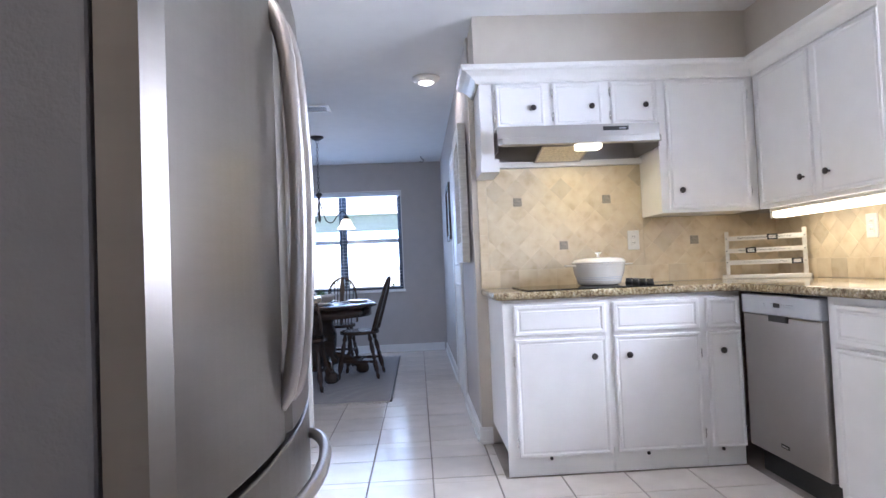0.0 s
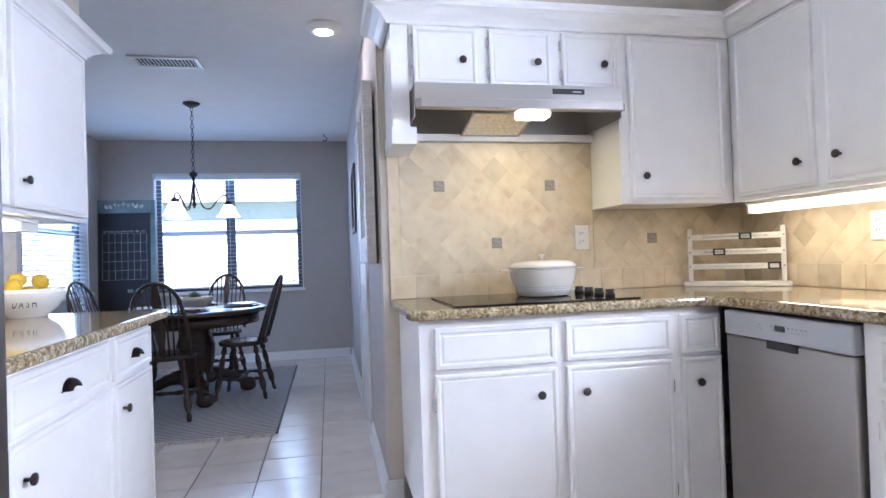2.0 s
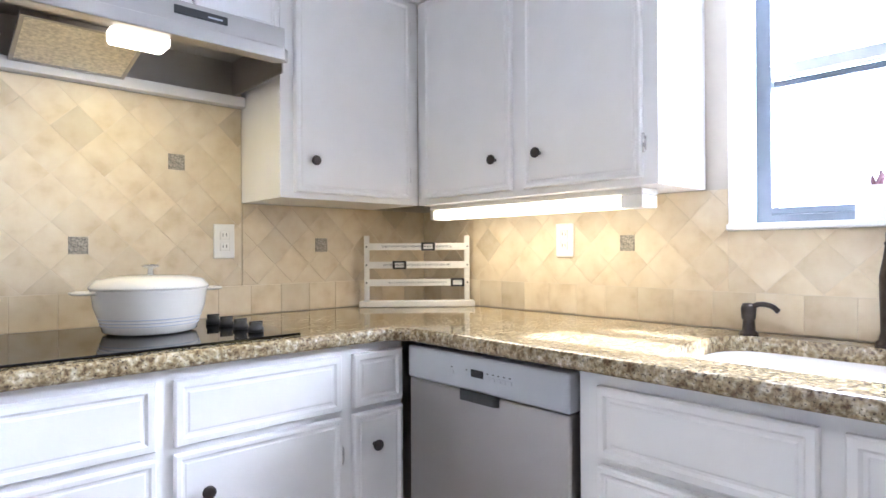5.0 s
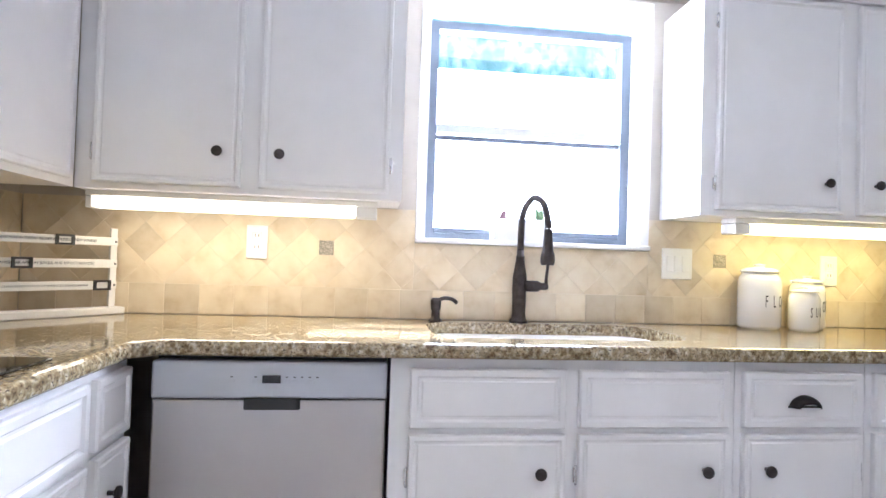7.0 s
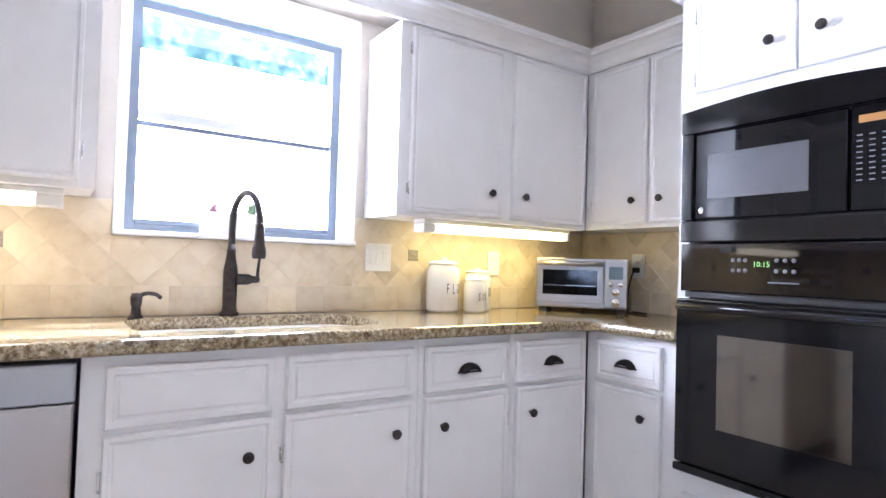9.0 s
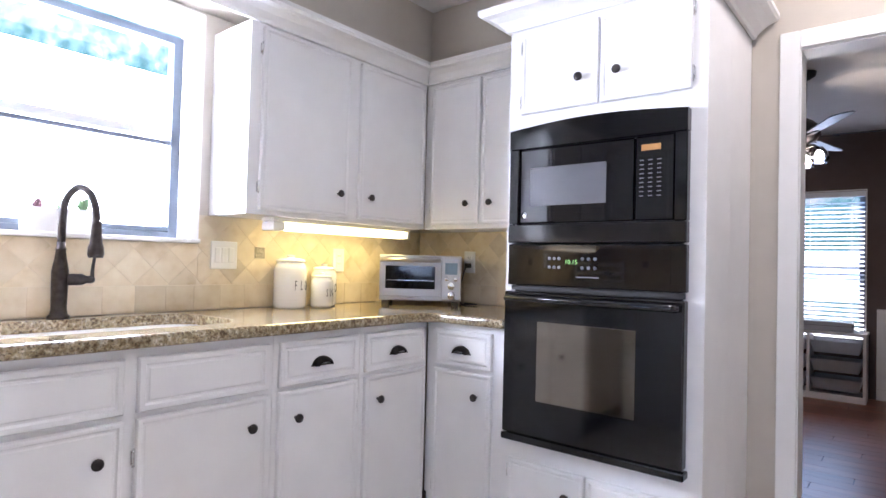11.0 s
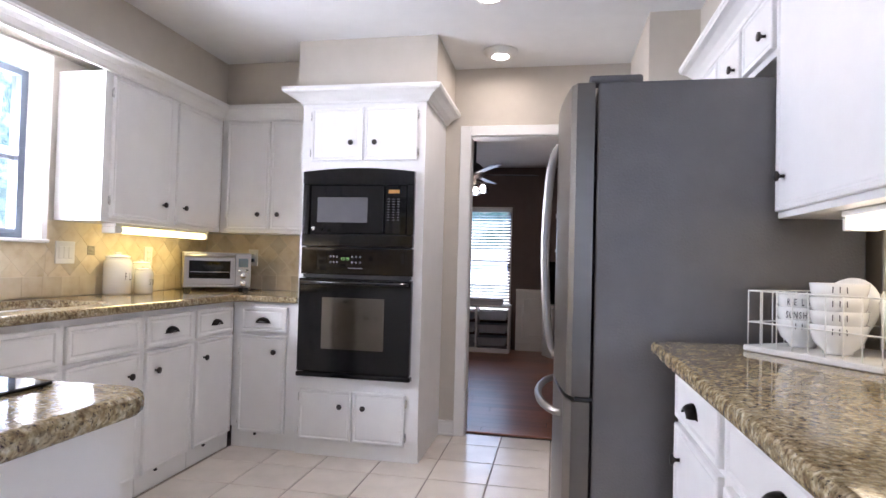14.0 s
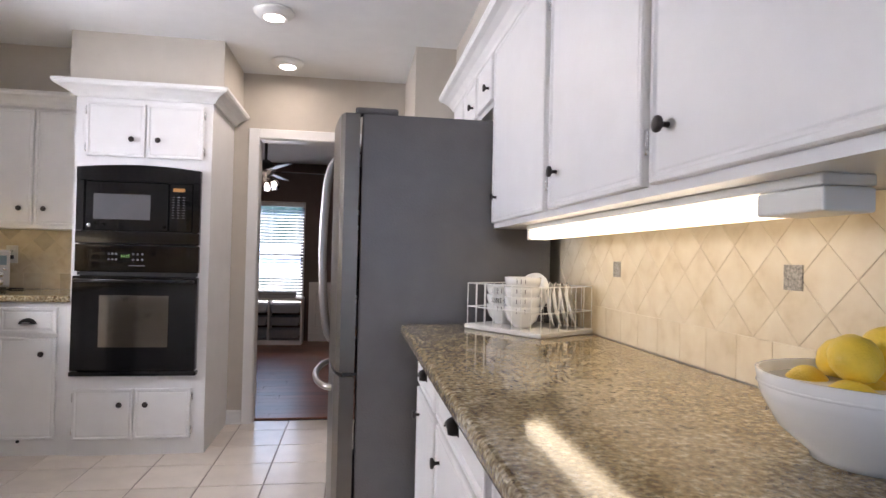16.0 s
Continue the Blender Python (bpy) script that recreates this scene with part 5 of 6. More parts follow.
def window_blinds(name, m, x0, x1, z0, z1, mullions, label, tilt=20, pitch=0.043, sash=True):
    """A metal window in a wall facing -y of m, with casing, sill and a lowered slat blind; frame lies 7 cm into the wall."""
    w = tagged(thing(name, ((x0 + x1) / 2, 0, z0), label, "window", turn=m), kind="structure")
    fr = bmesh.new()
    y0, y1 = 0.075, 0.12
    for b in ((x0, x0 + 0.05, z0, z1), (x1 - 0.05, x1, z0, z1), (x0 + 0.05, x1 - 0.05, z1 - 0.05, z1), (x0 + 0.05, x1 - 0.05, z0, z0 + 0.04)):
        bm_box(b[0], b[1], y0, y1, b[2], b[3], bm=fr)
    part("frame", fr, M_ALU, w, "dark metal frame")
    for mx in mullions:
        part("mullion", bm_box(mx - 0.05, mx + 0.05, y0 - 0.003, y1 + 0.003, z0 + 0.041, z1 - 0.051), M_ALU, w)
    zm = (z0 + z1) / 2
    edges = [x0 + 0.051] + [e for mx in mullions for e in (mx - 0.051, mx + 0.051)] + [x1 - 0.051]
    for a, b in zip(edges[::2], edges[1::2]):
        part("meeting_rail", bm_box(a, b, y0 + 0.005, y1 - 0.005, zm - 0.03, zm + 0.025), M_ALUL, w)
        p = part("pane", bm_box(a, b, 0.10, 0.103, z0 + 0.042, z1 - 0.052), M_GLASS, w)
        p.visible_shadow = False
    cz = bmesh.new()
    for b in ((x0 - 0.012, x0 - 0.001, z0, z1 + 0.012), (x1 + 0.001, x1 + 0.012, z0, z1 + 0.012), (x0 - 0.001, x1 + 0.001, z1 + 0.001, z1 + 0.012)):
        bm_box(b[0], b[1], -0.006, 0.06, b[2], b[3], bm=cz)
    part("casing", cz, M_TRIM, w)
    part("window_sill", bm_box(x0 - 0.03, x1 + 0.03, -0.05, 0.07, z0 - 0.035, z0 - 0.002, 0.004, 2), M_TRIM, w, "white painted sill")
    part("head_rail", bm_box(x0 + 0.004, x1 - 0.004, 0.005, 0.06, z1 - 0.055, z1 - 0.002, 0.003), M_BLIND, w, "white blind head rail")
    n = int((z1 - z0 - 0.09) / pitch)
    sl = bm_box(-(x1 - x0) / 2 + 0.008, (x1 - x0) / 2 - 0.008, -0.022, 0.022, -0.0012, 0.0012)
    me = bpy.data.meshes.new("slat")
    sl.to_mesh(me)
    sl.free()
    me.materials.append(M_BLIND)
    for i in range(n):
        s = new("slat", me)
        s.parent = w
        s.matrix_basis = Matrix.Translation(Vector(((x0 + x1) / 2, 0.033, z0 + 0.03 + i * pitch)) - ORIG[w]) @ Matrix.Rotation(radians(tilt), 4, "X")
    for k in (0.12, 0.5, 0.88):
        x = x0 + (x1 - x0) * k
        part("ladder_cord", bm_box(x - 0.002, x + 0.002, 0.008, 0.010, z0 + 0.02, z1 - 0.056), M_BLIND, w)


window_blinds("window_2", DIN @ Matrix.Translation((0, DV, 0)), FWIN[0], FWIN[1], FWIN[2], FWIN[3], [(FWIN[0] + FWIN[1]) / 2], "double metal window with open white blinds", tilt=4)
window_blinds("window_3", DIN @ Matrix.Translation((DU, 0, 0)) @ Matrix.Rotation(radians(90), 4, "Z"), WWIN[0], WWIN[1], WWIN[2], WWIN[3], [], "metal window with half-open white blinds", tilt=22)

# rug
rg = thing("area_rug", (-0.6, 5.86, 0), "flat-woven grey and black striped rug with fringe", "rug", turn=DOWN)
part("field", bm_box(-1.35, 0.13, 4.60, 7.10, 0.0005, 0.010, 0.003), M_RUG, rg)
part("edge_binding", bm_box(0.131, 0.146, 4.60, 7.10, 0.0005, 0.011, 0.002), M_IRON, rg, "black bound edge")
rf = random.Random(3)
for yb, dirn in ((4.598, -1), (7.102, 1)):
    fb = bmesh.new()
    for i in range(74):
        x = -1.34 + i * 0.02
        bm_tube([(x, yb, 0.006), (x + rf.uniform(-0.01, 0.01), yb + dirn * 0.03, 0.005), (x + rf.uniform(-0.015, 0.015), yb + dirn * rf.uniform(0.05, 0.075), 0.004)], 0.0045, 5, fb, [1, 0.9, 0.6])
    tagged(part("fringe", fb, M_FRINGE, rg, "cream cotton fringe"), kind="stuff")

# table
TX, TY = -0.62, 5.87
tb1 = thing("dining_table", (TX, TY, 0.01), "round dark-stained pedestal dining table on the rug", "table", turn=DOWN)
part("tabletop", bm_lathe([(0.0, 0.715), (0.54, 0.715), (0.575, 0.722), (0.585, 0.738), (0.575, 0.755), (0.56, 0.76), (0, 0.76)], 64, (TX, TY, 0)), M_DWOOD, tb1)
part("apron", bm_lathe([(0.50, 0.63), (0.52, 0.63), (0.52, 0.714), (0.50, 0.714)], 56, (TX, TY, 0)), M_DWOOD, tb1)
part("pedestal", bm_lathe([(0.16, 0.14), (0.17, 0.16), (0.17, 0.2), (0.13, 0.24), (0.15, 0.34), (0.155, 0.45), (0.12, 0.56), (0.16, 0.62), (0.18, 0.63)], 32, (TX, TY, 0)), M_DWOOD, tb1)
for a in (20, 110, 200, 290):
    c, s = math.cos(radians(a)), math.sin(radians(a))
    leg = part("foot_arm", bm_tube(curve_pts([(TX + c * 0.1, TY + s * 0.1, 0.20), (TX + c * 0.25, TY + s * 0.25, 0.17), (TX + c * 0.40, TY + s * 0.40, 0.10)], 12), 0.05, 12, taper=[1.2] * 4 + [1.0] * 5 + [0.8] * 4), M_DWOOD, tb1)
    part("bun_foot", bm_lathe([(0.04, 0.011), (0.065, 0.03), (0.07, 0.06), (0.06, 0.10), (0.03, 0.12), (0, 0.125)], 24, (TX + c * 0.42, TY + s * 0.42, 0)), M_DWOOD, leg)


def turned_leg(p0, p1, r=0.016):
    p0, p1 = Vector(p0), Vector(p1)
    stops = [(0, 0.8), (0.08, 1.2), (0.14, 0.75), (0.22, 1.5), (0.34, 1.7), (0.44, 1.0), (0.48, 1.6), (0.54, 0.9), (0.66, 1.5), (0.76, 1.35), (0.84, 0.8), (0.88, 1.5), (0.95, 1.2), (1, 0.8)]
    return bm_tube([p0.lerp(p1, t) for t, _ in stops], r, 10, taper=[k for _, k in stops])


def chair():
    c = thing("dining_chair", (0, 0, 0), "dark-stained bow-back Windsor dining chair with turned legs", "chair", "chairs round the table")
    st = bm_extrude_poly([(0.21 * math.cos(a) * (1.0 if math.sin(a) < 0 else 0.92), 0.20 * math.sin(a)) for a in [2 * math.pi * i / 28 for i in range(28)]], 0.435, 0.47, bevel=0.01, seg=2)
    part("seat", st, M_DWOOD, c, "saddle-shaped seat")
    for sx in (-1, 1):
        part("leg", turned_leg((sx * 0.19, -0.19, 0.0), (sx * 0.13, -0.12, 0.436)), M_DWOOD, c)
        part("leg", turned_leg((sx * 0.18, 0.21, 0.0), (sx * 0.12, 0.12, 0.436)), M_DWOOD, c)
        part("side_stretcher", turned_leg((sx * 0.17, -0.165, 0.17), (sx * 0.165, 0.175, 0.17), 0.010), M_DWOOD, c)
    part("cross_stretcher", turned_leg((-0.165, 0.0, 0.17), (0.165, 0.0, 0.17), 0.011), M_DWOOD, c)
    lean = lambda x, z: (x, 0.165 + 0.16 * (z - 0.47) / 0.53, z)
    bow_pts = [lean(0.19 * (1.05 if 0.2 < t < 0.8 else 1.0) * math.cos(math.pi * t), 0.47 + 0.53 * math.sin(math.pi * t) ** 0.62) for t in [i / 28 for i in range(29)]]
    part("bow", bm_tube(bow_pts, 0.013, 10), M_DWOOD, c, "bent bow back")
    for x in (-0.14, -0.095, -0.055, 0.055, 0.095, 0.14):
        zt = 0.47 + 0.53 * max(0.05, 1 - (abs(x) / 0.20) ** 2) ** 0.31
        part("spindle", bm_tube([lean(x * 0.85, 0.468), lean(x * 0.95, 0.7), lean(x, zt)], 0.0065, 8), M_DWOOD, c)
    sp = bmesh.new()
    prof = [(0.018, 0.468), (0.022, 0.55), (0.036, 0.62), (0.040, 0.68), (0.022, 0.74), (0.026, 0.80), (0.034, 0.86), (0.024, 0.93), (0.018, 0.992)]
    lft = [[sp.verts.new(Vector(lean(s * w, z)) + Vector((0, dy, 0))) for w, z in prof] for s in (-1, 1) for dy in (-0.005, 0.005)]
    for a, b in ((0, 2), (2, 3), (3, 1), (1, 0)):
        for i in range(len(prof) - 1):
            sp.faces.new((lft[a][i], lft[b][i], lft[b][i + 1], lft[a][i + 1]))
    bmesh.ops.recalc_face_normals(sp, faces=sp.faces)
    part("splat", sp, M_DWOOD, c, "shaped vase splat")
    return c


ch = chair()
ch.matrix_world = pose(-0.68, 5.26, FL + 0.011, rz=180)
copy_thing(ch, pose(-0.22, 5.79, FL + 0.011, rz=-96))
copy_thing(ch, pose(-0.55, 6.64, FL + 0.011, rz=-4))
copy_thing(ch, pose(-1.36, 6.14, FL + 0.011, rz=75))

# settings on the table
for a in (5, 95, 185, 275):
    x, y = TX + 0.38 * math.cos(radians(a)), TY + 0.38 * math.sin(radians(a))
    pm = thing("charger_plate", (x, y, 0.7605), "dark round charger under a white plate", "plate", "table settings", turn=DOWN)
    part("disc", bm_lathe([(0, 0.7605), (0.12, 0.7605), (0.155, 0.768), (0.155, 0.771), (0.12, 0.765), (0, 0.765)], 40, (x, y, 0)), M_DWOOD, pm)
    pp = thing("dinner_plate", (x, y, 0.7655), "white glazed dinner plate set on the table", "plate", "table settings", turn=DOWN)
    part("plate", bm_lathe([(0, 0.772), (0.075, 0.772), (0.08, 0.7655), (0.085, 0.7655), (0.088, 0.773), (0.125, 0.785), (0.125, 0.788), (0.084, 0.778), (0, 0.777)], 40, (x, y, 0)), M_CERAM, pp)
ctr = thing("centrepiece_bowl", (TX, TY, 0.7605), "white boat-shaped bowl with a green plant on the table", "bowl", turn=DOWN)
cb = bowl_bm(0.12, 0.10, (0, 0, 0))
bmesh.ops.transform(cb, matrix=Matrix.Translation((TX, TY, 0.7605)) @ Matrix.Diagonal((1.25, 0.75, 1, 1)), verts=cb.verts)
part("bowl", cb, M_CERAM, ctr)
rp = random.Random(12)
pb = bmesh.new()
for i in range(70):
    a, e = rp.uniform(0, 6.28), rp.uniform(0.2, 1.5)
    d = Vector((math.cos(a) * math.cos(e), math.sin(a) * math.cos(e), math.sin(e)))
    p0 = Vector((TX, TY, 0.83))
    bm_tube([p0, p0 + d * 0.045, p0 + d * 0.075], 0.011, 5, pb, [0.4, 1, 0.1], 0.3)
part("foliage", pb, M_LEAF, ctr, "green leaves")

# chandelier
CX, CY = -0.605, 5.89
cl = thing("chandelier", (CX, CY, ZC), "dark iron chandelier with glass bell shades on a chain", "chandelier")
part("canopy", bm_lathe([(0.07, ZC - 0.001), (0.07, ZC - 0.01), (0.05, ZC - 0.025), (0.02, ZC - 0.04), (0, ZC - 0.042)], 30, (CX, CY, 0)), M_IRON, cl)
for i in range(16):
    a = bm_tube([(0.011 * math.cos(t), 0, 0.021 * math.sin(t)) for t in [k * math.pi / 6 for k in range(13)]], 0.003, 6)
    bmesh.ops.transform(a, matrix=Matrix.Translation((CX, CY, ZC - 0.058 - 0.036 * i)) @ Matrix.Rotation(radians(90 * (i % 2)), 4, "Z"), verts=a.verts)
    part("chain_link", a, M_IRON, cl)
part("stem", bm_lathe([(0.004, 1.905), (0.03, 1.89), (0.036, 1.87), (0.018, 1.85), (0.010, 1.82), (0.009, 1.70), (0.016, 1.68), (0.012, 1.64), (0.02, 1.62), (0.008, 1.59), (0, 1.58)], 20, (CX, CY, 0)), M_IRON, cl)
for a in (10, 130, 250):
    c, s = math.cos(radians(a)), math.sin(radians(a))
    P = lambda r, z: (CX + c * r, CY + s * r, z)
    arm = part("arm", bm_tube(curve_pts([P(0.01, 1.80), P(0.035, 1.70), P(0.07, 1.60), P(0.13, 1.585), P(0.19, 1.66), P(0.24, 1.70), P(0.275, 1.67), P(0.275, 1.64)], 42), 0.006, 8), M_IRON, cl)
    part("shade_cap", bm_lathe([(0.008, 1.655), (0.028, 1.64), (0.034, 1.615)], 18, P(0.275, 0)), M_IRON, arm)
    part("shade", bm_lathe([(0.032, 1.618), (0.05, 1.60), (0.062, 1.565), (0.085, 1.525), (0.10, 1.51), (0.096, 1.51), (0.058, 1.562), (0.046, 1.598), (0.03, 1.614)], 28, P(0.275, 0)), M_SHADE, arm, "lit white glass bell shade")
lamp("chandelier_bulb", "POINT", Matrix.Translation((CX, CY, 1.50)), 1.5, (1.0, 0.8, 0.55), radius=0.1)

# vent and hook on the ceiling
vt = thing("ceiling_vent", (-0.53, 4.815, ZC - 0.012), "white metal louvred ceiling vent", "vent")
fr = bmesh.new()
for b in ((-0.75, -0.31, 4.71, 4.735), (-0.75, -0.31, 4.895, 4.92), (-0.75, -0.72, 4.736, 4.894), (-0.34, -0.31, 4.736, 4.894)):
    bm_box(*b, ZC - 0.012, ZC - 0.001, bm=fr)
part("frame", fr, M_PLATE, vt)
part("backing", bm_box(-0.719, -0.341, 4.736, 4.894, ZC - 0.004, ZC - 0.001), M_BLACKP, vt)
for i in range(16):
    x = -0.707 + i * 0.0235
    b = bm_box(-0.0075, 0.0075, 4.738, 4.892, -0.001, 0.001)
    bmesh.ops.transform(b, matrix=Matrix.Translation((x, 0, ZC - 0.008)) @ Matrix.Rotation(radians(28), 4, "Y"), verts=b.verts)
    part("slat", b, M_PLATE, vt)
hk = thing("ceiling_hook", (0.50, 7.1, ZC - 0.05), "small dark plant hook screwed in the ceiling", "hook")
part("hook", bm_tube(curve_pts([(0.50, 7.1, ZC - 0.001), (0.50, 7.1, ZC - 0.03), (0.525, 7.1, ZC - 0.045), (0.525, 7.1, ZC - 0.07), (0.50, 7.1, ZC - 0.08), (0.485, 7.1, ZC - 0.065)], 20), 0.005, 8), M_IRON, hk)

# chalkboard calendar leaning in the corner
CB = DIN @ Matrix.Translation((-2.40, DV - 0.16, 0.012)) @ Matrix.Rotation(radians(-3), 4, "X") @ Matrix.Rotation(radians(0), 4, "Z")
cb1 = thing("chalkboard", (0, 0, 0), "tall teal-framed chalkboard calendar leaning in the corner", "chalkboard", turn=CB)
for b in ((-0.31, -0.262, 0, 1.84), (0.262, 0.31, 0, 1.84), (-0.261, 0.261, 1.70, 1.84), (-0.261, 0.261, 0, 0.10)):
    part("frame_rail", bm_box(b[0], b[1], -0.025, 0.015, b[2], b[3], 0.003), M_TEAL, cb1, "weathered teal frame board")
part("board", bm_box(-0.261, 0.261, -0.012, 0.0, 0.101, 1.699), M_CHALK, cb1, "black chalk surface")
for i in range(8):
    part("chalk_line", bm_box(-0.22 + i * 0.063 - 0.001, -0.22 + i * 0.063 + 0.001, -0.0135, -0.0125, 0.98, 1.48), M_CHALKW, cb1)
for i in range(6):
    part("chalk_line", bm_box(-0.22, 0.221, -0.0145, -0.0136, 0.98 + i * 0.10 - 0.001, 0.98 + i * 0.10 + 0.001), M_CHALKW, cb1)
for i in range(7):
    text_part("weekday", ("SUN", "MON", "TUE", "WED", "THU", "FRI", "SAT")[i], 0.026, Matrix.Translation((-0.189 + i * 0.063, -0.0135, 1.50)) @ Matrix.Rotation(radians(90), 4, "X"), M_CHALKW, cb1)
text_part("note", "to do", 0.07, Matrix.Translation((0.10, -0.0135, 0.86)) @ Matrix.Rotation(radians(90), 4, "X"), M_CHALKW, cb1)
orn = bmesh.new()
for i in range(9):
    a = (i - 4) / 4
    bm_lathe([(0, -0.012), (0.018, -0.006), (0.02, 0.004), (0, 0.014)], 10, (a * 0.17, -0.030, 1.765 + 0.03 * (1 - a * a) - 0.012 * (i % 2)), "-Y", bm=orn)
    bm_tube([(a * 0.17, -0.03, 1.765), (a * 0.19, -0.035, 1.785 + 0.02 * (1 - a * a))], 0.009, 6, orn)
part("carved_ornament", orn, M_WGREY, cb1, "carved grey rosette")

# frames on the passage wall (facing west), run x = -(distance along the wall)
PW = DIN @ Matrix.Rotation(radians(-90), 4, "Z")
wm = thing("wall_mirror", (-0.42, -0.03, 1.6), "whitewashed window-frame mirror hung on the passage wall", "mirror", turn=PW)
for b in ((-0.70, -0.60, 1.115, 2.02), (-0.24, -0.14, 1.115, 2.02), (-0.599, -0.241, 1.92, 2.02), (-0.599, -0.241, 1.115, 1.25), (-0.44, -0.40, 1.251, 1.919)):
    part("frame_rail", bm_box(b[0], b[1], -0.062, -0.014, b[2], b[3], 0.002), M_WGREY, wm, "whitewashed wood")
for a, b in ((-0.599, -0.441), (-0.399, -0.241)):
    part("glass", bm_box(a, b, -0.035, -0.031, 1.251, 1.919), M_MIRROR, wm)
part("hanging_cleat", bm_box(-0.60, -0.24, -0.013, -0.0005, 1.85, 1.90), M_IRON, wm)
pf = thing("picture_frame", (-2.3, -0.02, 1.6), "dark wooden picture frame hung on the dining wall", "picture", turn=PW)
for b in ((-2.62, -2.57, 1.36, 1.92), (-2.09, -2.04, 1.36, 1.92), (-2.569, -2.091, 1.87, 1.92), (-2.569, -2.091, 1.36, 1.41)):
    part("frame_rail", bm_box(b[0], b[1], -0.03, -0.001, b[2], b[3], 0.003), M_DWOOD, pf)
part("print", bm_box(-2.569, -2.091, -0.012, -0.001, 1.411, 1.869), mat("muted_print", (0.30, 0.24, 0.20), 0.5, var=0.4, scale=6), pf)
d2 = tagged(thing("door_2", (-1.45, 0, 0), "white closed panel door in the passage wall", "door", turn=PW), kind="structure")
part("leaf", bm_box(-1.83, -1.06, -0.008, -0.0005, 0.005, 2.03), M_TRIM, d2)
for z0, z1 in ((0.18, 0.95), (1.10, 1.92)):
    part("panel", bm_panel(-1.73, -1.16, z0, z1, -0.008, [(0, 0), (0.01, 0.006), (0.03, 0.002), (0.05, 0.002)]), M_TRIM, d2)
for b in ((-1.90, -1.831, 0, 2.10), (-1.059, -0.99, 0, 2.10), (-1.831, -1.059, 2.031, 2.10)):
    part("casing", bm_box(b[0], b[1], -0.018, -0.0005, b[2], b[3], 0.003), M_TRIM, d2)

# ---- living room beyond the doorway ----
M_HARD = mat("cherry_floor_plank", (0.20, 0.065, 0.028), 0.33, var=0.3, scale=5, bump=0.04, stretch=(0.6, 8, 1), piece=0.25)
M_BIN = mat("frosted_bin_plastic", (0.55, 0.57, 0.60), 0.35, var=0.05)
window_blinds("window_4", Matrix.Translation((0, LIV_Y, FL)) @ Matrix.Rotation(radians(180), 4, "Z"), -LWIN[1], -LWIN[0], LWIN[2], LWIN[3], [], "tall metal window with half-open white blinds", tilt=24)
RUN_L = Matrix.Translation((0, LIV_Y, FL)) @ Matrix.Rotation(radians(180), 4, "Z")
ws = tagged(thing("wainscot", (0, 0, 0), "white panelled wainscot with a cap rail", "wainscot", turn=RUN_L), kind="structure")
for a, b in ((-3.5, -1.70), (-0.62, 0.25), (0.27, 1.1)):
    part("panel", bm_panel(a, b, 0.10, 0.80, -0.001, [(0, 0), (0, 0.012), (0.08, 0.012), (0.085, 0.020), (0.10, 0.020), (0.105, 0.010), (0.12, 0.010)]), M_TRIM, ws)
    part("cap_rail", bm_box(a, b, -0.035, -0.0005, 0.801, 0.84, 0.006, 2), M_TRIM, ws)
    part("base_rail", bm_box(a, b, -0.022, -0.0005, 0.0, 0.099, 0.003), M_TRIM, ws)


def bin_unit(m, w, label):
    u = thing("storage_unit", (0, 0, 0), label, "storage unit", "toy bin units", m)
    for x in (-w / 2, 0, w / 2):
        part("upright", bm_box(x - 0.012, x + 0.012, -0.30, 0, 0, 0.60), M_TRIM, u)
    part("top", bm_box(-w / 2 - 0.02, w / 2 + 0.02, -0.31, 0.0, 0.601, 0.625, 0.003), M_TRIM, u)
    for x0, x1 in ((-w / 2 + 0.0125, -0.0125), (0.0125, w / 2 - 0.0125)):
        part("bottom", bm_box(x0, x1, -0.30, 0, 0.0, 0.06), M_TRIM, u)
        for k in range(3):
            z = 0.09 + k * 0.17
            b = bmesh.new()
            lo = [(x0 + 0.03, -0.285), (x1 - 0.03, -0.285), (x1 - 0.03, -0.03), (x0 + 0.03, -0.03)]
            hi = [(x0 + 0.004, -0.305), (x1 - 0.004, -0.305), (x1 - 0.004, -0.01), (x0 + 0.004, -0.01)]
            vl, vh = [b.verts.new((*p, z)) for p in lo], [b.verts.new((*p, z + 0.11)) for p in hi]
            b.faces.new(vl[::-1])
            for i in range(4):
                b.faces.new((vl[i], vl[(i + 1) % 4], vh[(i + 1) % 4], vh[i]))
            bmesh.ops.solidify(b, geom=b.faces[:], thickness=0.003)
            part("bin", b, M_BIN, u, "frosted plastic bin")
    return u


bin_unit(RUN_L @ Matrix.Translation((-1.12, -0.06, 0)), 0.86, "white toy storage unit with frosted bins under the window")
bin_unit(Matrix.Translation((-0.12, LIV_Y + 0.12, FL)) @ Matrix.Rotation(radians(205), 4, "Z"), 0.80, "white toy storage unit with frosted bins holding the television")
tv = thing("television", (0, 0, 0), "black flat television standing on the storage unit", "television", turn=Matrix.Translation((-0.16, LIV_Y + 0.26, FL + 0.626)) @ Matrix.Rotation(radians(203), 4, "Z"))
part("screen", bm_box(-0.42, 0.42, -0.02, 0.02, 0.05, 0.60, 0.006, 2), M_BLACKG, tv)
part("stand", bm_box(-0.22, 0.22, -0.09, 0.09, 0.0005, 0.018, 0.004), M_BLACKP, tv)
part("neck", bm_box(-0.05, 0.05, -0.015, 0.015, 0.018, 0.06), M_BLACKP, tv)
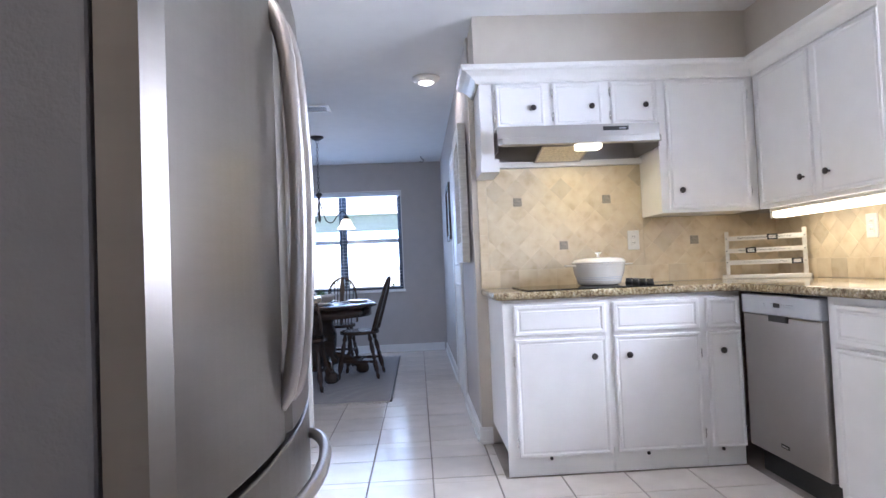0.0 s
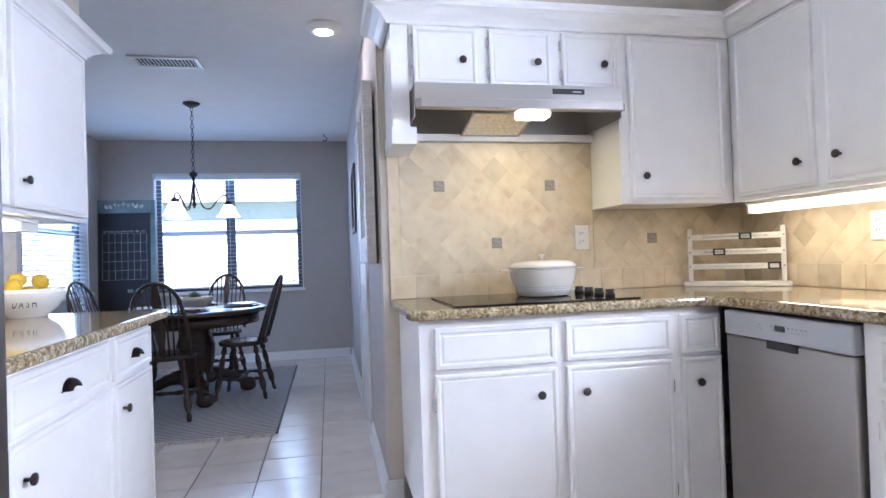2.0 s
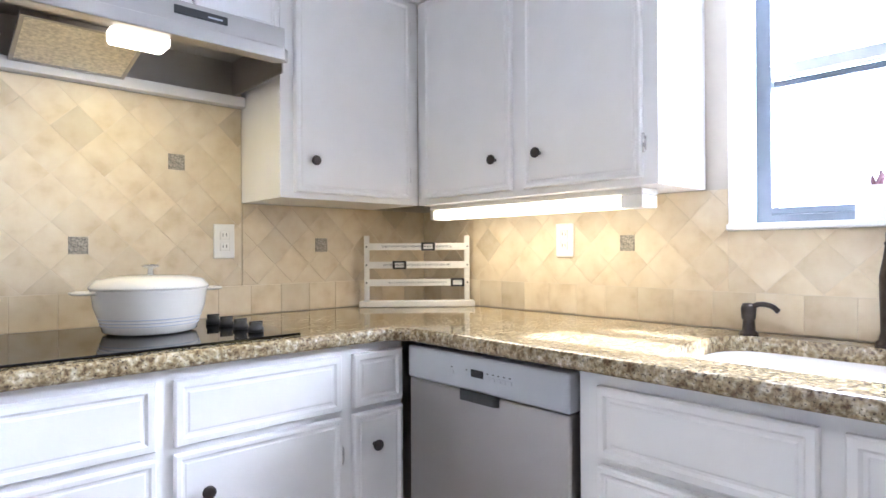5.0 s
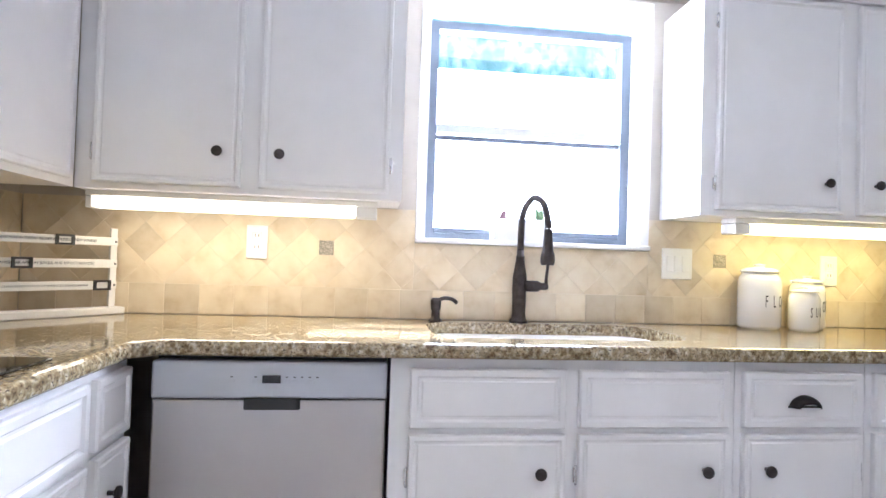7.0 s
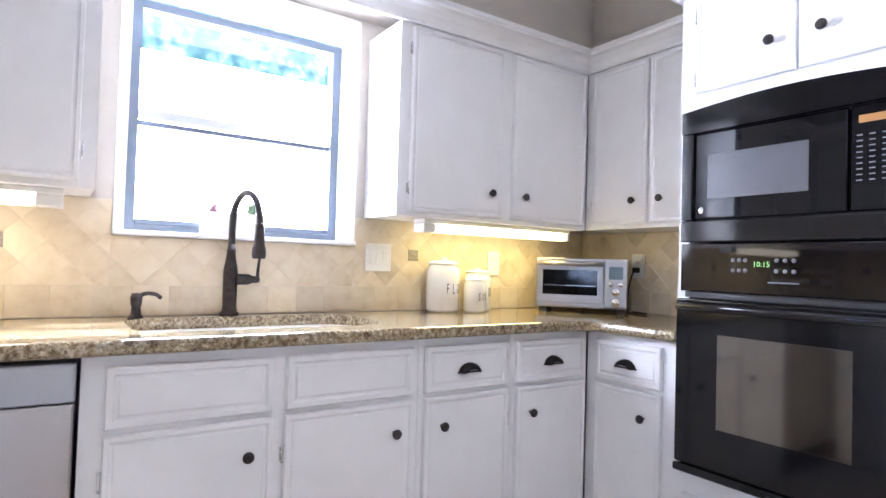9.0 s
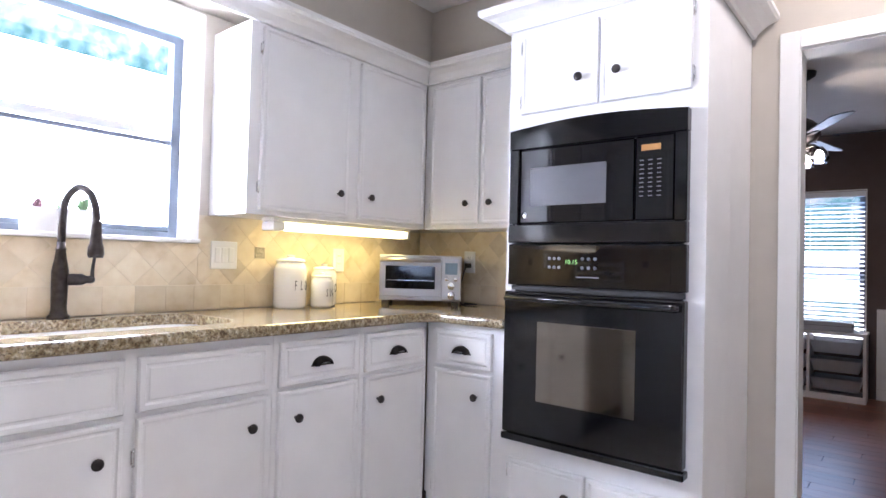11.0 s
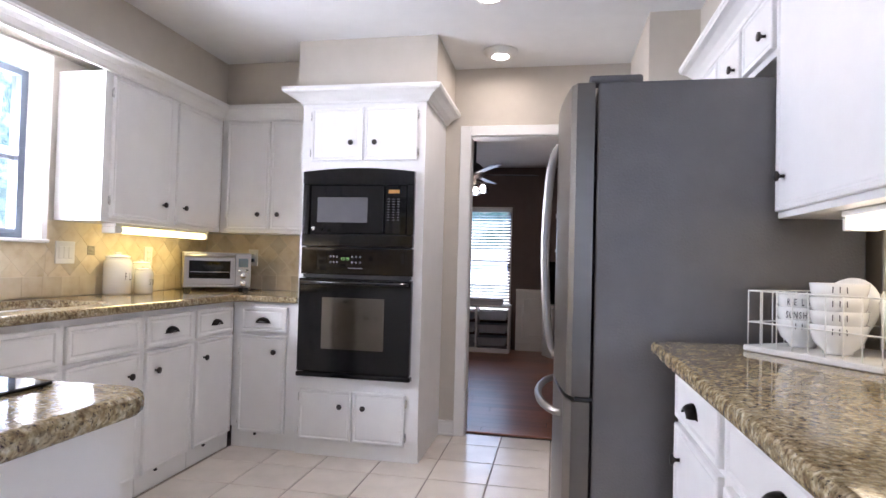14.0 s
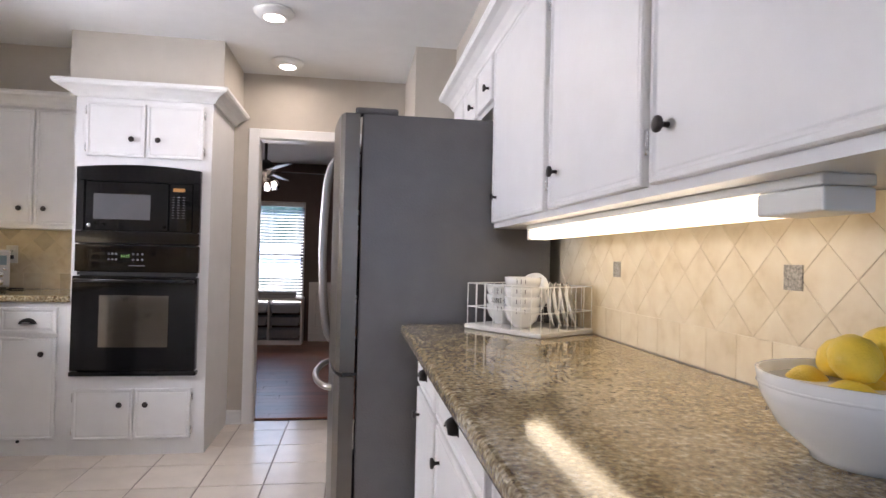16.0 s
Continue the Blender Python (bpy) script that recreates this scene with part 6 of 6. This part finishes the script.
kbx = thing("keyboard_case", (0, 0, 0), "pale plastic case lying on the storage unit", "box", turn=RUN_L @ Matrix.Translation((-1.08, -0.22, 0.626)))
part("case", bm_box(-0.30, 0.30, -0.10, 0.10, 0.0, 0.09, 0.012, 3), M_GREYP, kbx)
part("lid_seam", bm_box(-0.301, 0.301, -0.101, 0.101, 0.05, 0.053), M_IRON, kbx)
lf = thing("wall_letter", (0, 0, 0), "large white wooden letter F hung on the brown wall", "wall decor", turn=RUN_L @ Matrix.Translation((0.02, -0.04, 1.36)))
fm = bmesh.new()
bm_box(-0.10, -0.02, 0, 0.035, 0.04, 0.46, bm=fm)
bm_box(-0.13, 0.01, 0, 0.035, 0.0, 0.04, bm=fm)
bm_box(-0.13, 0.16, 0, 0.035, 0.46, 0.52, bm=fm)
bm_box(-0.02, 0.11, 0, 0.035, 0.24, 0.30, bm=fm)
bm_box(0.11, 0.13, 0, 0.035, 0.20, 0.34, bm=fm)
bm_box(0.13, 0.165, 0, 0.035, 0.38, 0.46, bm=fm)
part("letter", fm, M_WGREY, lf)

# folding stool just inside the living room
M_OAK = mat("reddish_brown_wood", (0.20, 0.085, 0.04), 0.4, var=0.25, scale=12, bump=0.05, stretch=(1, 1, 6))
SX, SY = -0.20, -1.25
fs = thing("folding_stool", (SX, SY, 0), "reddish brown wooden folding stool with crossed legs", "stool", turn=DOWN)
for i in range(5):
    part("seat_slat", bm_box(SX - 0.19 + 0.078 * i, SX - 0.122 + 0.078 * i, SY - 0.17, SY + 0.17, 0.56, 0.578, 0.004), M_OAK, fs)
for dy in (-0.15, 0.15):
    for sx in (-1, 1):
        part("leg", bm_tube([(SX - sx * 0.19, SY + dy + 0.012 * sx, 0.0), (SX + sx * 0.17, SY + dy + 0.012 * sx, 0.555)], 0.016, 8), M_OAK, fs)
for sx in (-1, 1):
    part("stretcher", bm_tube([(SX + sx * 0.125, SY - 0.15, 0.10), (SX + sx * 0.125, SY + 0.15, 0.10)], 0.011, 8), M_OAK, fs)
    part("seat_rail", bm_box(SX + sx * 0.165 - 0.012, SX + sx * 0.165 + 0.012, SY - 0.165, SY + 0.165, 0.535, 0.5595, 0.003), M_OAK, fs)

FX, FYY = 0.93, -2.25
fn = thing("ceiling_fan", (FX, FYY, ZC), "dark ceiling fan with clear glass lamps, blades at rest", "ceiling fan")
part("rod", bm_lathe([(0.07, ZC - 0.001), (0.065, ZC - 0.03), (0.016, ZC - 0.06), (0.014, 2.18), (0.05, 2.16), (0.095, 2.12), (0.10, 2.06), (0.07, 2.02), (0.03, 2.0), (0.03, 1.96)], 28, (FX, FYY, 0)), M_IRON, fn)
M_BLADE = mat("dark_fan_blade", (0.10, 0.10, 0.11), 0.3, var=0.15, scale=6, stretch=(8, 1, 1))
for a in (8, 80, 152, 224, 296):
    b = bm_extrude_poly([(0.16, -0.05), (0.60, -0.068), (0.635, -0.04), (0.645, 0.0), (0.635, 0.04), (0.60, 0.068), (0.16, 0.05)], -0.004, 0.004)
    bmesh.ops.transform(b, matrix=Matrix.Translation((FX, FYY, 2.055)) @ Matrix.Rotation(radians(180 + a), 4, "Z") @ Matrix.Rotation(radians(11), 4, "X"), verts=b.verts)
    bl = part("blade", b, M_BLADE, fn)
    b = bm_box(0.08, 0.20, -0.018, 0.018, -0.012, -0.0045)
    bmesh.ops.transform(b, matrix=Matrix.Translation((FX, FYY, 2.055)) @ Matrix.Rotation(radians(180 + a), 4, "Z") @ Matrix.Rotation(radians(11), 4, "X"), verts=b.verts)
    part("blade_iron", b, M_IRON, bl)
for a in (30, 150, 270):
    c, s = math.cos(radians(a)), math.sin(radians(a))
    part("lamp_arm", bm_tube([(FX, FYY, 1.975), (FX + c * 0.07, FYY + s * 0.07, 1.985), (FX + c * 0.10, FYY + s * 0.10, 1.965)], 0.009, 8), M_IRON, fn)
    part("lamp_glass", bm_lathe([(0.025, 1.965), (0.05, 1.93), (0.058, 1.89), (0.048, 1.86), (0.046, 1.86), (0.055, 1.89), (0.047, 1.93), (0.023, 1.96)], 20, (FX + c * 0.11, FYY + s * 0.11, 0)), M_GLASS, fn, "clear glass shade")
    part("bulb", bm_lathe([(0.012, 1.962), (0.012, 1.945), (0.026, 1.915), (0.022, 1.895), (0, 1.888)], 16, (FX + c * 0.11, FYY + s * 0.11, 0)), M_BULB, fn, "glowing bulb")
lamp("fan_bulb", "POINT", Matrix.Translation((FX, FYY, 1.84)), 6.5, (1.0, 0.82, 0.6), radius=0.03)
setting("floor_living", bm_box(-3.0, 3.6, LIV_Y, YS - 0.021, FL - 0.06, FL - 0.004), M_IRON, "cherry-stained hardwood floor", "floor")
setting("threshold", bm_box(DOOR_X[0], DOOR_X[1], YS - 0.13, YS - 0.085, FL - 0.004, FL + 0.012, 0.005), M_HARD, "cherry-stained wooden threshold strip", "threshold")

# ---- outdoors ----
M_GRASS = mat("lawn", (0.10, 0.15, 0.05), 0.9, var=0.4, scale=0.6, bump=0.5)
gr = bmesh.new()
for b in ((-300, -3.3, -300, 300), (3.75, 300, -300, 300), (-3.3, 3.75, 8.05, 300), (-3.3, 3.75, -300, LIV_Y - 0.16)):
    bm_box(b[0], b[1], b[2], b[3], -0.3, -0.12, bm=gr)
setting("ground", gr, M_GRASS, "green lawn round the house", "ground")
# Even emission: the brightness of the outdoor distance is put into these sheets.
M_PALEGLOW = glow("pale_glow_sheet", (0.62, 0.82, 1.0), 0.42)
# Flat self-lit sheet; the sunlight on the trees is painted as glow.
setting("backdrop_garden", bm_box(9.0, 9.05, -9, 13, -0.12, 5.2), foliage_backdrop("glowing_tree_sheet", 0.40), "glowing sheet coloured as sunlit trees beyond the sink window", "backdrop")
setting("backdrop_street", bm_box(-45, 45, 60, 60.2, -0.12, 26), M_PALEGLOW, "pale glowing sheet for the bright distance beyond the dining windows", "backdrop")
setting("backdrop_west", bm_box(-60.2, -60, -30, 45, -0.12, 26), M_PALEGLOW, "pale glowing sheet for the bright distance beyond the side window", "backdrop")
setting("backdrop_south", bm_box(-12, 14, LIV_Y - 9, LIV_Y - 8.9, -0.12, 6), foliage_backdrop("dim_glowing_tree_sheet", 0.24), "glowing sheet coloured as trees beyond the living room window", "backdrop")
M_SIDING = mat("pale_siding", (0.80, 0.82, 0.82), 0.7, var=0.05)
M_ROOF = mat("teal_gable", (0.18, 0.34, 0.38), 0.8, var=0.1)
hs = thing("neighbour_house", (0.6, 17, -0.12), "pale neighbouring house with a teal gable", "house")
part("wall", bm_box(-4.0, 5.0, 16.0, 21.0, -0.12, 2.6), M_SIDING, hs)
gb = bm_extrude_poly([(-0.2, 2.6), (3.2, 2.6), (1.5, 4.4)], 0, 0.12)
bmesh.ops.transform(gb, matrix=Matrix(((1, 0, 0, 0), (0, 0, 1, 15.86), (0, 1, 0, 0), (0, 0, 0, 1))), verts=gb.verts)
part("gable", gb, M_ROOF, hs)
rfb = bm_extrude_poly([(15.6, 2.6), (21.4, 2.6), (18.5, 4.3)], -4.3, 5.3)
bmesh.ops.transform(rfb, matrix=Matrix(((0, 0, 1, 0), (1, 0, 0, 0), (0, 1, 0, 0), (0, 0, 0, 1))), verts=rfb.verts)
part("roof", rfb, mat("grey_shingle", (0.62, 0.66, 0.70), 0.9, var=0.15, scale=3), hs)
for x in (-2.8, -1.6, 3.9):
    wdw = part("window", bm_box(x, x + 0.8, 15.94, 15.999, 0.9, 2.1), M_TRIM, hs, "white-framed window")
    part("pane", bm_box(x + 0.06, x + 0.74, 15.93, 15.939, 0.96, 2.04), M_DARKG, wdw)
fe = thing("fence", (0, 12.5, -0.12), "pale vertical-board garden fence", "fence")
for z in (0.35, 1.35):
    part("rail", bm_box(-7, 6, 12.55, 12.6, z, z + 0.08), M_SIDING, fe)
fbm = bm_box(0, 0.13, 12.52, 12.545, -0.12, 1.55, 0.004)
fme = bpy.data.meshes.new("board")
fbm.to_mesh(fme)
fbm.free()
fme.materials.append(M_SIDING)
for i in range(86):
    o = new("board", fme)
    o.parent = fe
    o.location = Vector((-7 + i * 0.15, 0, 0)) - ORIG[fe]
sb = thing("shrub", (0.75, 9.6, -0.12), "green leafy shrub outside the dining window", "shrub")
part("stem", bm_tube([(0.75, 9.6, -0.12), (0.76, 9.6, 0.4), (0.72, 9.62, 0.9)], 0.03, 8, taper=[1.2, 1, 0.6]), M_DWOOD, sb)
rs = random.Random(21)
lv = bmesh.new()
for i in range(900):
    v = Vector((rs.gauss(0, 0.33), rs.gauss(0, 0.3), rs.gauss(0, 0.36)))
    if v.length > 0.85: v *= 0.6
    p0 = Vector((0.72, 9.6, 0.95)) + v
    a, e, L = rs.uniform(0, 6.28), rs.uniform(-0.6, 1.2), rs.uniform(0.05, 0.09)
    d = Vector((math.cos(a) * math.cos(e), math.sin(a) * math.cos(e), math.sin(e))) * L
    sd = d.cross(Vector((0.3, 0.2, 1))).normalized() * L * 0.28
    vs = [lv.verts.new(q) for q in (p0, p0 + d * 0.5 + sd, p0 + d, p0 + d * 0.5 - sd)]
    lv.faces.new(vs)
tagged(part("leaves", lv, mat("shrub_leaf", (0.05, 0.11, 0.03), 0.55, var=0.5, scale=5), sb), kind="stuff")


# ---- tile pieces: floor, planks, backsplash ----
def clip(poly, x0, x1, z0, z1):
    for axis, lim, sign in ((0, x0, 1), (0, x1, -1), (1, z0, 1), (1, z1, -1)):
        out = []
        for i, p in enumerate(poly):
            q = poly[(i + 1) % len(poly)]
            dp, dq = sign * (p[axis] - lim), sign * (q[axis] - lim)
            if dp >= 0: out.append(p)
            if dp * dq < 0:
                t = dp / (dp - dq)
                out.append((p[0] + (q[0] - p[0]) * t, p[1] + (q[1] - p[1]) * t))
        poly = out
        if len(poly) < 3: return []
    return poly


def area(poly):
    return abs(sum(a[0] * b[1] - b[0] * a[1] for a, b in zip(poly, poly[1:] + poly[:1]))) / 2


def slab_mesh(name, poly, t, bev, upright, material):
    """A flat piece with eased edges: outline about its own middle, thickness t."""
    n = len(poly)
    cx, cy = sum(p[0] for p in poly) / n, sum(p[1] for p in poly) / n
    k = [max(0.3, 1 - bev / max(1e-3, math.hypot(p[0] - cx, p[1] - cy)) * 1.4) for p in poly]
    rings = [[(p[0], p[1], 0) for p in poly], [(p[0], p[1], t - bev) for p in poly], [(cx + (p[0] - cx) * f, cy + (p[1] - cy) * f, t) for p, f in zip(poly, k)]]
    vs = [v for r in rings for v in r]
    if upright:
        vs = [(x, -h, z) for x, z, h in vs]
    faces = []
    for r in (0, 1):
        for i in range(n):
            j = (i + 1) % n
            faces.append((r * n + i, r * n + j, (r + 1) * n + j, (r + 1) * n + i))
    faces.append(tuple(2 * n + i for i in range(n)))
    me = bpy.data.meshes.new(name)
    me.from_pydata(vs, [], faces)
    me.materials.append(material)
    return me


def ccw(poly):
    s = sum(a[0] * b[1] - b[0] * a[1] for a, b in zip(poly, poly[1:] + poly[:1]))
    return poly if s > 0 else poly[::-1]


def put_piece(me, parent, at, name):
    o = new(name, me)
    o.parent = parent
    o.location = at
    return o


PIT = 0.327
TILE_ME = {}
floor_ob, floor_din = bpy.data.objects["floor"], bpy.data.objects["floor_dining"]


def floor_tiles(x0, x1, y0, y1, parent):
    for i in range(math.floor((x0 - 0.436) / PIT), math.ceil((x1 - 0.436) / PIT)):
        for j in range(math.floor((y0 + 0.484) / PIT), math.ceil((y1 + 0.484) / PIT)):
            g = 0.0035
            a, b, c, d = 0.436 + i * PIT + g, 0.436 + (i + 1) * PIT - g, -0.484 + j * PIT + g, -0.484 + (j + 1) * PIT - g
            a, b, c, d = max(a, x0), min(b, x1), max(c, y0), min(d, y1)
            if b - a < 0.02 or d - c < 0.02: continue
            key = (round(b - a, 3), round(d - c, 3))
            if key not in TILE_ME:
                w, h = (b - a) / 2, (d - c) / 2
                TILE_ME[key] = slab_mesh("tile", [(-w, -h), (w, -h), (w, h), (-w, h)], 0.0055, 0.0015, False, M_TILE)
            put_piece(TILE_ME[key], parent, ((a + b) / 2, (c + d) / 2, FL - 0.0045), "tile")


floor_tiles(-0.30, 2.07, YS - 0.05, 2.72, floor_ob)
floor_tiles(-0.30, 0.81, 2.72, 3.34, floor_ob)
floor_tiles(XW - 0.1, 0.75, 3.34, 7.52, floor_ob)
floor_tiles(-1.95, XW - 0.1, 3.42, 7.5, floor_din)

plank_me = slab_mesh("plank", [(-0.598, -0.0585), (0.598, -0.0585), (0.598, 0.0585), (-0.598, 0.0585)], 0.0055, 0.0012, False, M_HARD)
fl = bpy.data.objects["floor_living"]
for j in range(34):
    for i in range(4):
        put_piece(plank_me, fl, (-1.2 + 1.2 * i + 0.37 * ((j * 7) % 5) / 2, YS - 0.195 - 0.118 * j, FL - 0.0045), "plank")

rt = random.Random(17)


def backsplash(run, name, regions, rows, mx, mz, d, inserts, label, plain=M_TRAV, odd=M_TRAVD):
    """Diamond-laid travertine over a square bottom course; regions: (x0, x1, z0, z1)."""
    bm = bmesh.new()
    for x0, x1, z0, z1 in regions + rows:
        bm_box(x0, x1, -0.0085, -0.001, z0, z1, bm=bm)
    bs = setting(name, bm, M_GROUT, label, "backsplash", run)
    h = d / 2 - 0.0007
    full = {m: slab_mesh("tile", [(0, -h), (h, 0), (0, h), (-h, 0)], 0.0060, 0.0005, True, m) for m in (plain, odd)}
    for x0, x1, z0, z1 in regions:
        for i in range(math.floor((x0 - mx) / (d / 2)) - 1, math.ceil((x1 - mx) / (d / 2)) + 2):
            for j in range(math.floor((z0 - mz) / (d / 2)) - 1, math.ceil((z1 - mz) / (d / 2)) + 2):
                if (i + j) % 2 == 0: continue
                cx, cz = mx + i * d / 2, mz + j * d / 2
                poly = clip([(cx, cz - h), (cx + h, cz), (cx, cz + h), (cx - h, cz)], x0 + 0.001, x1 - 0.001, z0 + 0.001, z1 - 0.001)
                if len(poly) < 3 or area(poly) < 4e-4: continue
                m = odd if rt.random() < 0.09 else plain
                if abs(area(poly) - 2 * h * h) < 1e-6:
                    put_piece(full[m], bs, (cx, -0.004, cz), "tile")
                else:
                    px, pz = sum(p[0] for p in poly) / len(poly), sum(p[1] for p in poly) / len(poly)
                    put_piece(slab_mesh("tile", ccw([(x - px, z - pz) for x, z in poly]), 0.0060, 0.0005, True, m), bs, (px, -0.004, pz), "tile")
    for x0, x1, z0, z1 in rows:
        if x1 - x0 > z1 - z0:
            n = max(1, round((x1 - x0) / 0.118))
            cells = [(x0 + (x1 - x0) * k / n, x0 + (x1 - x0) * (k + 1) / n, z0, z1) for k in range(n)]
        else:
            n = max(1, round((z1 - z0) / 0.105))
            cells = [(x0, x1, z0 + (z1 - z0) * k / n, z0 + (z1 - z0) * (k + 1) / n) for k in range(n)]
        for a, b, c, e in cells:
            w, hh = (b - a) / 2 - 0.0007, (e - c) / 2 - 0.0007
            put_piece(slab_mesh("tile", [(-w, -hh), (w, -hh), (w, hh), (-w, hh)], 0.0062 + 0.0006 * rt.random(), 0.0008, True, odd if rt.random() < 0.22 else plain), bs, ((a + b) / 2, -0.004, (c + e) / 2), "tile")
    for x, z in inserts:
        put_piece(slab_mesh("insert", [(-0.026, -0.026), (0.026, -0.026), (0.026, 0.026), (-0.026, 0.026)], 0.0085, 0.001, True, M_MOSAIC), bs, (x, -0.004, z), "metal_insert")


R0, R1 = 0.9165, 1.022
backsplash(RUN_N, "backsplash_north", [(0.845, 1.818, R1, 1.652), (1.820, 2.675, R1, 1.316)], [(0.79, 2.675, R0, R1), (0.79, 0.844, R1, 1.586)], 1.313, 1.165, 0.1405,
           [(1.035, 1.443), (1.595, 1.443), (1.313, 1.165), (2.141, 1.168)], "beige diamond-laid travertine behind the cooktop")
backsplash(RUN_E, "backsplash_east", [(-3.32, -1.978, R1, 1.316), (-1.978, -1.072, R1, 1.194), (-1.072, 0.33, R1, 1.316)], [(-3.32, 0.33, R0, R1)], -2.297, 1.165, 0.1384,
           [(-2.297, 1.165), (-0.775, 1.165)], "beige diamond-laid travertine behind the sink")
backsplash(RUN_S, "backsplash_south", [(-2.665, -1.64, R1, 1.316)], [(-2.665, -1.64, R0, R1)], -1.80, 1.170, 0.144, [(-1.80, 1.170)], "beige diamond-laid travertine beside the oven tower")
backsplash(RUN_W, "backsplash_west", [(1.58, 3.60, R1, 1.316)], [(1.58, 3.60, R0, R1)], 2.14, 1.16, 0.137, [(2.14, 1.16), (2.945, 1.16)], "beige diamond-laid travertine behind the long counter", M_TRAVP, M_TRAVP)
